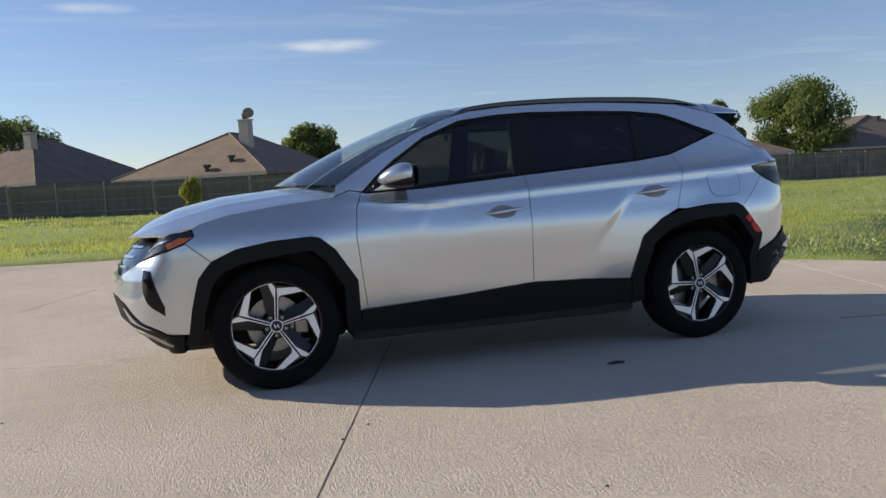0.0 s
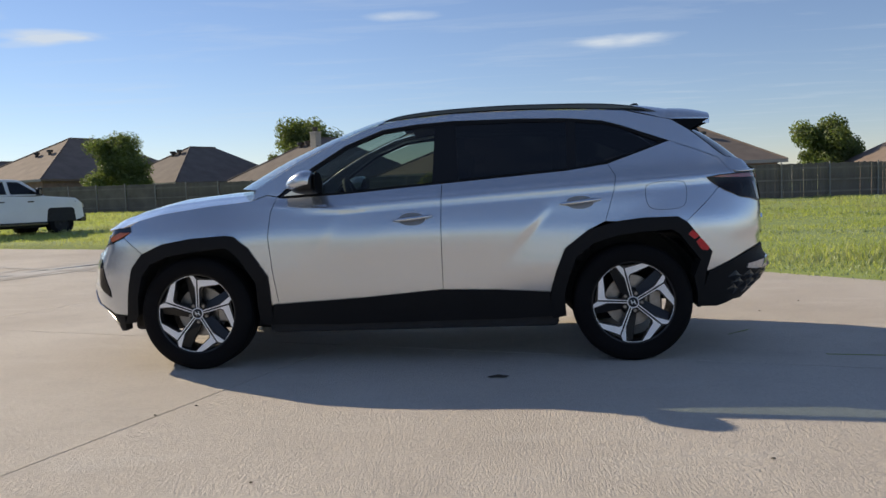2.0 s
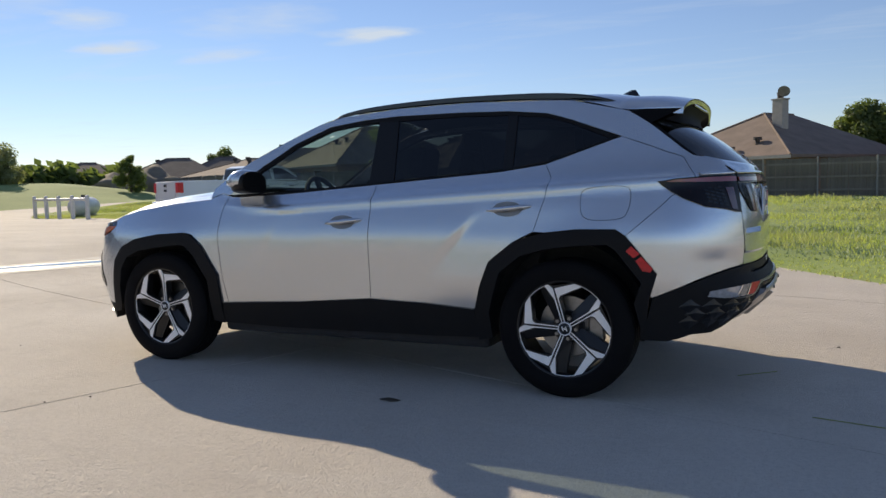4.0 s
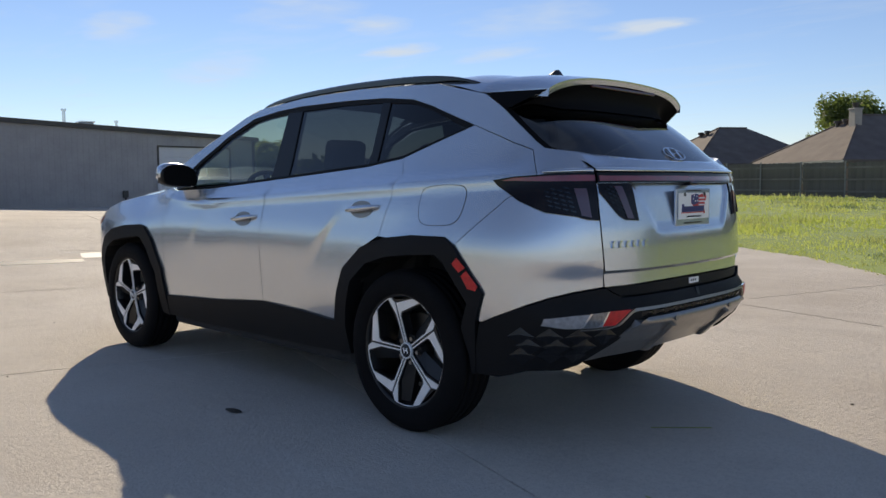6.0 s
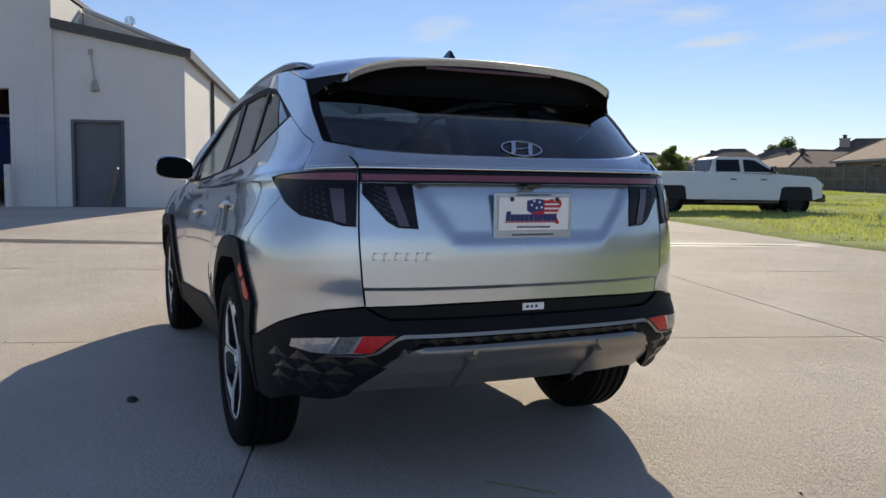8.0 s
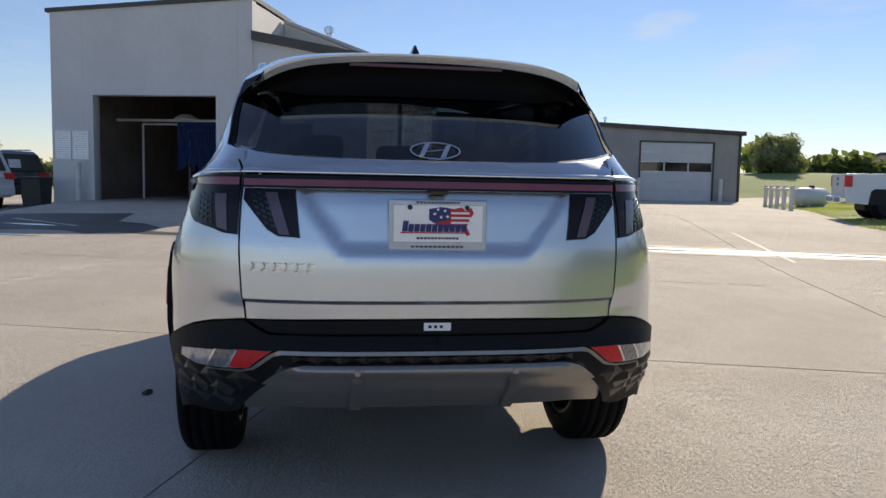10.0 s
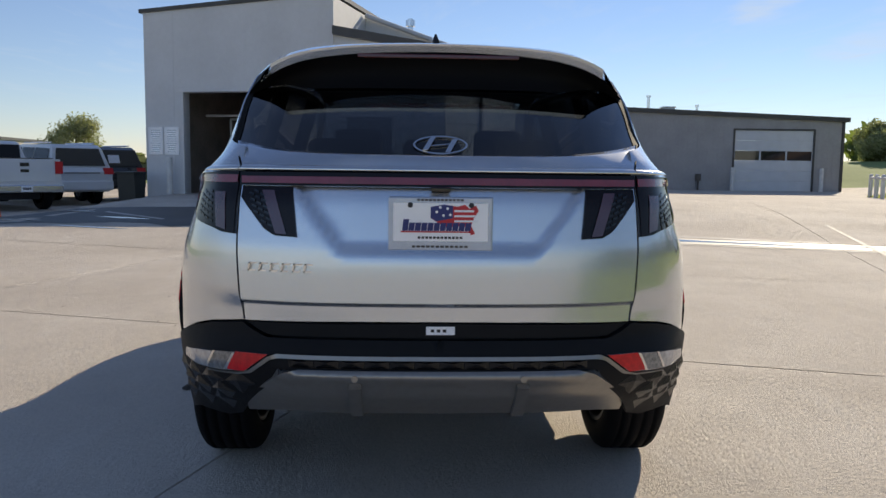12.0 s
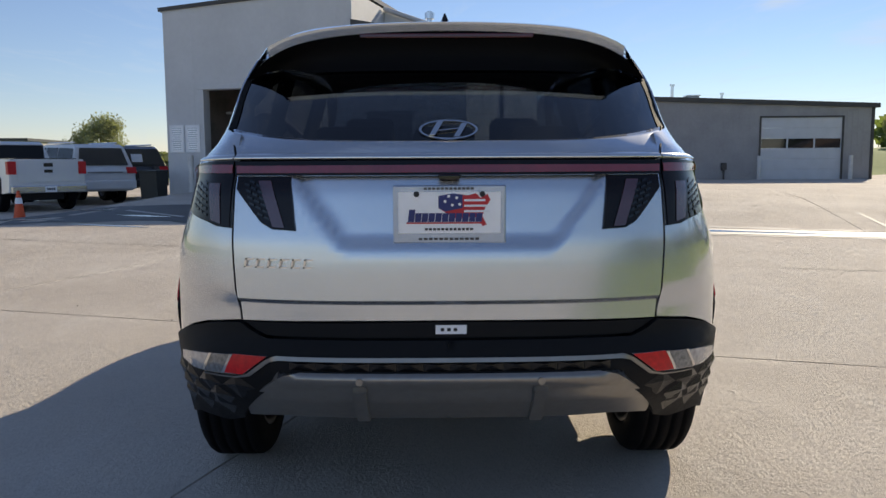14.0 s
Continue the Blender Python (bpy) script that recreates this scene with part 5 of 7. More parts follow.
# writing that the frames show; brand names stay plain shapes
for k, h in enumerate((0.034,) + (0.024,) * 10):
    y, w = 0.114 - 0.0185 * k, 0.0168
    bm = bmesh.new()
    prism([(y, 0.974), (y - w, 0.974), (y - w - h * 0.12, 0.974 + h), (y - h * 0.12, 0.974 + h)], -2.3232, -2.3215, "x", bm)
    part("brand_bar", bm, M_NAVY, plate, "navy bar of the brand mark")
bm = bmesh.new()
block((-2.3228, -0.095, 0.969), (-2.3216, 0.118, 0.973), 0, bm)
part("brand_mark", bm, M_REDPRINT, plate)
for z, w, mt in ((0.954, 0.105, M_BLACKPRINT), (1.065, 0.11, M_BLACKPRINT), (0.927, 0.14, M_BLACKPRINT)):
    bm = bmesh.new()
    n = 12
    for k in range(n):
        y = w / 2 + 0.015 - (w + 0.03) * k / n
        block((-2.3228 if 0.94 < z < 1.06 else -2.3192, y - (w + 0.03) / n * 0.72, z - 0.0032), (-2.317, y, z + 0.0032), 0, bm)
    part("print_line", bm, mt, plate)
# a red, white and blue map shape behind the mark
mapo = [(0.030, 1.045), (-0.01, 1.052), (-0.05, 1.046), (-0.072, 1.052), (-0.085, 1.040), (-0.104, 1.050), (-0.112, 1.034), (-0.098, 1.012), (-0.090, 0.990), (-0.102, 0.966), (-0.090, 0.962), (-0.078, 0.985), (-0.05, 0.988), (-0.02, 0.982), (0.012, 1.0), (0.030, 1.012)]
bm = bmesh.new()
prism([(y, z) for y, z in mapo], -2.3224, -2.3215, "x", bm)
part("map_shape", bm, M_REDPRINT, plate)
bm = bmesh.new()
prism([(0.030, 1.045), (-0.01, 1.052), (-0.036, 1.048), (-0.036, 1.012), (0.012, 1.002), (0.030, 1.012)], -2.3229, -2.3223, "x", bm)
part("map_shape", bm, M_NAVY, plate)
bm = bmesh.new()
for k in range(3):
    block((-2.3229, -0.110 + 0.006 * k, 1.000 + 0.015 * k), (-2.3222, -0.04, 1.006 + 0.015 * k), 0, bm)
for y, z in ((0.012, 1.03), (-0.008, 1.02), (-0.02, 1.04), (0.002, 1.044), (-0.028, 1.022)):
    tube((-2.3228, y, z), (-2.3234, y, z), 0.0045, n=6, bm=bm)
part("map_shape", bm, M_WHITE, plate)
for s in (1, -1):
    part("screw", tube((-2.322, s * 0.09, 1.050), (-2.325, s * 0.09, 1.050), 0.008, n=12), M_BLACKPRINT, plate)
part("camera_pod", block((-2.300, -0.030, 1.088), (-2.262, 0.030, 1.104), 0.005), M_GLOSS, car)
plate.location = (0.022, 0, 0)
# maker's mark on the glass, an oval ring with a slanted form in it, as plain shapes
gm = gl(0.100, 0) + Vector((-0.002, 0, 0.001))
slope = (gl(0.2, 0) - gl(0.02, 0)).normalized()
bm = bmesh.new()
ring = []
for k in range(40):
    a = 2 * math.pi * k / 40
    for rr in ((0.083, 0.043), (0.0770, 0.0378)):
        ring.append(bm.verts.new(gm + Vector((-0.006, 0, 0)) + slope * rr[1] * math.sin(a) + Vector((0, rr[0] * math.cos(a), 0))))
for k in range(40):
    j = (k + 1) % 40
    bm.faces.new((ring[2 * k], ring[2 * k + 1], ring[2 * j + 1], ring[2 * j]))
for a, b, w in (((0.046, -0.028), (0.022, 0.033), 0.008), ((-0.022, -0.033), (-0.046, 0.028), 0.008), ((0.036, -0.006), (-0.036, 0.006), 0.010)):
    q = [gm + Vector((-0.007, y, 0)) + slope * z for y, z in ((a[0] + w, a[1]), (a[0] - w, a[1]), (b[0] - w, b[1]), (b[0] + w, b[1]))]
    bm.faces.new([bm.verts.new(p) for p in q])
bmesh.ops.recalc_face_normals(bm, faces=bm.faces[:])
bmesh.ops.solidify(bm, geom=bm.faces[:], thickness=0.003)
part("emblem", bm, M_CHROME, car, "chrome oval emblem")
# model name as plain raised bars
for k in range(6):
    y = 0.578 - 0.0345 * k
    c = body(uy(y - 0.013), 0.858, 0.0)
    bm = bmesh.new()
    for pts in (((0, 0), (0.024, 0), (0.025, 0.0045), (0.001, 0.0045)), ((0.004, 0.0215), (0.028, 0.0215), (0.029, 0.026), (0.005, 0.026)), ((0.0, 0), (0.0048, 0), (0.0098, 0.026), (0.005, 0.026))):
        prism([(y - a, 0.846 + b) for a, b in pts], c.x - 0.005, c.x + 0.006, "x", bm)
    bmesh.ops.recalc_face_normals(bm, faces=bm.faces[:])
    part("badge_bar", bm, M_CHROME, car, "chrome bar of the model badge")
c = body(0.0, 0.674, 0.003)
stick = part("sticker", block((c.x - 0.0015, -0.046, 0.662), (c.x + 0.003, 0.040, 0.687)), M_WHITE, car, "small white label")
bm = bmesh.new()
for k in range(3):
    block((c.x - 0.0022, -0.02 + 0.018 * k, 0.670), (c.x - 0.001, -0.01 + 0.018 * k, 0.679), 0, bm)
part("print_line", bm, M_BLACKPRINT, stick)


# ---- wheels ----
def make_wheel(x, s, first):
    """One wheel: tyre with tread, alloy rim with five split spokes, disc and caliper."""
    w = new("wheel")
    w.parent = car
    w.location = (x, s * 0.79, HUB_Z)
    w.rotation_euler = (0, 0, 0 if s > 0 else math.pi)
    prof = [(0.254, 0.098), (0.259, 0.106), (0.268, 0.109), (0.30, 0.113), (0.335, 0.108), (0.352, 0.096), (0.362, 0.080)]
    tread = []
    for a in (0.062, 0.022, -0.022, -0.062):
        tread += [(0.3635, a + 0.006), (0.355, a + 0.005), (0.355, a - 0.005), (0.3635, a - 0.006)]
    prof = prof + tread + [(r, -a) for r, a in prof[::-1]]
    tyre = part("tyre", lathe(prof, 72, "y"), M_TYRE, w, smooth=True)
    for p in tyre.data.polygons:
        p.use_smooth = True
    part("rim_barrel", lathe([(0.256, 0.100), (0.250, 0.100), (0.243, 0.088), (0.238, 0.02), (0.235, -0.098), (0.252, -0.102)], 60, "y"), M_RIMBLACK, w, smooth=True)
    part("brake_disc", lathe([(0.06, -0.012), (0.160, -0.012), (0.160, -0.034), (0.06, -0.034)], 40, "y", closed=True), M_DISC, w)
    part("brake_caliper", block((-0.190, -0.045, -0.07), (-0.105, 0.012, 0.07), 0.012), M_DISC, w)
    part("hub_back", lathe([(0.001, 0.055), (0.07, 0.055), (0.085, 0.02), (0.085, -0.06), (0.001, -0.06)], 24, "y"), M_RIMBLACK, w)

    def at(th, t, r, y):
        """A point on the wheel's face: t to the clockwise side of a spoke's line, r from the hub."""
        c, n = math.cos(radians(th)), math.sin(radians(th))
        return Vector((-r * n - t * c, y, r * c - t * n))

    def plate(bm, th, pts, back):
        va = [bm.verts.new(at(th, t, r, y)) for t, r, y in pts]
        vb = [bm.verts.new(at(th, t, r, y - back)) for t, r, y in pts]
        bm.faces.new(va)
        bm.faces.new(vb[::-1])
        for i in range(len(pts)):
            j = (i + 1) % len(pts)
            bm.faces.new((va[i], vb[i], vb[j], va[j]))

    for k in range(5):
        th = 72 * k + first
        # dark web of the spoke, and a lower dark blade beside it
        bm = bmesh.new()
        plate(bm, th, [(-0.013, 0.03, 0.070), (0.013, 0.03, 0.070), (0.016, 0.150, 0.083), (0.028, 0.168, 0.086), (0.158, 0.190, 0.088), (0.150, 0.216, 0.089), (0.0, 0.232, 0.089), (-0.034, 0.252, 0.089), (-0.050, 0.240, 0.088), (-0.016, 0.150, 0.083)], 0.045)
        bmesh.ops.recalc_face_normals(bm, faces=bm.faces[:])
        sp = part("spoke", bm, M_RIMBLACK, w, "dark spoke with machined faces")
        bm = bmesh.new()
        plate(bm, th, [(-0.012, 0.045, 0.062), (-0.052, 0.060, 0.040), (-0.088, 0.222, 0.052), (-0.040, 0.236, 0.074), (-0.014, 0.150, 0.072)], 0.03)
        bmesh.ops.recalc_face_normals(bm, faces=bm.faces[:])
        part("spoke_blade", bm, M_RIMBLACK, sp)
        for side in (1, -1):
            bm = bmesh.new()
            plate(bm, th, [(side * 0.0050, 0.036, 0.0765), (side * 0.0094, 0.036, 0.0765), (side * 0.0115, 0.160, 0.0890), (side * 0.0055, 0.160, 0.0890)], 0.010)
            bmesh.ops.recalc_face_normals(bm, faces=bm.faces[:])
            part("machined_line", bm, M_RIM, sp, "bright machined alloy edge")
        # broad plate across to the clockwise side
        bm = bmesh.new()
        plate(bm, th, [(0.0055, 0.156, 0.0880), (0.0100, 0.156, 0.0880), (0.024, 0.174, 0.0900), (0.152, 0.194, 0.0920), (0.146, 0.2110, 0.0930), (0.132, 0.2185, 0.0930), (0.0045, 0.2170, 0.0930)], 0.010)
        bmesh.ops.recalc_face_normals(bm, faces=bm.faces[:])
        part("machined_face", bm, M_RIM, sp, "bright machined alloy face")
        # narrow plate that bends out to the rim on the other side
        bm = bmesh.new()
        plate(bm, th, [(-0.0055, 0.156, 0.0880), (-0.0100, 0.156, 0.0880), (-0.040, 0.2270, 0.0915), (-0.048, 0.2440, 0.0930), (-0.030, 0.2500, 0.0930), (-0.0045, 0.2190, 0.0930)], 0.010)
        bmesh.ops.recalc_face_normals(bm, faces=bm.faces[:])
        part("machined_face", bm, M_RIM, sp, "bright machined alloy face")
        # thin bright edge that joins it along the rim to the next plate
        bm = bmesh.new()
        arc = [radians(-9 - 3.1 * i) for i in range(10)]
        plate(bm, th, [(0.2530 * math.sin(q), 0.2530 * math.cos(q), 0.095) for q in arc] + [(0.2440 * math.sin(q), 0.2440 * math.cos(q), 0.094) for q in arc[::-1]], 0.010)
        bmesh.ops.recalc_face_normals(bm, faces=bm.faces[:])
        part("machined_line", bm, M_RIM, sp, "bright machined alloy edge")
        part("wheel_nut", tube(at(th + 36, 0, 0.056, 0.050), at(th + 36, 0, 0.056, 0.070), 0.010, n=6), M_DISC, w)
    cap = part("centre_cap", lathe([(0.001, 0.084), (0.026, 0.084), (0.034, 0.078), (0.036, 0.06)], 28, "y"), M_RIMBLACK, w, smooth=True)
    part("cap_ring", lathe([(0.030, 0.083), (0.0335, 0.086), (0.037, 0.082), (0.036, 0.07)], 28, "y"), M_RIM, w)
    bm = bmesh.new()
    for a, b in (((-0.014, -0.012), (-0.006, 0.012)), ((0.006, -0.012), (0.014, 0.012))):
        tube((a[0], 0.0845, a[1]), (b[0], 0.0845, b[1]), 0.003, n=6, bm=bm)
    tube((-0.009, 0.0845, -0.001), (0.009, 0.0845, 0.001), 0.003, n=6, bm=bm)
    part("cap_mark", bm, M_RIM, cap)
    return w


FRONT_TURN, REAR_TURN = 3.0, -14.0
for wx in (HUB_F, HUB_R):
    for ws in (1, -1):
        make_wheel(wx, ws, FRONT_TURN if wx > 0 else REAR_TURN)

# ---- dark inner shell: wheel wells, floor, bulkheads ----
for wx in (HUB_F, HUB_R):
    for ws in (1, -1):
        bm = bmesh.new()
        prev = None
        for k in range(25):
            a = math.pi * k / 24
            x, z = wx + 0.445 * math.cos(a), 0.33 + 0.490 * math.sin(a)
            row = [bm.verts.new((x, ws * y, z)) for y in (0.845, 0.52)]
            if prev:
                bm.faces.new((prev[0], row[0], row[1], prev[1]))
            prev = row
        ends = [(wx + 0.445 * math.cos(math.pi * k / 24), 0.33 + 0.490 * math.sin(math.pi * k / 24)) for k in range(25)]
        bm.faces.new([bm.verts.new((x, ws * 0.52, z)) for x, z in ends])
        part("wheel_liner", bm, M_CABIN, car, smooth=False)
part("floor_pan", block((-0.93, -0.80, 0.212), (0.93, 0.80, 0.40), 0.03), M_CABIN, car)
part("engine_tray", block((0.93, -0.55, 0.21), (1.95, 0.55, 0.40), 0.03), M_CABIN, car)
for sgn in (1, -1):
    part("sill_core", block((-0.92, sgn * 0.80 - 0.05, 0.28), (0.92, sgn * 0.80 + 0.012, 0.46), 0.02), M_CABIN, car)
    # inner faces of the doors and wings, so that the shut lines are dark
    inner_side = on_side([(0.86, 0.42), (0.875, 0.84), (0.80, 1.06), (-1.28, 1.19), (-1.26, 0.90), (-1.00, 0.74), (-0.90, 0.44)])
    part("door_inner", panel_mesh(inner_side, side_fn(-0.03), 0.08, 0, sgn < 0), M_CABIN, car)
    wing = on_side([(0.80, 1.06), (0.86, 0.60), (1.02, 0.79), (1.2, 0.85), (1.5, 0.84), (1.78, 0.74), (1.95, 0.87), (1.6, 0.98), (1.2, 1.03)])
    part("wing_inner", panel_mesh(wing, side_fn(-0.03), 0.08, 0, sgn < 0), M_CABIN, car)
    rear_q = on_side([(-1.26, 0.90), (-1.28, 1.19), (-1.66, 1.33), (-2.0, 1.23)]) + on_rear([(0.62, 1.16), (0.52, 1.10), (0.52, 0.70)]) + on_side([(-2.1, 0.66), (-1.86, 0.57), (-1.86, 0.66), (-1.7, 0.86)])
    part("quarter_inner", panel_mesh(rear_q, side_fn(-0.025), 0.08, 0, sgn < 0), M_CABIN, car)
part("engine_bay", block((0.98, -0.62, 0.30), (2.02, 0.62, 0.86), 0.08), M_CABIN, car)
part("boot_floor", block((-2.2, -0.50, 0.42), (-0.9, 0.50, 0.72), 0.05), M_CABIN, car)
bm = bmesh.new()
rows = [[bm.verts.new(body(uy(y), z, -0.07)) for y in np.linspace(-0.60, 0.60, 15)] for z in (0.45, 0.60, 0.72, 0.85, 0.95, 1.06, 1.17)]
for p, q in zip(rows, rows[1:]):
    for k in range(14):
        bm.faces.new((p[k], p[k + 1], q[k + 1], q[k]))
bmesh.ops.recalc_face_normals(bm, faces=bm.faces[:])
part("tailgate_inner", bm, M_CABIN, car)

# ---- cabin ----
part("dashboard", block((0.56, -0.70, 0.62), (1.02, 0.70, 1.03), 0.06), M_CABIN, car)
bm = bmesh.new()
bmesh.ops.create_cone(bm, cap_ends=False, segments=40, radius1=0.185, radius2=0.185, depth=0.02)
bm.free()
bm = bmesh.new()
R, r = 0.185, 0.016
ring = []
for i in range(40):
    a = 2 * math.pi * i / 40
    ring.append([bm.verts.new(((R + r * math.cos(b)) * math.cos(a), (R + r * math.cos(b)) * math.sin(a), r * math.sin(b))) for b in np.linspace(0, 2 * math.pi, 9)[:-1]])
for i in range(40):
    p, q = ring[i], ring[(i + 1) % 40]
    for k in range(8):
        bm.faces.new((p[k], q[k], q[(k + 1) % 8], p[(k + 1) % 8]))
block((-0.17, -0.02, -0.012), (0.17, 0.02, 0.012), 0.004, bm)
block((-0.07, -0.06, -0.02), (0.07, 0.05, 0.03), 0.01, bm)
bmesh.ops.transform(bm, matrix=pose(0.40, 0.37, 1.02, 0, -66, 0), verts=bm.verts[:])
part("steering_wheel", bm, M_CABIN, car, smooth=True)


def make_seat(x, y, w, top):
    st = new("seat")
    st.parent = car
    part("cushion", block((x - 0.22, y - w / 2, 0.50), (x + 0.32, y + w / 2, 0.70), 0.05), M_CABIN, st)
    bm = block((-0.07, -w / 2, 0.0), (0.07, w / 2, top - 0.64), 0.05)
    bmesh.ops.transform(bm, matrix=pose(x - 0.22, y, 0.60, 0, -16, 0), verts=bm.verts[:])
    part("backrest", bm, M_CABIN, st)
    n = 1 if w < 0.7 else 3
    for k in range(n):
        yy = y if n == 1 else y + (k - 1) * 0.40
        bm = block((-0.05, -0.125, 0.0), (0.05, 0.125, 0.19), 0.035)
        bmesh.ops.transform(bm, matrix=pose(x - 0.22 - 0.29 * (top - 0.62), yy, top + 0.01, 0, -10, 0), verts=bm.verts[:])
        part("headrest", bm, M_CABIN, st)


make_seat(0.05, 0.37, 0.50, 1.16)
make_seat(0.05, -0.37, 0.50, 1.16)
make_seat(-0.85, 0.0, 1.24, 1.08)
bm = bmesh.new()
rows = [[bm.verts.new(top_fn(s, v) - Vector((0, 0, 0.035))) for v in np.linspace(-0.97, 0.97, 13)] for s in np.linspace(0.36, 0.97, 12)]
for p, q in zip(rows, rows[1:]):
    for k in range(12):
        bm.faces.new((p[k], p[k + 1], q[k + 1], q[k]))
bmesh.ops.recalc_face_normals(bm, faces=bm.faces[:])
part("headlining", bm, M_CABIN, car, smooth=True)


# ---- gutter, stains and marks on the slabs ----
def lot(r, a):
    """A place on the slab grid: metres along the run and across it."""
    p = RUN * r + ACROSS * a
    return (p.x, p.y)


def streak(r, a0, a1, w, seed):
    """An uneven long outline across the slabs."""
    rnd = random.Random(seed)
    n = max(4, int(abs(a1 - a0) / 0.6))
    up, dn = [], []
    for i in range(n + 1):
        a = a0 + (a1 - a0) * i / n
        t = math.sin(math.pi * i / n) ** 0.4 if 0 < i < n else 0.12
        up.append(lot(r + w * t * rnd.uniform(0.35, 1.0), a))
        dn.append(lot(r - w * t * rnd.uniform(0.2, 0.8), a))
    return up + dn[::-1]


def band(r0, r1, a0, a1, lean, seed, wob=0.05):
    """A long strip across the slabs with ragged edges."""
    rnd = random.Random(seed)
    n = max(3, int(abs(a1 - a0) / 0.5))
    up = [lot(r1 + lean * (a0 + (a1 - a0) * i / n) + rnd.uniform(-wob, wob), a0 + (a1 - a0) * i / n) for i in range(n + 1)]
    dn = [lot(r0 + lean * (a0 + (a1 - a0) * i / n) + rnd.uniform(-wob, wob), a0 + (a1 - a0) * i / n) for i in range(n + 1)]
    return up + dn[::-1]


# pale strips: glare of the gutter's wet edges, painted as colour
ground_sheet("gutter_glare", band(7.75, 7.87, 1.0, -8.6, -0.045, 3), 0.006, M_STRIPE_GLARE, pavement)
ground_sheet("gutter_glare", band(8.69, 8.83, 1.4, -8.6, -0.075, 4, 0.07), 0.006, M_STRIPE_GLARE, pavement)
ground_sheet("gutter", band(7.93, 8.62, 1.2, -8.6, -0.06, 5, 0.04), 0.005, M_GUTTER, pavement)
ground_sheet("wet_gutter", streak(8.38, 0.8, -3.4, 0.16, 15), 0.008, M_WET, pavement)
ground_sheet("wet_gutter", streak(8.62, -3.8, -8.0, 0.13, 16), 0.008, M_WET, pavement)
ground_sheet("wet_gutter", band(7.36, 7.74, 1.2, 12.0, 0.0, 6), 0.005, M_DAMP_SHADE, pavement)
# wet ground with the building's shade painted into its dark colour
ground_sheet("damp_shade_patch", streak(8.1, 6.0, 13.5, 2.9, 8), 0.004, M_DAMP_SHADE, pavement)
for r, a0, a1, w, sd in ((6.5, 7.0, 8.6, 0.10, 41), (7.0, 9.2, 10.9, 0.16, 42), (7.9, 7.6, 8.8, 0.14, 43), (8.6, 9.4, 11.0, 0.22, 44), (7.4, 11.2, 12.4, 0.15, 45)):
    ground_sheet("puddle", streak(r, a0, a1, w, sd), 0.0075, M_WET, pavement)
ground_sheet("parking_stripe", [lot(7.9, 7.4), lot(8.02, 7.4), lot(8.75, 9.2), lot(8.60, 9.2)], 0.010, M_STRIPE_GLARE, pavement)
ground_sheet("parking_stripe", [lot(7.3, -4.28), lot(12.2, -4.31), lot(12.2, -4.38), lot(7.3, -4.36)], 0.009, M_STRIPE_GLARE, pavement)
# leaf litter and pebbles that lie on the slabs
rl = random.Random(12)


def litter(x, y, size):
    bm = bmesh.new()
    n = 7
    vs = [bm.verts.new((x + size * (0.55 + 0.45 * rl.random()) * math.cos(2 * math.pi * k / n), y + size * 0.45 * (0.5 + 0.5 * rl.random()) * math.sin(2 * math.pi * k / n), terrain(x, y) + 0.004)) for k in range(n)]
    top = bm.verts.new((x, y, terrain(x, y) + 0.010 + size * 0.08))
    for k in range(n):
        bm.faces.new((vs[k], vs[(k + 1) % n], top))
    bmesh.ops.recalc_face_normals(bm, faces=bm.faces[:])
    return bm


tagged(part("dead_leaf", litter(-0.537, 1.249, 0.085), M_DEBRIS), "flat dark scrap lying on the concrete", "debris")
for x, y in ((1.2, 1.95), (1.05, 1.78), (-1.6, 2.7), (2.3, 2.2), (0.4, 2.9), (2.8, 0.9), (-2.7, -0.9), (-3.2, -1.4), (1.8, 2.9), (-1.9, 3.1)):
    tagged(part("pebble", litter(x, y, 0.014), M_DEBRIS), "tiny dark pebble on the concrete", "pebble", "pebbles on the slabs")
for a, b in (((-2.36, -0.08), (-2.16, 0.10)), ((-2.9, 0.9), (-2.55, 0.82))):
    bm = bmesh.new()
    tube((*a, 0.003), (*b, 0.003), 0.0025, n=5, bm=bm)
    tagged(part("straw", bm, M_STRAW), "thin dry straw lying on the concrete", "straw")


# ---- white service building ----
def wall_box(name, v0, v1, z0, z1, u0, u1, mat, parent, bevel=0.0):
    """A box in a building's own axes."""
    return part(name, block((u0, v0, z0), (u1, v1, z1), bevel), mat, parent)


WB = thing("service_building", "white-painted service building with an open wash bay", "building", at=(16.05, -0.78, 0.30), turn=-15.0)
H1, H2, VS, VL = 3.78, 4.42, 3.05, 8.66
# low wing front wall, with the door opening
for v0, v1, z0, z1 in ((0, 1.45, -0.6, H1), (2.67, VS, -0.6, H1), (1.45, 2.67, 2.14, H1)):
    wall_box("wall", v0, v1, z0, z1, 0, 0.25, M_STUCCO, WB)
wall_box("wall", 0, 0.25, -0.6, H1, 0.25, 13.5, M_STUCCO, WB)
bm = bmesh.new()
prism([(0, H1), (VS, H2 - 0.06), (VS, H1)], 0.0, 0.25, "x", bm)
part("wall", bm, M_STUCCO, WB)
bm = bmesh.new()
prism([(-0.18, H1 - 0.06), (VS + 0.0, H2 - 0.10), (VS + 0.0, H2 + 0.13), (-0.18, H1 + 0.16)], -0.16, 13.8, "x", bm)
part("roof", bm, M_TRIMDARK, WB, "dark metal eave")
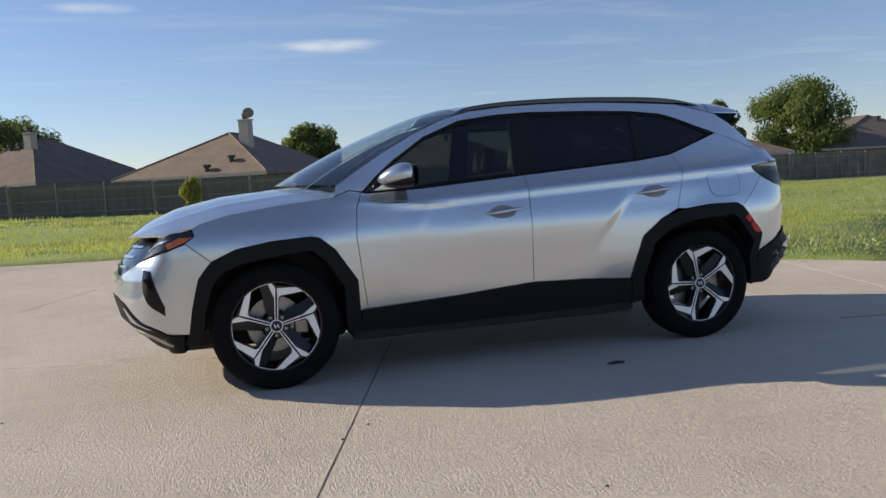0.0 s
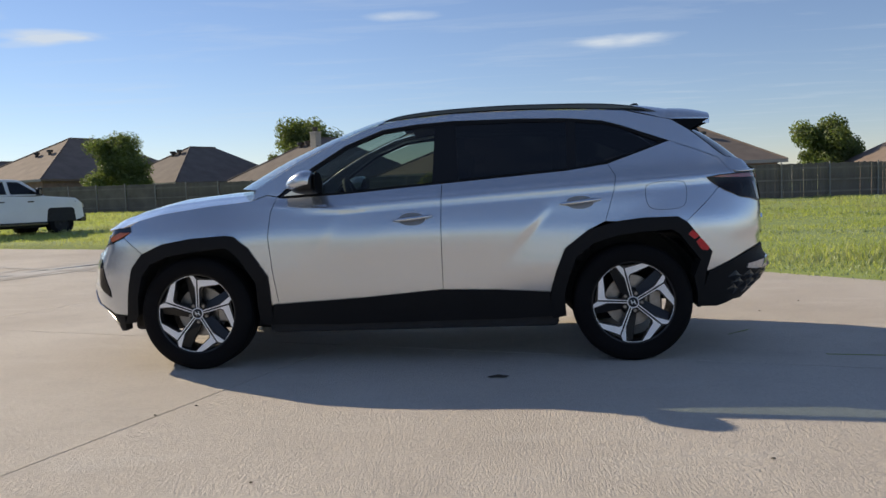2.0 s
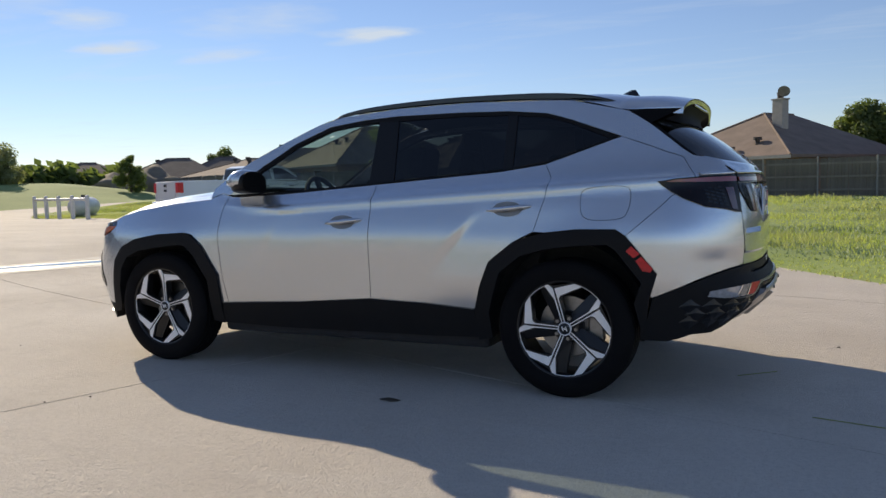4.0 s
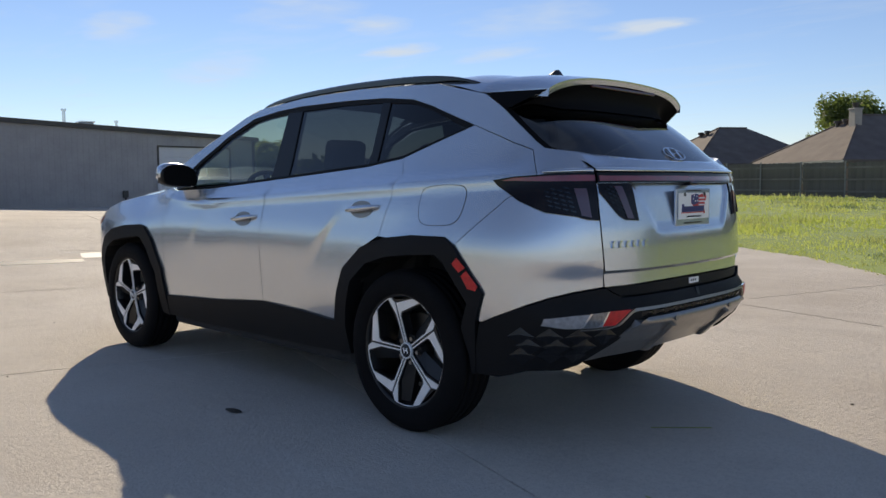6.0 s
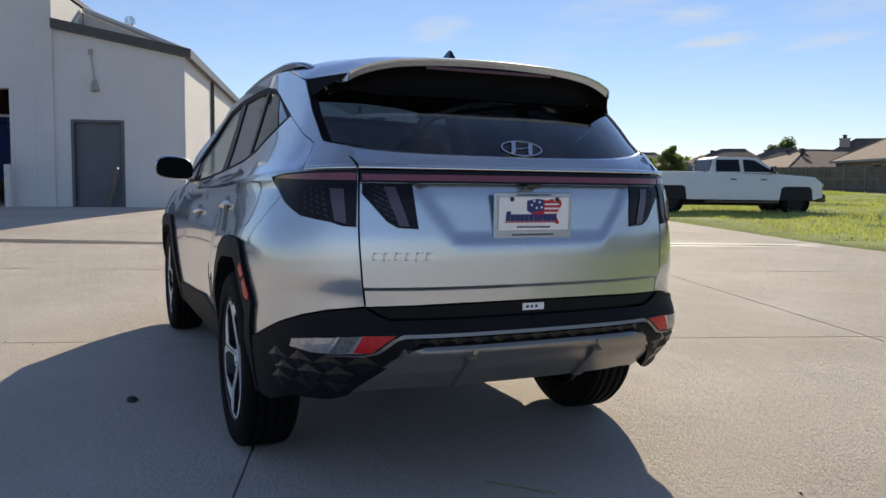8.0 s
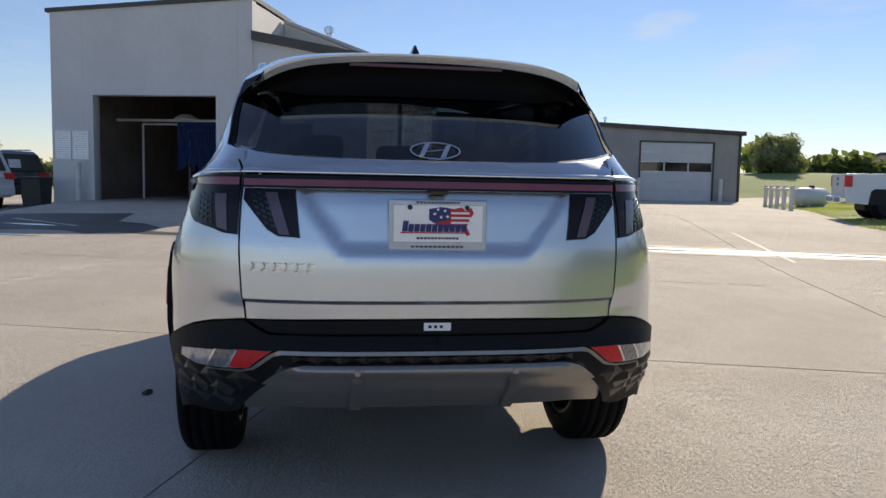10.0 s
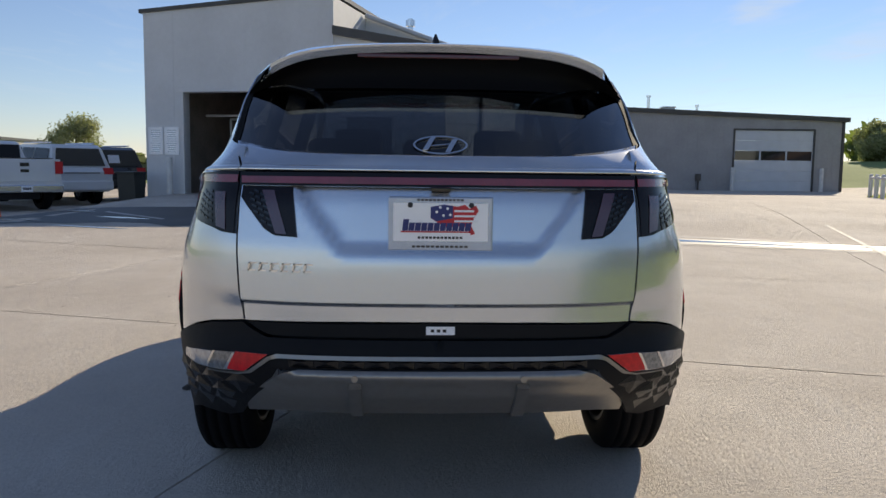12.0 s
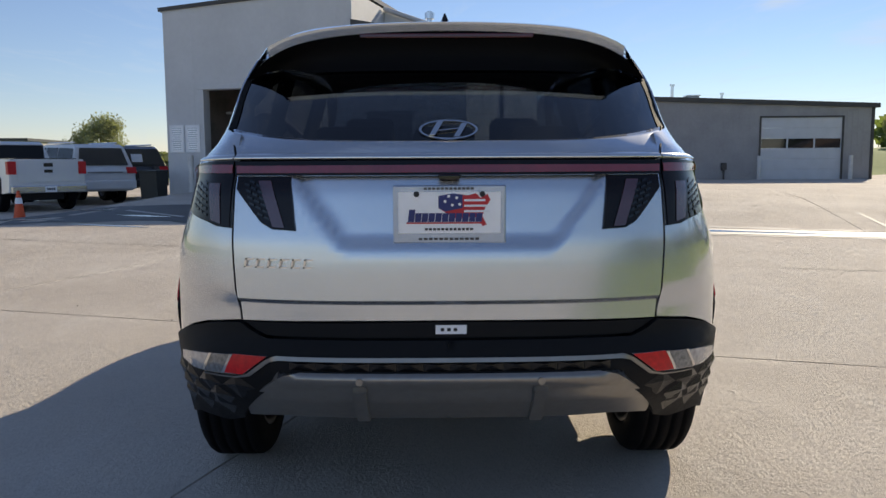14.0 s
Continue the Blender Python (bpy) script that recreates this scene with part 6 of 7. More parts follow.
for k, u in enumerate((4.9,)):
    part("downpipe", block((u, -0.10, -0.3), (u + 0.12, -0.003, H1 - 0.05), 0.01), M_TRIMDARK, WB)
dr = part("door", block((0.10, 1.51, 0.02), (0.16, 2.61, 2.10), 0.006), M_DOORGREY, WB, "slate grey steel service door")
part("door_handle", tube((0.06, 1.62, 1.0), (0.10, 1.62, 1.0), 0.03, n=10), M_CHROME, dr)
for lo, hi in (((-0.02, 1.44, 0), (0.12, 1.51, 2.17)), ((-0.02, 2.61, 0), (0.12, 2.68, 2.17)), ((-0.02, 1.51, 2.10), (0.12, 2.61, 2.17))):
    part("door_frame", block(lo, hi, 0.005), M_DOORGREY, WB)
part("door_step", block((-0.03, 1.51, -0.05), (0.10, 2.61, 0.02), 0.005), M_EAVE, WB)
part("board", block((-0.05, 1.60, 0.0), (-0.02, 1.70, 0.95), 0.004, m=Matrix.Translation((-0.12, 0.23, -0.39)) @ Matrix.Rotation(radians(14), 4, "X")), M_FENCE, WB, "grey board leaning on the door")
bm = bmesh.new()
tube((-0.03, 2.10, 3.10), (-0.03, 2.17, 3.74), 0.014, n=8, bm=bm)
tube((-0.08, 2.08, 2.86), (-0.02, 2.10, 3.10), 0.10, 0.05, n=14, bm=bm)
block((-0.06, 2.13, 3.72), (0.0, 2.23, 3.86), 0.01, bm)
part("wall_lamp", bm, M_EAVE, WB)
part("wall_box", block((-0.04, 3.42, 0.42), (0.0, 3.52, 0.58), 0.005), M_DOORGREY, WB)
# tall wing with the bay opening
B0, B1, BT = 4.04, 7.47, 2.86


def cap_z(v):
    """Underside of the sloping parapet cap."""
    return 5.36 - 0.32 * (v - VS) / (VL - VS)


for v0, v1, z0 in ((VS, B0, -0.6), (B1, VL, -0.6), (B0, B1, BT)):
    bm = bmesh.new()
    prism([(v0, z0), (v1, z0), (v1, cap_z(v1) + 0.02), (v0, cap_z(v0) + 0.02)], -0.06, 0.24, "x", bm)
    part("wall", bm, M_STUCCO, WB)
wall_box("wall", VL - 0.25, VL, -0.6, cap_z(VL) + 0.01, 0.24, 12.0, M_STUCCO, WB)
wall_box("wall", VS, VS + 0.25, 2.6, 5.3, 0.24, 12.0, M_STUCCO, WB)
part("lintel", block((-0.085, B0 - 0.05, BT + 0.005), (-0.0595, B1 + 0.20, BT + 0.13), 0.006), M_STUCCO, WB)
for v in (B0, B1):
    part("jamb", block((-0.075, v - (0.0 if v > B0 else 0.10), -0.5), (0.26, v + (0.10 if v > B0 else 0.0), BT + 0.004), 0.006), M_STUCCO, WB)
for v in (3.45, 5.6, 7.75):
    part("joint_cover", block((-0.066, v, BT + 0.14 if B0 < v < B1 else -0.5), (-0.0595, v + 0.035, cap_z(v) - 0.01)), M_STUCCO, WB)
bm = bmesh.new()
prism([(VS - 0.02, cap_z(VS)), (VL + 0.10, cap_z(VL + 0.1)), (VL + 0.10, cap_z(VL + 0.1) + 0.10), (VS - 0.02, cap_z(VS) + 0.12)], -0.12, 12.1, "x", bm)
part("roof", bm, M_TRIMDARK, WB, "dark parapet cap")
bm = bmesh.new()
prism([(VS - 0.02, 4.62), (VS - 0.02, 5.25), (VS - 2.6, 4.30), (VS - 2.6, 4.20)], 2.6, 11.0, "x", bm)
part("upper_roof", bm, M_ROLLER, WB, "white sheet-metal roof slope")
part("gutter", tube((2.5, VS - 0.05, 5.28), (2.5, VS - 2.7, 4.30), 0.07, n=10), M_STUCCO, WB)
for u, v, h in ((5.7, 2.5, 5.75), (6.0, 0.75, 4.55), (6.4, 0.3, 4.35)):
    fl = part("flue", tube((u, v, 3.8), (u, v, h), 0.09 if h > 5 else 0.06, n=14), M_CHROME, WB, "galvanised flue")
    if h > 5:
        part("flue_cap", tube((u, v, h - 0.25), (u, v, h - 0.05), 0.16, n=14), M_CHROME, fl)
# unseen block added behind the tall wing to shadow the parked vehicles
wall_box("wall", VL, VL + 2.75, -0.8, 5.0, 6.2, 6.45, M_STUCCO, WB)
wall_box("wall", VL + 2.5, VL + 2.75, -0.8, 5.0, 6.45, 22.0, M_STUCCO, WB)
bm = bmesh.new()
prism([(VL - 0.3, 5.06), (VL + 2.85, 5.0), (VL + 2.85, 5.14), (VL - 0.3, 5.2)], 6.1, 22.1, "x", bm)
part("roof", bm, M_TRIMDARK, WB, "dark parapet cap")
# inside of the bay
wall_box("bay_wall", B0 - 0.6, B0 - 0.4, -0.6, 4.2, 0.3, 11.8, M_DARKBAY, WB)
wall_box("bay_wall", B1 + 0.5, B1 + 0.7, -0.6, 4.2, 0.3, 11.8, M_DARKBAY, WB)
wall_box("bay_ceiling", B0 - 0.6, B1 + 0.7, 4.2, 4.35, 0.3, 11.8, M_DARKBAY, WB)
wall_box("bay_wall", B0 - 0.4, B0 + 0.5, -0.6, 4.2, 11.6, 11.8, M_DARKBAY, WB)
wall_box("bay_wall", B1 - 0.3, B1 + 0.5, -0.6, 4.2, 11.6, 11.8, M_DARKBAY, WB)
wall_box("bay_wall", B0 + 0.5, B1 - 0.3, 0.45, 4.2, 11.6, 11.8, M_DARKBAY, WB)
for u in (2.2, 5.4):
    bm = bmesh.new()
    for v in (B0 + 0.25, B1 - 0.25):
        tube((u, v, 0), (u, v, 2.25), 0.035, n=8, bm=bm)
    tube((u, B0 + 0.25, 2.25), (u, B1 - 0.25, 2.25), 0.035, n=8, bm=bm)
    part("wash_frame", bm, M_BOLLARD, WB, "white pipe wash frame")
# curtain of blue wash cloths hung from a rail, with a pale motor cover
rw = random.Random(77)
wc = thing("wash_curtain", "dark blue cloth strips hanging in the wash bay", "car wash")
wc.matrix_basis = pose(16.05, -0.78, 0.30, 0, 0, -15.0)
part("rail", tube((1.9, B0 - 0.3, 2.34), (1.9, B1 + 0.4, 2.34), 0.04, n=10), M_BOLLARD, wc)
part("motor_cover", lathe([(0.001, 0.16), (0.14, 0.14), (0.34, 0.02), (0.34, -0.03), (0.001, -0.03)], 20, "y"), M_BOLLARD, wc).matrix_basis = pose(1.9, 5.75, 2.38, 90, 0, 0)
for k in range(30):
    v0 = B0 + 0.72 + 0.042 * k
    end = 0.95 - 0.6 * max(0.0, (5.2 - v0) / 0.4) + rw.uniform(-0.15, 0.15)
    bm = bmesh.new()
    rows = []
    for j in range(7):
        z = 2.32 + (end - 2.32) * j / 6
        du, dv = 0.05 * math.sin(j * 1.1 + k) * j / 6, rw.uniform(-0.008, 0.008)
        rows.append([bm.verts.new((1.9 + du + a, v0 + dv + q, z)) for a, q in ((-0.006, 0), (-0.006, 0.036), (0.006, 0.036), (0.006, 0))])
    for p, q in zip(rows, rows[1:]):
        for m in range(4):
            bm.faces.new((p[m], p[(m + 1) % 4], q[(m + 1) % 4], q[m]))
    bm.faces.new(rows[-1])
    bmesh.ops.recalc_face_normals(bm, faces=bm.faces[:])
    part("cloth_strip", bm, M_BLUEBRUSH, wc)
for v in (B0 - 0.02, B1 + 0.30):
    part("bollard", tube((-0.35, v, -0.3), (-0.35, v, 1.05), 0.085, n=16), M_BOLLARD, WB, "white-painted bollard")
for k in range(2):
    v0 = B1 + 0.14 + 0.50 * k
    sg = part("sign_board", block((-0.09, v0, 1.13), (-0.068, v0 + 0.46, 1.90), 0.004), M_WHITE, WB, "white notice board")
    bm = bmesh.new()
    for r in range(11):
        w = 0.34 * (0.6 + 0.4 * rl.random())
        block((-0.0925, v0 + 0.23 - w / 2, 1.20 + 0.06 * r), (-0.0895, v0 + 0.23 + w / 2, 1.218 + 0.06 * r), 0, bm)
    part("print_line", bm, M_PLATEFRAME, sg)
bm = bmesh.new()
block((-0.03, -0.01, -0.6), (0.02, 0.03, H1), 0, bm)
part("corner_trim", bm, M_STUCCO, WB)

# ---- grey metal shed ----
SH = thing("metal_shed", "grey ribbed metal workshop with a white roller door", "building", at=(40.4, -24.85, 0.03), turn=-4.0)
SW, SZ0, SZ1 = 18.4, 4.07, 4.76


def shed_top(v):
    return SZ0 + (SZ1 - SZ0) * v / SW


DV0, DV1, DZ = 1.75, 6.25, 3.50
step = 0.30
v = 0.0
while v < SW - 1e-6:
    for w0, w1, d in ((0.0, 0.22, 0.0), (0.22, 0.30, -0.014)):
        a, b = v + w0, min(SW, v + w1)
        lo = DZ if DV0 - 0.05 < (a + b) / 2 < DV1 + 0.05 else -0.5
        bm = bmesh.new()
        prism([(a, lo), (b, lo), (b, shed_top(b)), (a, shed_top(a))], d, 0.06, "x", bm)
        part("rib" if d else "sheet", bm, M_SHED, SH)
    v += step
part("wall", block((0.06, 0.0, -0.5), (14.0, 0.1, SZ0)), M_SHED, SH)
part("wall", block((0.06, SW - 0.1, -0.5), (14.0, SW, SZ1)), M_SHED, SH)
bm = bmesh.new()
prism([(-0.2, shed_top(-0.2) - 0.05), (SW + 0.2, shed_top(SW) - 0.05), (SW + 0.2, shed_top(SW) + 0.2), (-0.2, shed_top(-0.2) + 0.2)], -0.22, 14.2, "x", bm)
part("roof", bm, M_TRIMDARK, SH, "dark metal eave")
for v in (0.0, SW - 0.14):
    part("corner_trim", block((-0.05, v, -0.5), (0.0, v + 0.16, SZ0 + 0.1)), M_TRIMDARK, SH)
rd = thing("roller_door", "white sectional roller door with a window row", "door")
rd.parent = SH
for k in range(6):
    z0, z1 = DZ / 6 * k, DZ / 6 * (k + 1) - 0.006
    if k == 3:
        for j in range(3):
            w = (DV1 - DV0) / 3
            a = DV0 + w * j
            part("pane", block((0.035, a + 0.05, z0 + 0.03), (0.045, a + w - 0.04, z1 - 0.02)), M_DARKGLASS, rd, "dark door window")
            part("door_panel", block((0.02, a, z0), (0.05, a + 0.05, z1)), M_ROLLER, rd)
            part("door_panel", block((0.02, a + w - 0.04, z0), (0.05, a + w, z1)), M_ROLLER, rd)
        part("door_panel", block((0.02, DV0, z0), (0.05, DV1, z0 + 0.03)), M_ROLLER, rd)
        part("door_panel", block((0.02, DV0, z1 - 0.02), (0.05, DV1, z1)), M_ROLLER, rd)
    else:
        part("door_panel", block((0.02, DV0, z0), (0.05, DV1, z1), 0.006), M_ROLLER, rd)
for v in (DV0 - 0.09, DV1):
    part("door_frame", block((-0.06, v, -0.3), (0.06, v + 0.09, DZ + 0.09)), M_TRIMDARK, SH)
part("door_frame", block((-0.06, DV0, DZ), (0.06, DV1, DZ + 0.09)), M_TRIMDARK, SH)
for v in (DV0 - 0.35, DV1 + 0.20):
    part("bollard", tube((-0.5, v, -0.3), (-0.5, v, 1.35), 0.11, n=14), M_BOLLARD, SH, "white-painted bollard")
for v, h, r in ((10.9, 5.50, 0.09), (8.0, 4.98, 0.07)):
    vent = part("roof_vent", tube((1.8, v, 4.3), (1.8, v, h), r, n=14), M_CHROME, SH, "galvanised roof vent")
    part("vent_cap", tube((1.8, v, h - 0.02), (1.8, v, h + 0.09), r * 1.6, n=14), M_CHROME, vent)
fan = part("roof_fan", block((1.4, 9.4, 4.3), (2.2, 10.1, 4.86), 0.04), M_BOLLARD, SH, "low pale roof fan box")
part("fan_cap", block((1.35, 9.34, 4.86), (2.25, 10.16, 4.93), 0.02), M_CHROME, fan)
bm = bmesh.new()
tube((-0.12, 8.3, -0.2), (-0.12, 8.3, 0.9), 0.05, n=8, bm=bm)
block((-0.2, 8.15, 0.55), (-0.04, 8.45, 0.95), 0.02, bm)
part("standpipe", bm, M_TRIMDARK, SH)


# ---- timber fence along the field ----
FLINE = [(-70, -43), (-30, -37.4), (-5, -35.0), (14, -40.2), (30, -45.3), (62, -56)]


def fence_run():
    f = thing("timber_fence", "weathered grey cedar picket fence with metal posts", "fence")
    segs = []
    for a, b in zip(FLINE, FLINE[1:]):
        n = max(1, round(math.hypot(b[0] - a[0], b[1] - a[1]) / 2.44))
        for k in range(n):
            segs.append(((a[0] + (b[0] - a[0]) * k / n, a[1] + (b[1] - a[1]) * k / n), (a[0] + (b[0] - a[0]) * (k + 1) / n, a[1] + (b[1] - a[1]) * (k + 1) / n)))
    rnd = random.Random(5)
    bm = bmesh.new()
    prism([(0, 0.04), (0.138, 0.04), (0.138, 1.775), (0.118, 1.80), (0.02, 1.80), (0, 1.775)], -0.05, -0.032, "y", bm)
    picket = bpy.data.meshes.new("picket")
    bm.to_mesh(picket)
    bm.free()
    picket.materials.append(M_FENCE)
    verts, faces, count = [], [], 0
    for a, b in segs:
        d = Vector((b[0] - a[0], b[1] - a[1]))
        L = d.length
        d.normalize()
        z0 = (terrain(*a) + terrain(*b)) / 2
        turn = math.atan2(d.y, d.x)
        m = Matrix.Translation((a[0], a[1], z0)) @ Matrix.Rotation(turn, 4, "Z")
        x = 0.01
        while x < L - 0.1:
            dy, dz = rnd.uniform(-0.004, 0.004), rnd.uniform(-0.025, 0.025)
            pm = m @ Matrix.Translation((x, dy, dz))
            if -23 < a[0] < 19 and count < 300:
                count += 1
                ob = new("picket", picket)
                ob.parent = f
                ob.matrix_basis = pm
            else:
                i = len(verts)
                verts += [pm @ v.co for v in picket.vertices]
                faces += [[i + k for k in q.vertices] for q in picket.polygons]
            x += 0.146 + (0.01 if rnd.random() < 0.1 else 0)
        for z in (0.35, 0.95, 1.55):
            bm = block((0, -0.03, z - 0.045), (L, 0.01, z + 0.045))
            bmesh.ops.transform(bm, matrix=m, verts=bm.verts[:])
            part("rail", bm, M_FENCERAIL, f)
        bm = tube((0.0, 0.045, -0.2), (0.0, 0.045, 1.86), 0.04, n=8)
        bmesh.ops.transform(bm, matrix=m, verts=bm.verts[:])
        part("post", bm, M_FENCEPOST, f)
    me = bpy.data.meshes.new("picket_run")
    me.from_pydata(verts, [], faces)
    me.materials.append(M_FENCE)
    ob = tagged(new("picket_run", me), kind="stuff")
    ob.parent = f


fence_run()


# ---- houses behind the fence ----
def make_house(x, y, width, depth, ridge, turn, peak, mat, chim=None, vents=(), eave=2.0, label="", zbase=0.3, dish=False, dome=False, spin=0.0):
    """A single-storey brick house: hip roof with its ridge running back from the fence, or, with spin, turned so that a corner shows."""
    if spin:
        top = Vector((x + peak, y + 0.5 - ridge[0]))
        back, fwd = Matrix.Rotation(radians(-spin), 2), Matrix.Rotation(radians(spin), 2)
        inner_ = lambda p: back @ (Vector((x + p[0], y + p[1])) - top) + Vector((0, -4.2))
        if chim:
            chim = (*inner_(chim[:2]), *chim[2:])
        x, y = top - fwd @ Vector((0, -4.2))
        width, depth, ridge, turn, peak = 10.6, 10.0, (4.7, 4.7 + ridge[1] - ridge[0], ridge[2]), spin, 0.0
    h = thing("house", label, "house", "houses behind the fence", (x, y, zbase), turn)
    w, e = width / 2, eave
    for lo, hi in (((-w + 0.4, -0.15, -0.4), (w - 0.4, 0.15, e)), ((-w + 0.4, -depth, -0.4), (w - 0.4, -depth + 0.3, e)), ((-w + 0.4, -depth + 0.3, -0.4), (-w + 0.7, -0.15, e)), ((w - 0.7, -depth + 0.3, -0.4), (w - 0.4, -0.15, e))):
        part("wall", block(lo, hi), M_BRICK, h)
    f0 = 0.5
    corners = [(-w, f0), (w, f0), (w, -depth - 0.5), (-w, -depth - 0.5)]
    a, b = (peak, f0 - ridge[0]), (peak, f0 - ridge[1])
    bm = bmesh.new()
    lo = [bm.verts.new((cx, cy, e)) for cx, cy in corners]
    lip = [bm.verts.new((cx, cy, e + 0.16)) for cx, cy in corners]
    ra, rb = bm.verts.new((a[0], a[1], ridge[2])), bm.verts.new((b[0], b[1], ridge[2]))
    bm.faces.new(lo[::-1])
    for k in range(4):
        bm.faces.new((lo[k], lo[(k + 1) % 4], lip[(k + 1) % 4], lip[k]))
    bm.faces.new((lip[0], lip[1], ra))
    bm.faces.new((lip[1], lip[2], rb, ra))
    bm.faces.new((lip[2], lip[3], rb))
    bm.faces.new((lip[3], lip[0], ra, rb))
    bmesh.ops.recalc_face_normals(bm, faces=bm.faces[:])
    rf = part("roof", bm, mat, h, "brown shingled hip roof")
    bm = bmesh.new()
    for (p, q) in (((-w, f0), a), ((w, f0), a)):
        tube((p[0], p[1], e + 0.17), (q[0], q[1], ridge[2] + 0.02), 0.06, n=6, bm=bm)
    tube((a[0], a[1], ridge[2] + 0.02), (b[0], b[1], ridge[2] + 0.02), 0.06, n=6, bm=bm)
    part("ridge_tiles", bm, mat, rf)
    part("fascia", block((-w - 0.03, f0, e - 0.02), (w + 0.03, f0 + 0.03, e + 0.15)), M_EAVE, h)
    win = part("window", block((-w * 0.45, 0.151, 0.9), (-w * 0.45 + 1.5, 0.17, 2.1)), M_DARKGLASS, h, "dark house window")
    part("window_frame", block((-w * 0.45 - 0.08, 0.151, 0.82), (-w * 0.45 + 1.58, 0.162, 2.18)), M_EAVE, win)
    if chim:
        cx, cy, top, cw = chim
        c = part("chimney", block((cx - cw / 2, cy - cw * 0.4, 2.0), (cx + cw / 2, cy + cw * 0.4, top), 0.02), M_SIDING, h, "pale sided chimney")
        part("chimney_cap", block((cx - cw / 2 - 0.05, cy - cw * 0.4 - 0.05, top), (cx + cw / 2 + 0.05, cy + cw * 0.4 + 0.05, top + 0.08), 0.01), M_EAVE, c)
        part("chimney_pot", tube((cx, cy, top + 0.08), (cx, cy, top + 0.42), 0.16, 0.2, n=12), M_VENTMETAL, c)
        if dish:
            bm = bmesh.new()
            bmesh.ops.create_cone(bm, cap_ends=True, segments=20, radius1=0.33, radius2=0.22, depth=0.07, matrix=pose(cx - 0.45, cy + 0.3, top + 0.45, 60, 0, 30))
            tube((cx - 0.3, cy + 0.2, top - 0.1), (cx - 0.42, cy + 0.28, top + 0.42), 0.03, n=8, bm=bm)
            part("satellite_dish", bm, M_FENCEPOST, c, "grey satellite dish")
    for vx, vy in vents:
        # height of the front slope there
        t = (f0 - vy) / ridge[0]
        z = e + 0.16 + (ridge[2] - e - 0.16) * min(1, t)
        if dome:
            bm = bmesh.new()
            bmesh.ops.create_uvsphere(bm, u_segments=20, v_segments=10, radius=1.0, matrix=pose(vx, vy, z + 0.06, -24, 0, 0) @ Matrix.Diagonal((0.48, 0.42, 0.22, 1)))
            part("skylight", bm, M_CLEARLENS, rf, "clear domed skylight", smooth=True)
            continue
        v = part("roof_vent", tube((vx, vy, z - 0.1), (vx, vy, z + 0.22), 0.13, n=10), M_VENTMETAL, rf)
        part("vent_cap", tube((vx, vy, z + 0.2), (vx, vy, z + 0.36), 0.24, n=12), M_VENTMETAL, v)
    return h


make_house(0.3, -40.1, 14.0, 12, (6.8, 9.5, 4.80), 0, 0.0, M_SHINGLE, chim=(-0.95, -4.6, 5.4, 0.68), vents=((-1.18, 0.10), (-2.27, -0.78)), label="brown-roofed brick house with a chimney and dish", zbase=0.2, dish=True, spin=-35)
make_house(13.2, -44.5, 12.5, 12, (8.0, 9.8, 5.16), 0, -0.6, M_SHINGLE2, chim=(-0.75, -6.1, 5.42, 0.62), vents=((0.0, -3.25), (0.72, -3.15)), label="grey-brown hip-roofed house with a stub chimney", zbase=0.3, spin=-38)
make_house(24.2, -48.5, 13.0, 12, (7.6, 9.9, 5.03), 0, -0.5, M_SHINGLE2, vents=((0.0, -3.25), (0.72, -3.1)), label="grey-brown hip-roofed house without a chimney", zbase=0.4, spin=-36)
make_house(37.65, -53.0, 12.4, 14, (6.2, 9.0, 6.1), -30, 0.0, M_SHINGLE, eave=2.37, vents=((0.4, -3.0), (-1.2, -3.2)), label="large brown-roofed house with a high wide roof", zbase=0.63)
make_house(49.7, -54.2, 12.0, 12, (5.0, 9.0, 3.85), -18, 0.0, M_SHINGLE, eave=1.9, vents=((1.4, -3.6), (-0.6, -3.8), (-2.0, -3.0)), label="low tan-roofed house with a row of roof vents", zbase=0.5)
make_house(48.3, -60.8, 12.0, 12, (4.7, 9.0, 4.95), 0, 0.0, M_SHINGLE2, chim=(0.1, -2.8, 4.9, 1.1), vents=(), label="dark-roofed house with a broad pale chimney", zbase=0.6, spin=-49)
make_house(60.7, -63.7, 12.0, 12, (4.7, 6.7, 4.5), 0, 0.0, M_SHINGLE2, vents=((0.3, -3.2),), label="distant dark-roofed house with a tree behind it", zbase=0.65, spin=-49)
make_house(64.6, -59.7, 12.0, 12, (4.7, 7.2, 4.4), 0, 0.0, M_SHINGLE2, vents=((0.0, -3.2), (0.7, -3.1)), label="distant hip-roofed house with two vents", zbase=0.65, spin=-49)
make_house(74.2, -56.0, 13.0, 12, (4.7, 6.4, 4.2), 0, 0.0, M_SHINGLE, vents=((0.4, -3.2),), label="distant brown-roofed house at the end of the fence", zbase=0.6, spin=-30)
make_house(-11.2, -39.2, 10.2, 12, (7.4, 9.2, 4.95), 0, -1.2, M_SHINGLE2, vents=((1.4, -3.4), (-1.6, -3.6)), label="plain grey-brown roofed house behind the fence", zbase=0.1)
make_house(-30.2, -39.8, 12.0, 12, (7.4, 9.2, 5.05), 0, 0.2, M_SHINGLE, eave=1.75, dome=True, chim=(-0.2, -4.6, 5.55, 0.75), vents=((1.6, -2.9), (-1.2, -2.8)), label="brown-roofed brick house with a pale chimney", zbase=0.05)
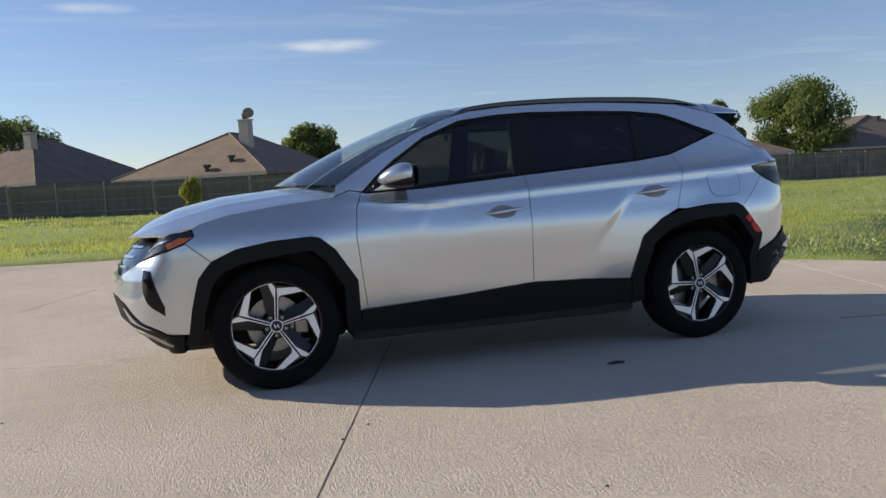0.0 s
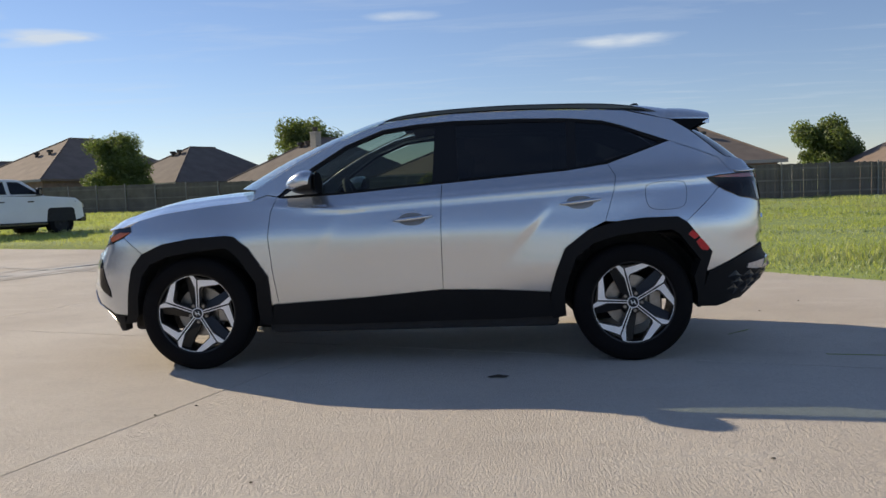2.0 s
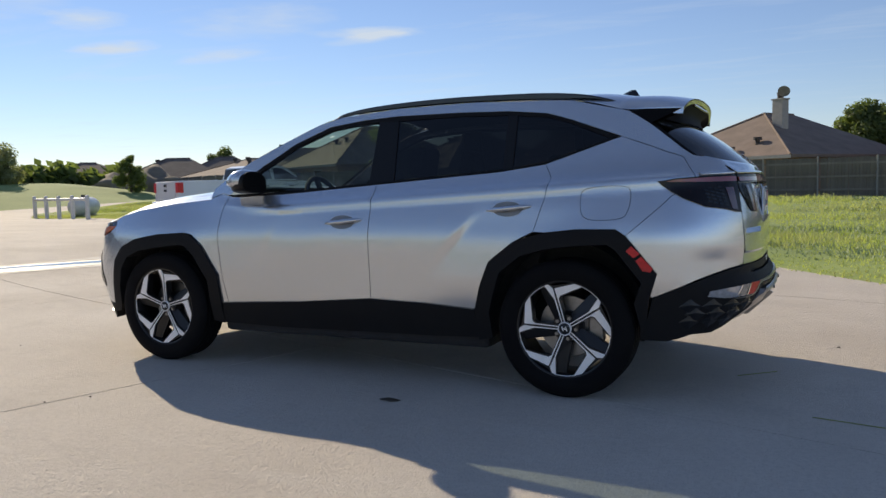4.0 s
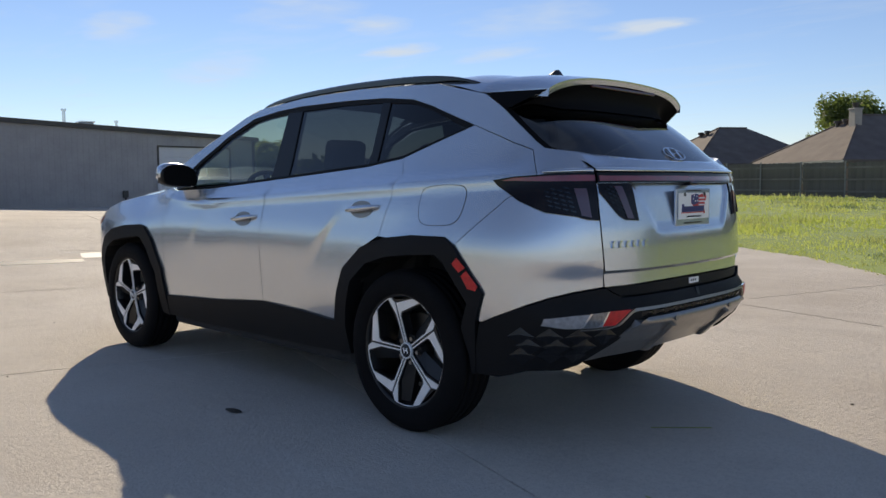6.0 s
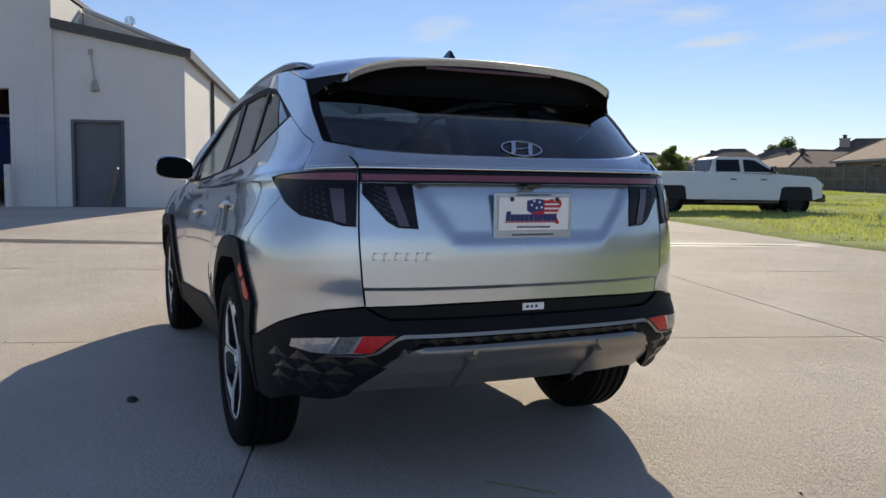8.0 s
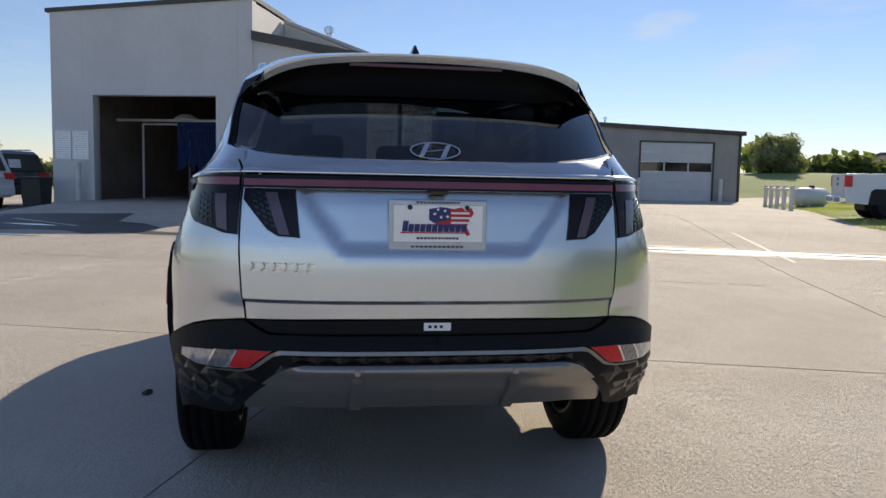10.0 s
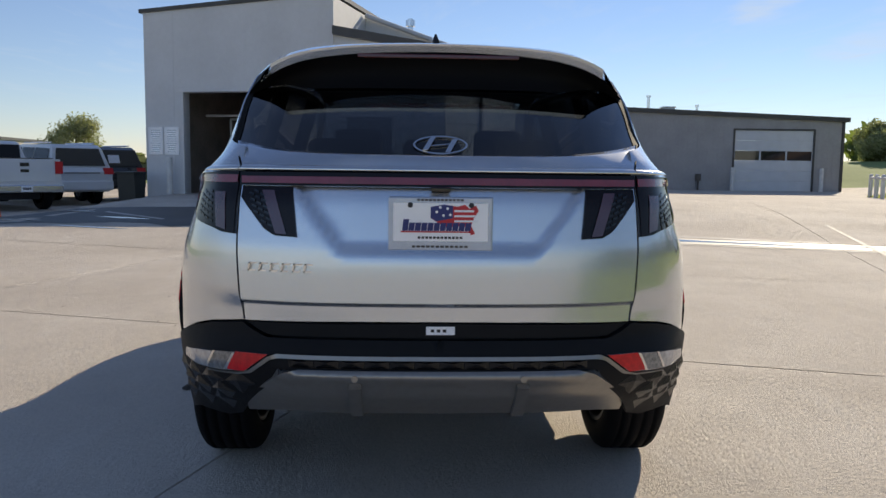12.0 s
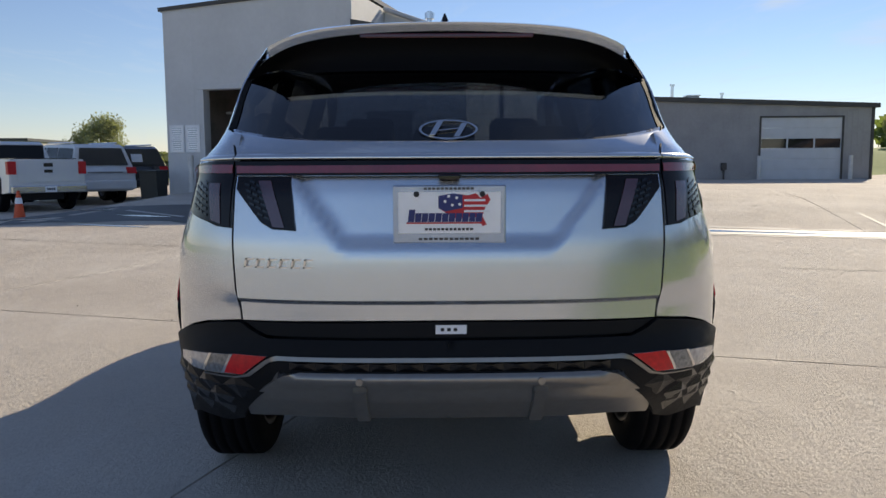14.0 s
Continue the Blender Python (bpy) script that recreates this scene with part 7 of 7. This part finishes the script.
make_house(-51.0, -45.5, 15.0, 12, (5.2, 9.0, 4.9), 0, -2.0, M_SHINGLE2, vents=((2.0, -3.4), (-2.2, -3.8)), label="grey-roofed house beside a tall tree", zbase=0.0)

# ---- trees ----
def make_tree(x, y, z, height, radius, trunk, seed, mat, label, low=0.25, density=1.0, leaf=0.24, group="trees", thick=1.0):
    t = thing("tree", label, "tree", group, (x, y, z))
    rnd = random.Random(seed)
    bm = bmesh.new()
    tube((0, 0, -0.3), (0.05, 0, height * 0.35), trunk, trunk * 0.7, n=10, bm=bm)
    tube((0.05, 0, height * 0.33), (0.0, 0.1, height * 0.75), trunk * 0.7, trunk * 0.25, n=8, bm=bm)
    part("trunk", bm, M_BARK, t)
    bm = bmesh.new()
    clumps = []
    for k in range(int(46 * density)):
        a, u = rnd.uniform(0, 2 * math.pi), rnd.uniform(-0.95, 1)
        bulge = 0.88 + 0.12 * math.sin(2 * a + seed) + 0.09 * math.sin(5 * a + 2 * seed) - 0.12 * u
        rr = math.sqrt(max(0.0, 1 - abs(u) ** 2.3)) * rnd.uniform(0.3, 1.0) * bulge
        c = Vector((radius * rr * math.cos(a), radius * rr * math.sin(a), height * (low + (0.9 - low) * (0.5 + 0.5 * u)) * rnd.uniform(0.92, 1.05)))
        clumps.append((c, radius * rnd.uniform(0.12, 0.34)))
        if k % 3 == 0:
            tube((0.03, 0, height * rnd.uniform(0.25, 0.45)), c * 0.9, trunk * 0.28, trunk * 0.06, n=5, bm=bm)
    part("limbs", bm, M_BARK, t)
    verts, faces = [], []
    for c, r in clumps:
        for _ in range(int(900 * thick * (r / (radius * 0.32)) ** 2)):
            d = Vector((rnd.gauss(0, 1), rnd.gauss(0, 1), rnd.gauss(0, 0.8))).normalized() * r * rnd.uniform(0.2, 1.25) ** 0.7
            p = c + d
            s = leaf * 0.72 * rnd.uniform(0.35, 1.0)
            n = (d.normalized() + Vector((rnd.uniform(-1, 1), rnd.uniform(-1, 1), rnd.uniform(-0.6, 1)))).normalized()
            q = n.orthogonal().normalized()
            w = n.cross(q)
            i = len(verts)
            verts += [p - q * s, p + w * s * 0.5, p + q * s, p - w * s * 0.5]
            faces.append((i, i + 1, i + 2, i + 3))
    me = bpy.data.meshes.new("crown")
    me.from_pydata(verts, [], faces)
    me.materials.append(mat)
    ob = new("crown", me)
    ob.parent = t
    return t


make_tree(25.1, -46.6, 0.55, 5.8, 2.4, 0.20, 1, M_LEAF, "broad dark green tree standing behind the fence", low=0.2, density=1.2, leaf=0.17)
make_tree(-5.8, -54.0, 0.2, 5.9, 2.5, 0.25, 2, M_LEAF, "round dark green tree behind the houses", low=0.3)
make_tree(15.3, -58.5, 0.3, 7.3, 3.1, 0.3, 3, M_LEAF, "round dark green tree behind a chimney", low=0.25)
make_tree(-43.5, -47.5, 0.0, 7.8, 3.9, 0.3, 4, M_LEAF, "tall spreading tree above the fence", low=0.22, density=1.3)
make_tree(-38.6, -51.0, 0.0, 6.7, 2.0, 0.2, 5, M_LEAF, "slender green tree beside a roof", low=0.25)
make_tree(2.35, -27.4, 0.1, 1.85, 0.48, 0.04, 6, M_LEAFY, "young yellow-green sapling in the grass", low=0.14, density=1.3, leaf=0.06, thick=0.45)
make_tree(-24.0, -53.0, 0.0, 5.5, 2.7, 0.3, 7, M_LEAF, "round green tree behind roofs", low=0.25)
make_tree(60.5, -39.6, 1.9, 3.25, 2.8, 0.22, 8, M_LEAFGREY, "rounded green tree on the meadow beyond the shed", low=0.12)
make_tree(36.2, 16.9, -0.28, 3.75, 2.05, 0.16, 10, M_LEAFGREY, "dusty green tree behind the parked cars", low=0.2, density=1.0, leaf=0.13, thick=0.55)
make_tree(49.0, -43.8, 0.8, 3.7, 1.4, 0.12, 12, M_LEAF, "thin dark tree by the far fence", low=0.15, density=0.8, leaf=0.16, thick=0.5)
make_tree(66.9, -75.8, 0.6, 6.3, 2.4, 0.2, 13, M_LEAF, "dark tree rising behind a distant roof", low=0.3)


def hedge(name, x0, y0, x1, y1, n, h, seed, mat, label):
    """A far belt of bushes, leaf by leaf, as one object."""
    rnd = random.Random(seed)
    verts, faces = [], []
    for k in range(n):
        t = rnd.random()
        cx, cy = x0 + (x1 - x0) * t + rnd.uniform(-2, 2), y0 + (y1 - y0) * t + rnd.uniform(-2, 2)
        r = h * rnd.uniform(0.3, 0.6)
        z = terrain(cx, cy)
        for _ in range(170):
            d = Vector((rnd.gauss(0, 1), rnd.gauss(0, 1), rnd.gauss(0, 1))).normalized() * r * rnd.uniform(0.4, 1.1)
            p = Vector((cx, cy, z + r * 0.8)) + d
            s = 0.55 * rnd.uniform(0.6, 1.4)
            nn = Vector((rnd.uniform(-1, 1), rnd.uniform(-1, 1), rnd.uniform(-0.6, 1))).normalized()
            q = nn.orthogonal().normalized()
            w = nn.cross(q)
            i = len(verts)
            verts += [p - q * s, p + w * s * 0.6, p + q * s, p - w * s * 0.6]
            faces.append((i, i + 1, i + 2, i + 3))
    me = bpy.data.meshes.new(name)
    me.from_pydata(verts, [], faces)
    me.materials.append(mat)
    tagged(new(name, me), label, "bushes", kind="stuff")


hedge("far_bush_belt", 74, -46, 64, -84, 60, 3.6, 21, M_LEAF, "belt of dark bushes on the far field")
hedge("far_bush_belt", 62, 34, 90, 6, 30, 2.0, 24, M_LEAFGREY, "distant dusty bushes beyond the car park")


# ---- grass ----
def make_grass(name, count, seed, area, hmin, hmax, wide, mat, label, clump=1.0, keep=None):
    rnd = np.random.RandomState(seed)
    verts, faces = [], []
    made = 0
    while made < count:
        d = rnd.rand() ** 1.7
        x = rnd.uniform(area[0], area[1])
        y = rnd.uniform(area[2], area[3])
        e = edge_side(x, y)
        if e < 0.02 or (rnd.rand() > math.exp(-e / area[4])):
            continue
        if keep and not keep(x, y, rnd):
            continue
        made += 1
        tall = 0.35 + 0.65 * sm(e / 2.5)
        m = 0.55 + 0.9 * max(0, noise.noise(Vector((x * 0.25, y * 0.25, 7))) + 0.35)
        z = terrain(x, y)
        for b in range(5):
            h = rnd.uniform(hmin, hmax) * tall * m * clump
            a = rnd.uniform(0, 6.283)
            px, py = x + rnd.uniform(-0.12, 0.12), y + rnd.uniform(-0.12, 0.12)
            w = wide * rnd.uniform(0.6, 1.3) * (1 + e * 0.05)
            lx, ly = h * 0.45 * math.cos(a + 1.2), h * 0.45 * math.sin(a + 1.2)
            dx, dy = w * math.cos(a), w * math.sin(a)
            i = len(verts)
            verts += [(px - dx, py - dy, z), (px + dx, py + dy, z), (px + dx * 0.7 + lx * 0.35, py + dy * 0.7 + ly * 0.35, z + h * 0.6), (px - dx * 0.7 + lx * 0.35, py - dy * 0.7 + ly * 0.35, z + h * 0.6), (px + lx, py + ly, z + h)]
            faces += [(i, i + 1, i + 2, i + 3), (i + 3, i + 2, i + 4)]
    me = bpy.data.meshes.new(name)
    me.from_pydata(verts, [], faces)
    me.materials.append(mat)
    tagged(new(name, me), label, "grass", kind="stuff")


make_grass("grass", 52000, 31, (-30, 45, -45, 4, 10.0), 0.05, 0.15, 0.010, M_BLADE, "uncut green grass along the concrete")
make_grass("dry_edge_grass", 5200, 33, (-26, 34, -30, 2, 0.45), 0.03, 0.09, 0.010, M_STRAW, "short dry grass along the slab edge")
make_grass("broad_weeds", 9000, 35, (-30, 40, -40, 0, 13.0), 0.05, 0.17, 0.010, M_WEED, "dark green broad-leaved weeds in patches", keep=lambda x, y, r: noise.noise(Vector((x * 0.30, y * 0.45, 5))) > 0.22)
make_grass("tall_weeds", 6500, 32, (-30, 40, -40, 0, 12.0), 0.10, 0.27, 0.008, M_STRAW, "pale seed heads and dusty weeds", keep=lambda x, y, r: noise.noise(Vector((x * 0.35, y * 0.35, 2))) > 0.12)


# ---- vehicles in the distance ----
def side_profile(bm, prof, w, inset_top, z_belt):
    """A vehicle body: side outline drawn across, leaning in above the belt."""
    rings = []
    for s in (-1, -0.94, 0.94, 1):
        row = []
        for x, z in prof:
            lean = inset_top * max(0.0, z - z_belt)
            yy = (w / 2 - lean) * (1 if s > 0 else -1)
            if abs(s) == 1:
                row.append(bm.verts.new((x * 0.995, yy * 1.0, z * 0.99 + 0.006)))
            else:
                row.append(bm.verts.new((x, yy - math.copysign(0.04, yy), z)))
        rings.append(row)
    n = len(prof)
    for p, q in zip(rings, rings[1:]):
        for k in range(n):
            j = (k + 1) % n
            bm.faces.new((p[k], p[j], q[j], q[k]))
    bm.faces.new(rings[0][::-1])
    bm.faces.new(rings[-1])
    bmesh.ops.recalc_face_normals(bm, faces=bm.faces[:])


def far_wheel(v, x, y, r, s, rim):
    w = part("wheel", lathe([(r * 0.62, 0.12), (r * 0.66, 0.13), (r * 0.95, 0.125), (r, 0.10), (r, -0.10), (r * 0.95, -0.125), (r * 0.62, -0.12)], 32, "y"), M_TYRE, v, smooth=False)
    w.location = (x, y, r)
    part("rim", lathe([(0.001, 0.07 * s), (r * 0.2, 0.09 * s), (r * 0.58, 0.06 * s), (r * 0.64, 0.12 * s)], 24, "y"), rim, w)


def flat(v, name, pts, y0, y1, mat, axis="y", label=""):
    bm = bmesh.new()
    prism(pts, y0, y1, axis, bm)
    return part(name, bm, mat, v, label)


def make_pickup(at, turn, label, rim):
    v = thing("pickup_truck", label, "pickup truck", at=at, turn=turn)
    W = 2.02
    bm = bmesh.new()
    lower = [(-2.95, 0.55), (-2.95, 1.42), (-0.95, 1.44), (-0.93, 1.42), (1.05, 1.36), (1.2, 1.38), (2.36, 1.29), (2.56, 1.12), (2.60, 0.62), (2.30, 0.50), (-2.5, 0.50)]
    side_profile(bm, lower, W, 0.12, 1.0)
    part("body", bm, M_CARWHITE, v, "white truck body", smooth=False)
    bm = bmesh.new()
    cab = [(-0.72, 1.40), (-0.62, 1.88), (-0.45, 1.945), (0.55, 1.93), (0.75, 1.88), (1.32, 1.40)]
    side_profile(bm, cab, W - 0.10, 0.34, 1.40)
    part("cab", bm, M_CARWHITE, v, "white crew cab")
    for s in (1, -1):
        for pts in ([(-0.56, 1.44), (-0.53, 1.84), (0.14, 1.855), (0.16, 1.44)], [(0.27, 1.44), (0.26, 1.855), (0.60, 1.84), (1.10, 1.48), (1.10, 1.44)]):
            yy = s * (W / 2 - 0.05 - 0.075)
            bm = bmesh.new()
            q = [bm.verts.new((x, s * (W / 2 - 0.044 - 0.335 * max(0, z - 1.40)), z)) for x, z in pts]
            bm.faces.new(q)
            bmesh.ops.solidify(bm, geom=bm.faces[:], thickness=0.012)
            part("window", bm, M_DARKGLASS, v, "dark side window")
        for x in (-1.90, 1.82):
            far_wheel(v, x, s * (W / 2 - 0.13), 0.415, s, rim)
            arch = [(x - 0.50, 0.50), (x + 0.49, 0.50), (x + 0.44, 0.90), (x + 0.36, 0.965), (x - 0.36, 0.965), (x - 0.44, 0.90)]
            flat(v, "wheel_arch", arch, s * (W / 2 - 0.26), s * (W / 2 + 0.004), M_CABIN)
        flat(v, "tail_lamp", [(-2.965, 1.02), (-2.965, 1.36), (-2.80, 1.36), (-2.80, 1.02)], s * (W / 2 - 0.20), s * (W / 2 + 0.006), M_RED, label="red tail lamp")
        flat(v, "head_lamp", [(2.32, 0.98), (2.32, 1.18), (2.60, 1.08), (2.615, 0.95)], s * (W / 2 - 0.4), s * (W / 2 - 0.02), M_CLEARLENS)
        part("door_mirror", block((1.02, s * (W / 2 + 0.02) - 0.02, 1.42), (1.12, s * (W / 2 + 0.16) + 0.02, 1.62), 0.03), M_CARBLACK, v)
        for x in (-0.05, 0.85):
            part("handle", block((x - 0.09, s * (W / 2) - 0.02, 1.17), (x + 0.09, s * (W / 2) + 0.03, 1.21), 0.008), M_CARBLACK, v)
        part("running_board", block((-0.9, s * (W / 2) - 0.16, 0.40), (1.25, s * (W / 2) + 0.02, 0.47), 0.01), M_CARBLACK, v)
    part("chassis", block((-2.4, -0.62, 0.30), (2.2, 0.62, 0.51), 0.03), M_CABIN, v)
    part("rear_bumper", block((-3.08, -0.98, 0.52), (-2.88, 0.98, 0.72), 0.03), M_CHROME, v, "chrome rear bumper")
    part("front_bumper", block((2.48, -0.99, 0.45), (2.70, 0.99, 0.72), 0.04), M_CARBLACK, v)
    part("grille", block((2.56, -0.62, 0.74), (2.63, 0.62, 1.10), 0.02), M_CARBLACK, v)
    flat(v, "rear_window", [(-0.70, 1.46), (-0.635, 1.84), (-0.655, 1.84), (-0.725, 1.46)], -0.78, 0.78, M_PILLAR)
    part("windscreen", coons(lambda q: Vector((1.335, q * 0.80, 1.42)), lambda q: Vector((0.79, q * 0.68, 1.87)), 2, 4), M_DARKGLASS, v)
    part("bed_floor", block((-2.85, -0.80, 1.425), (-0.80, 0.80, 1.446)), M_CARBLACK, v)
    gate_ = part("tailgate", block((-2.972, -0.78, 0.80), (-2.95, 0.78, 1.40), 0.008), M_CARWHITE, v)
    part("maker_mark", block((-2.980, -0.11, 1.06), (-2.972, 0.11, 1.14), 0.004), M_CARBLACK, gate_)
    part("gate_handle", block((-2.980, -0.12, 1.22), (-2.972, 0.12, 1.32), 0.004), M_CARBLACK, gate_)
    pl = part("licence_plate", block((-3.088, -0.15, 0.54), (-3.08, 0.15, 0.69)), M_WHITE, v)
    bm = bmesh.new()
    for k in range(4):
        block((-3.091, -0.10 + 0.055 * k, 0.59), (-3.088, -0.06 + 0.055 * k, 0.65), 0, bm)
    part("print_line", bm, M_BLACKPRINT, pl)
    return v


def make_suv(at, turn, paint, label, notice=False):
    v = thing("parked_suv", label, "car", at=at, turn=turn)
    W = 1.98
    bm = bmesh.new()
    side_profile(bm, [(-2.55, 0.55), (-2.60, 1.05), (-2.50, 1.18), (1.30, 1.15), (2.45, 1.05), (2.62, 0.85), (2.62, 0.52), (2.2, 0.42), (-2.3, 0.42)], W, 0.10, 0.8)
    part("body", bm, paint, v)
    bm = bmesh.new()
    side_profile(bm, [(-2.50, 1.16), (-2.30, 1.80), (-2.10, 1.90), (0.2, 1.92), (0.55, 1.86), (1.40, 1.14)], W - 0.06, 0.30, 1.15)
    part("cabin", bm, paint, v)
    for s in (1, -1):
        for pts in ([(-2.30, 1.22), (-2.18, 1.76), (-1.10, 1.80), (-1.05, 1.22)], [(-0.98, 1.22), (-1.02, 1.80), (-0.10, 1.82), (-0.08, 1.22)], [(0.0, 1.22), (0.0, 1.82), (0.42, 1.80), (1.12, 1.22)]):
            bm = bmesh.new()
            bm.faces.new([bm.verts.new((x, s * (W / 2 - 0.022 - 0.295 * max(0, z - 1.15)), z)) for x, z in pts])
            bmesh.ops.solidify(bm, geom=bm.faces[:], thickness=0.012)
            part("window", bm, M_DARKGLASS, v, "dark side window")
        for x in (-1.50, 1.55):
            far_wheel(v, x, s * (W / 2 - 0.13), 0.39, s, M_DISC)
            arch = [(x + 0.48 * math.cos(math.pi * k / 12), 0.40 + 0.47 * math.sin(math.pi * k / 12)) for k in range(13)]
            flat(v, "wheel_arch", arch, s * (W / 2 - 0.26), s * (W / 2 + 0.004), M_CABIN)
        flat(v, "tail_lamp", [(-2.625, 0.98), (-2.56, 1.18), (-2.38, 1.18), (-2.42, 0.98)], s * (W / 2 - 0.30), s * (W / 2 + 0.008), M_RED, label="red tail lamp")
        part("roof_rail", tube((-2.0, s * 0.66, 1.95), (0.1, s * 0.66, 1.96), 0.025, n=8), M_CHROME, v)
    part("rear_glass", coons(lambda q: Vector((-2.512, q * 0.78, 1.24)), lambda q: Vector((-2.32, q * 0.66, 1.78)), 2, 4), M_DARKGLASS, v)
    part("rear_bumper", block((-2.70, -0.96, 0.48), (-2.50, 0.96, 0.78), 0.05), paint, v)
    part("garnish", block((-2.625, -0.55, 1.00), (-2.59, 0.55, 1.04), 0.01), M_DISC, v)
    if notice:
        part("paper_notice", coons(lambda q: Vector((-2.515, 0.1 + q * 0.20, 1.34)), lambda q: Vector((-2.415, 0.1 + q * 0.20, 1.62)), 1, 1), M_WHITE, v, "white paper in the window")
    return v


truck = make_pickup((15.36, -17.63, 0.16), -114, "white crew-cab pickup standing on the grass edge", M_CABIN)
truck.matrix_basis = truck.matrix_basis @ Matrix.Diagonal((1.075, 1.0, 0.94, 1.0))
make_pickup((19.15, 12.65, terrain(19.15, 12.65)), 47, "white pickup parked in the row by the building", M_DISC)
make_suv((22.3, 12.2, terrain(22.3, 12.2)), 46, M_CARWHITE, "white full-size estate parked in the row")
make_suv((25.5, 12.2, terrain(25.5, 12.2)), 45, M_CARBLACK, "black estate with a white paper in its window", notice=True)
# wheelie bin, cone
b = thing("waste_bin", "dark plastic wheelie bin by the building's corner", "bin", at=(17.4, 7.75, terrain(17.4, 7.75)), turn=-15)
bm = bmesh.new()
prism([(-0.22, 0.02), (0.22, 0.02), (0.27, 0.74), (-0.27, 0.74)], -0.26, 0.26, "y", bm)
part("body", bm, M_BIN, b)
part("lid", block((-0.30, -0.29, 0.74), (0.30, 0.29, 0.80), 0.02), M_BIN, b)
c = thing("traffic_cone", "orange traffic cone with a white band", "cone", at=(13.7, 9.54, terrain(13.7, 9.54)))
part("base", block((-0.19, -0.19, 0.0), (0.19, 0.19, 0.04), 0.01), M_CONE, c)
part("cone_body", tube((0, 0, 0.04), (0, 0, 0.72), 0.14, 0.03, n=20), M_CONE, c)
part("band", tube((0, 0, 0.42), (0, 0, 0.56), 0.088, 0.064, n=20), M_WHITE, c, "white reflective band")

# tank and rail by the field
tk = thing("gas_tank", "white horizontal gas tank on the grass", "tank", at=(29.6, -22.5, terrain(29.6, -22.5)), turn=-55)
bm = bmesh.new()
bmesh.ops.create_uvsphere(bm, u_segments=24, v_segments=14, radius=0.45)
for v in bm.verts:
    v.co = Vector((v.co.x + math.copysign(1.1, v.co.x) if abs(v.co.x) > 1e-4 else 0, v.co.y, v.co.z + 0.52))
part("vessel", bm, M_TANK, tk, smooth=True)
for x in (-0.9, 0.9):
    part("leg", block((x - 0.08, -0.3, 0.0), (x + 0.08, 0.3, 0.32), 0.02), M_TANK, tk)
part("valve_dome", tube((0, 0, 0.93), (0, 0, 1.08), 0.12, n=14), M_VENTMETAL, tk)
g = thing("guard_rail", "low white pipe guard rail beside the slab", "rail", at=(24.2, -18.07, terrain(24.2, -18.07)), turn=-24.2)
for k in range(5):
    part("post", tube((k * 2.07, 0, -0.3), (k * 2.07, 0, 0.90), 0.09, n=14), M_BOLLARD, g)
    part("post_cap", lathe([(0.001, 0.09), (0.06, 0.065), (0.093, 0.0)], 14, "y"), M_BOLLARD, g).matrix_basis = pose(k * 2.07, 0, 0.895, 90, 0, 0)
part("top_rail", tube((-0.05, 0, 0.80), (8.33, 0, 0.80), 0.06, n=12), M_BOLLARD, g)
# spoil heap far on the field
bm = bmesh.new()
bmesh.ops.create_icosphere(bm, subdivisions=4, radius=1.0)
for v in bm.verts:
    n_ = 1 + 0.35 * noise.noise(v.co * 2.2) + 0.12 * noise.noise(v.co * 7)
    v.co = Vector((v.co.x * 5.5 * n_, v.co.y * 3.2 * n_, max(-0.3, v.co.z * 2.6 * n_)))
bmesh.ops.translate(bm, verts=bm.verts[:], vec=(56, -52, terrain(56, -52)))
tagged(part("spoil_heap", bm, M_STONE, smooth=True), "brown heap of earth and rubble on the field", "heap")
# flat-roofed building beyond the car park
far = thing("far_building", "low tan flat-roofed building beyond the car park", "building", at=(70, 50.5, -0.3), turn=6)
part("wall", block((0, -12, -0.5), (16, 12, 3.6)), M_EAVE, far)
part("roof", block((-0.2, -12.2, 3.6), (16.2, 12.2, 3.85)), M_TRIMDARK, far)
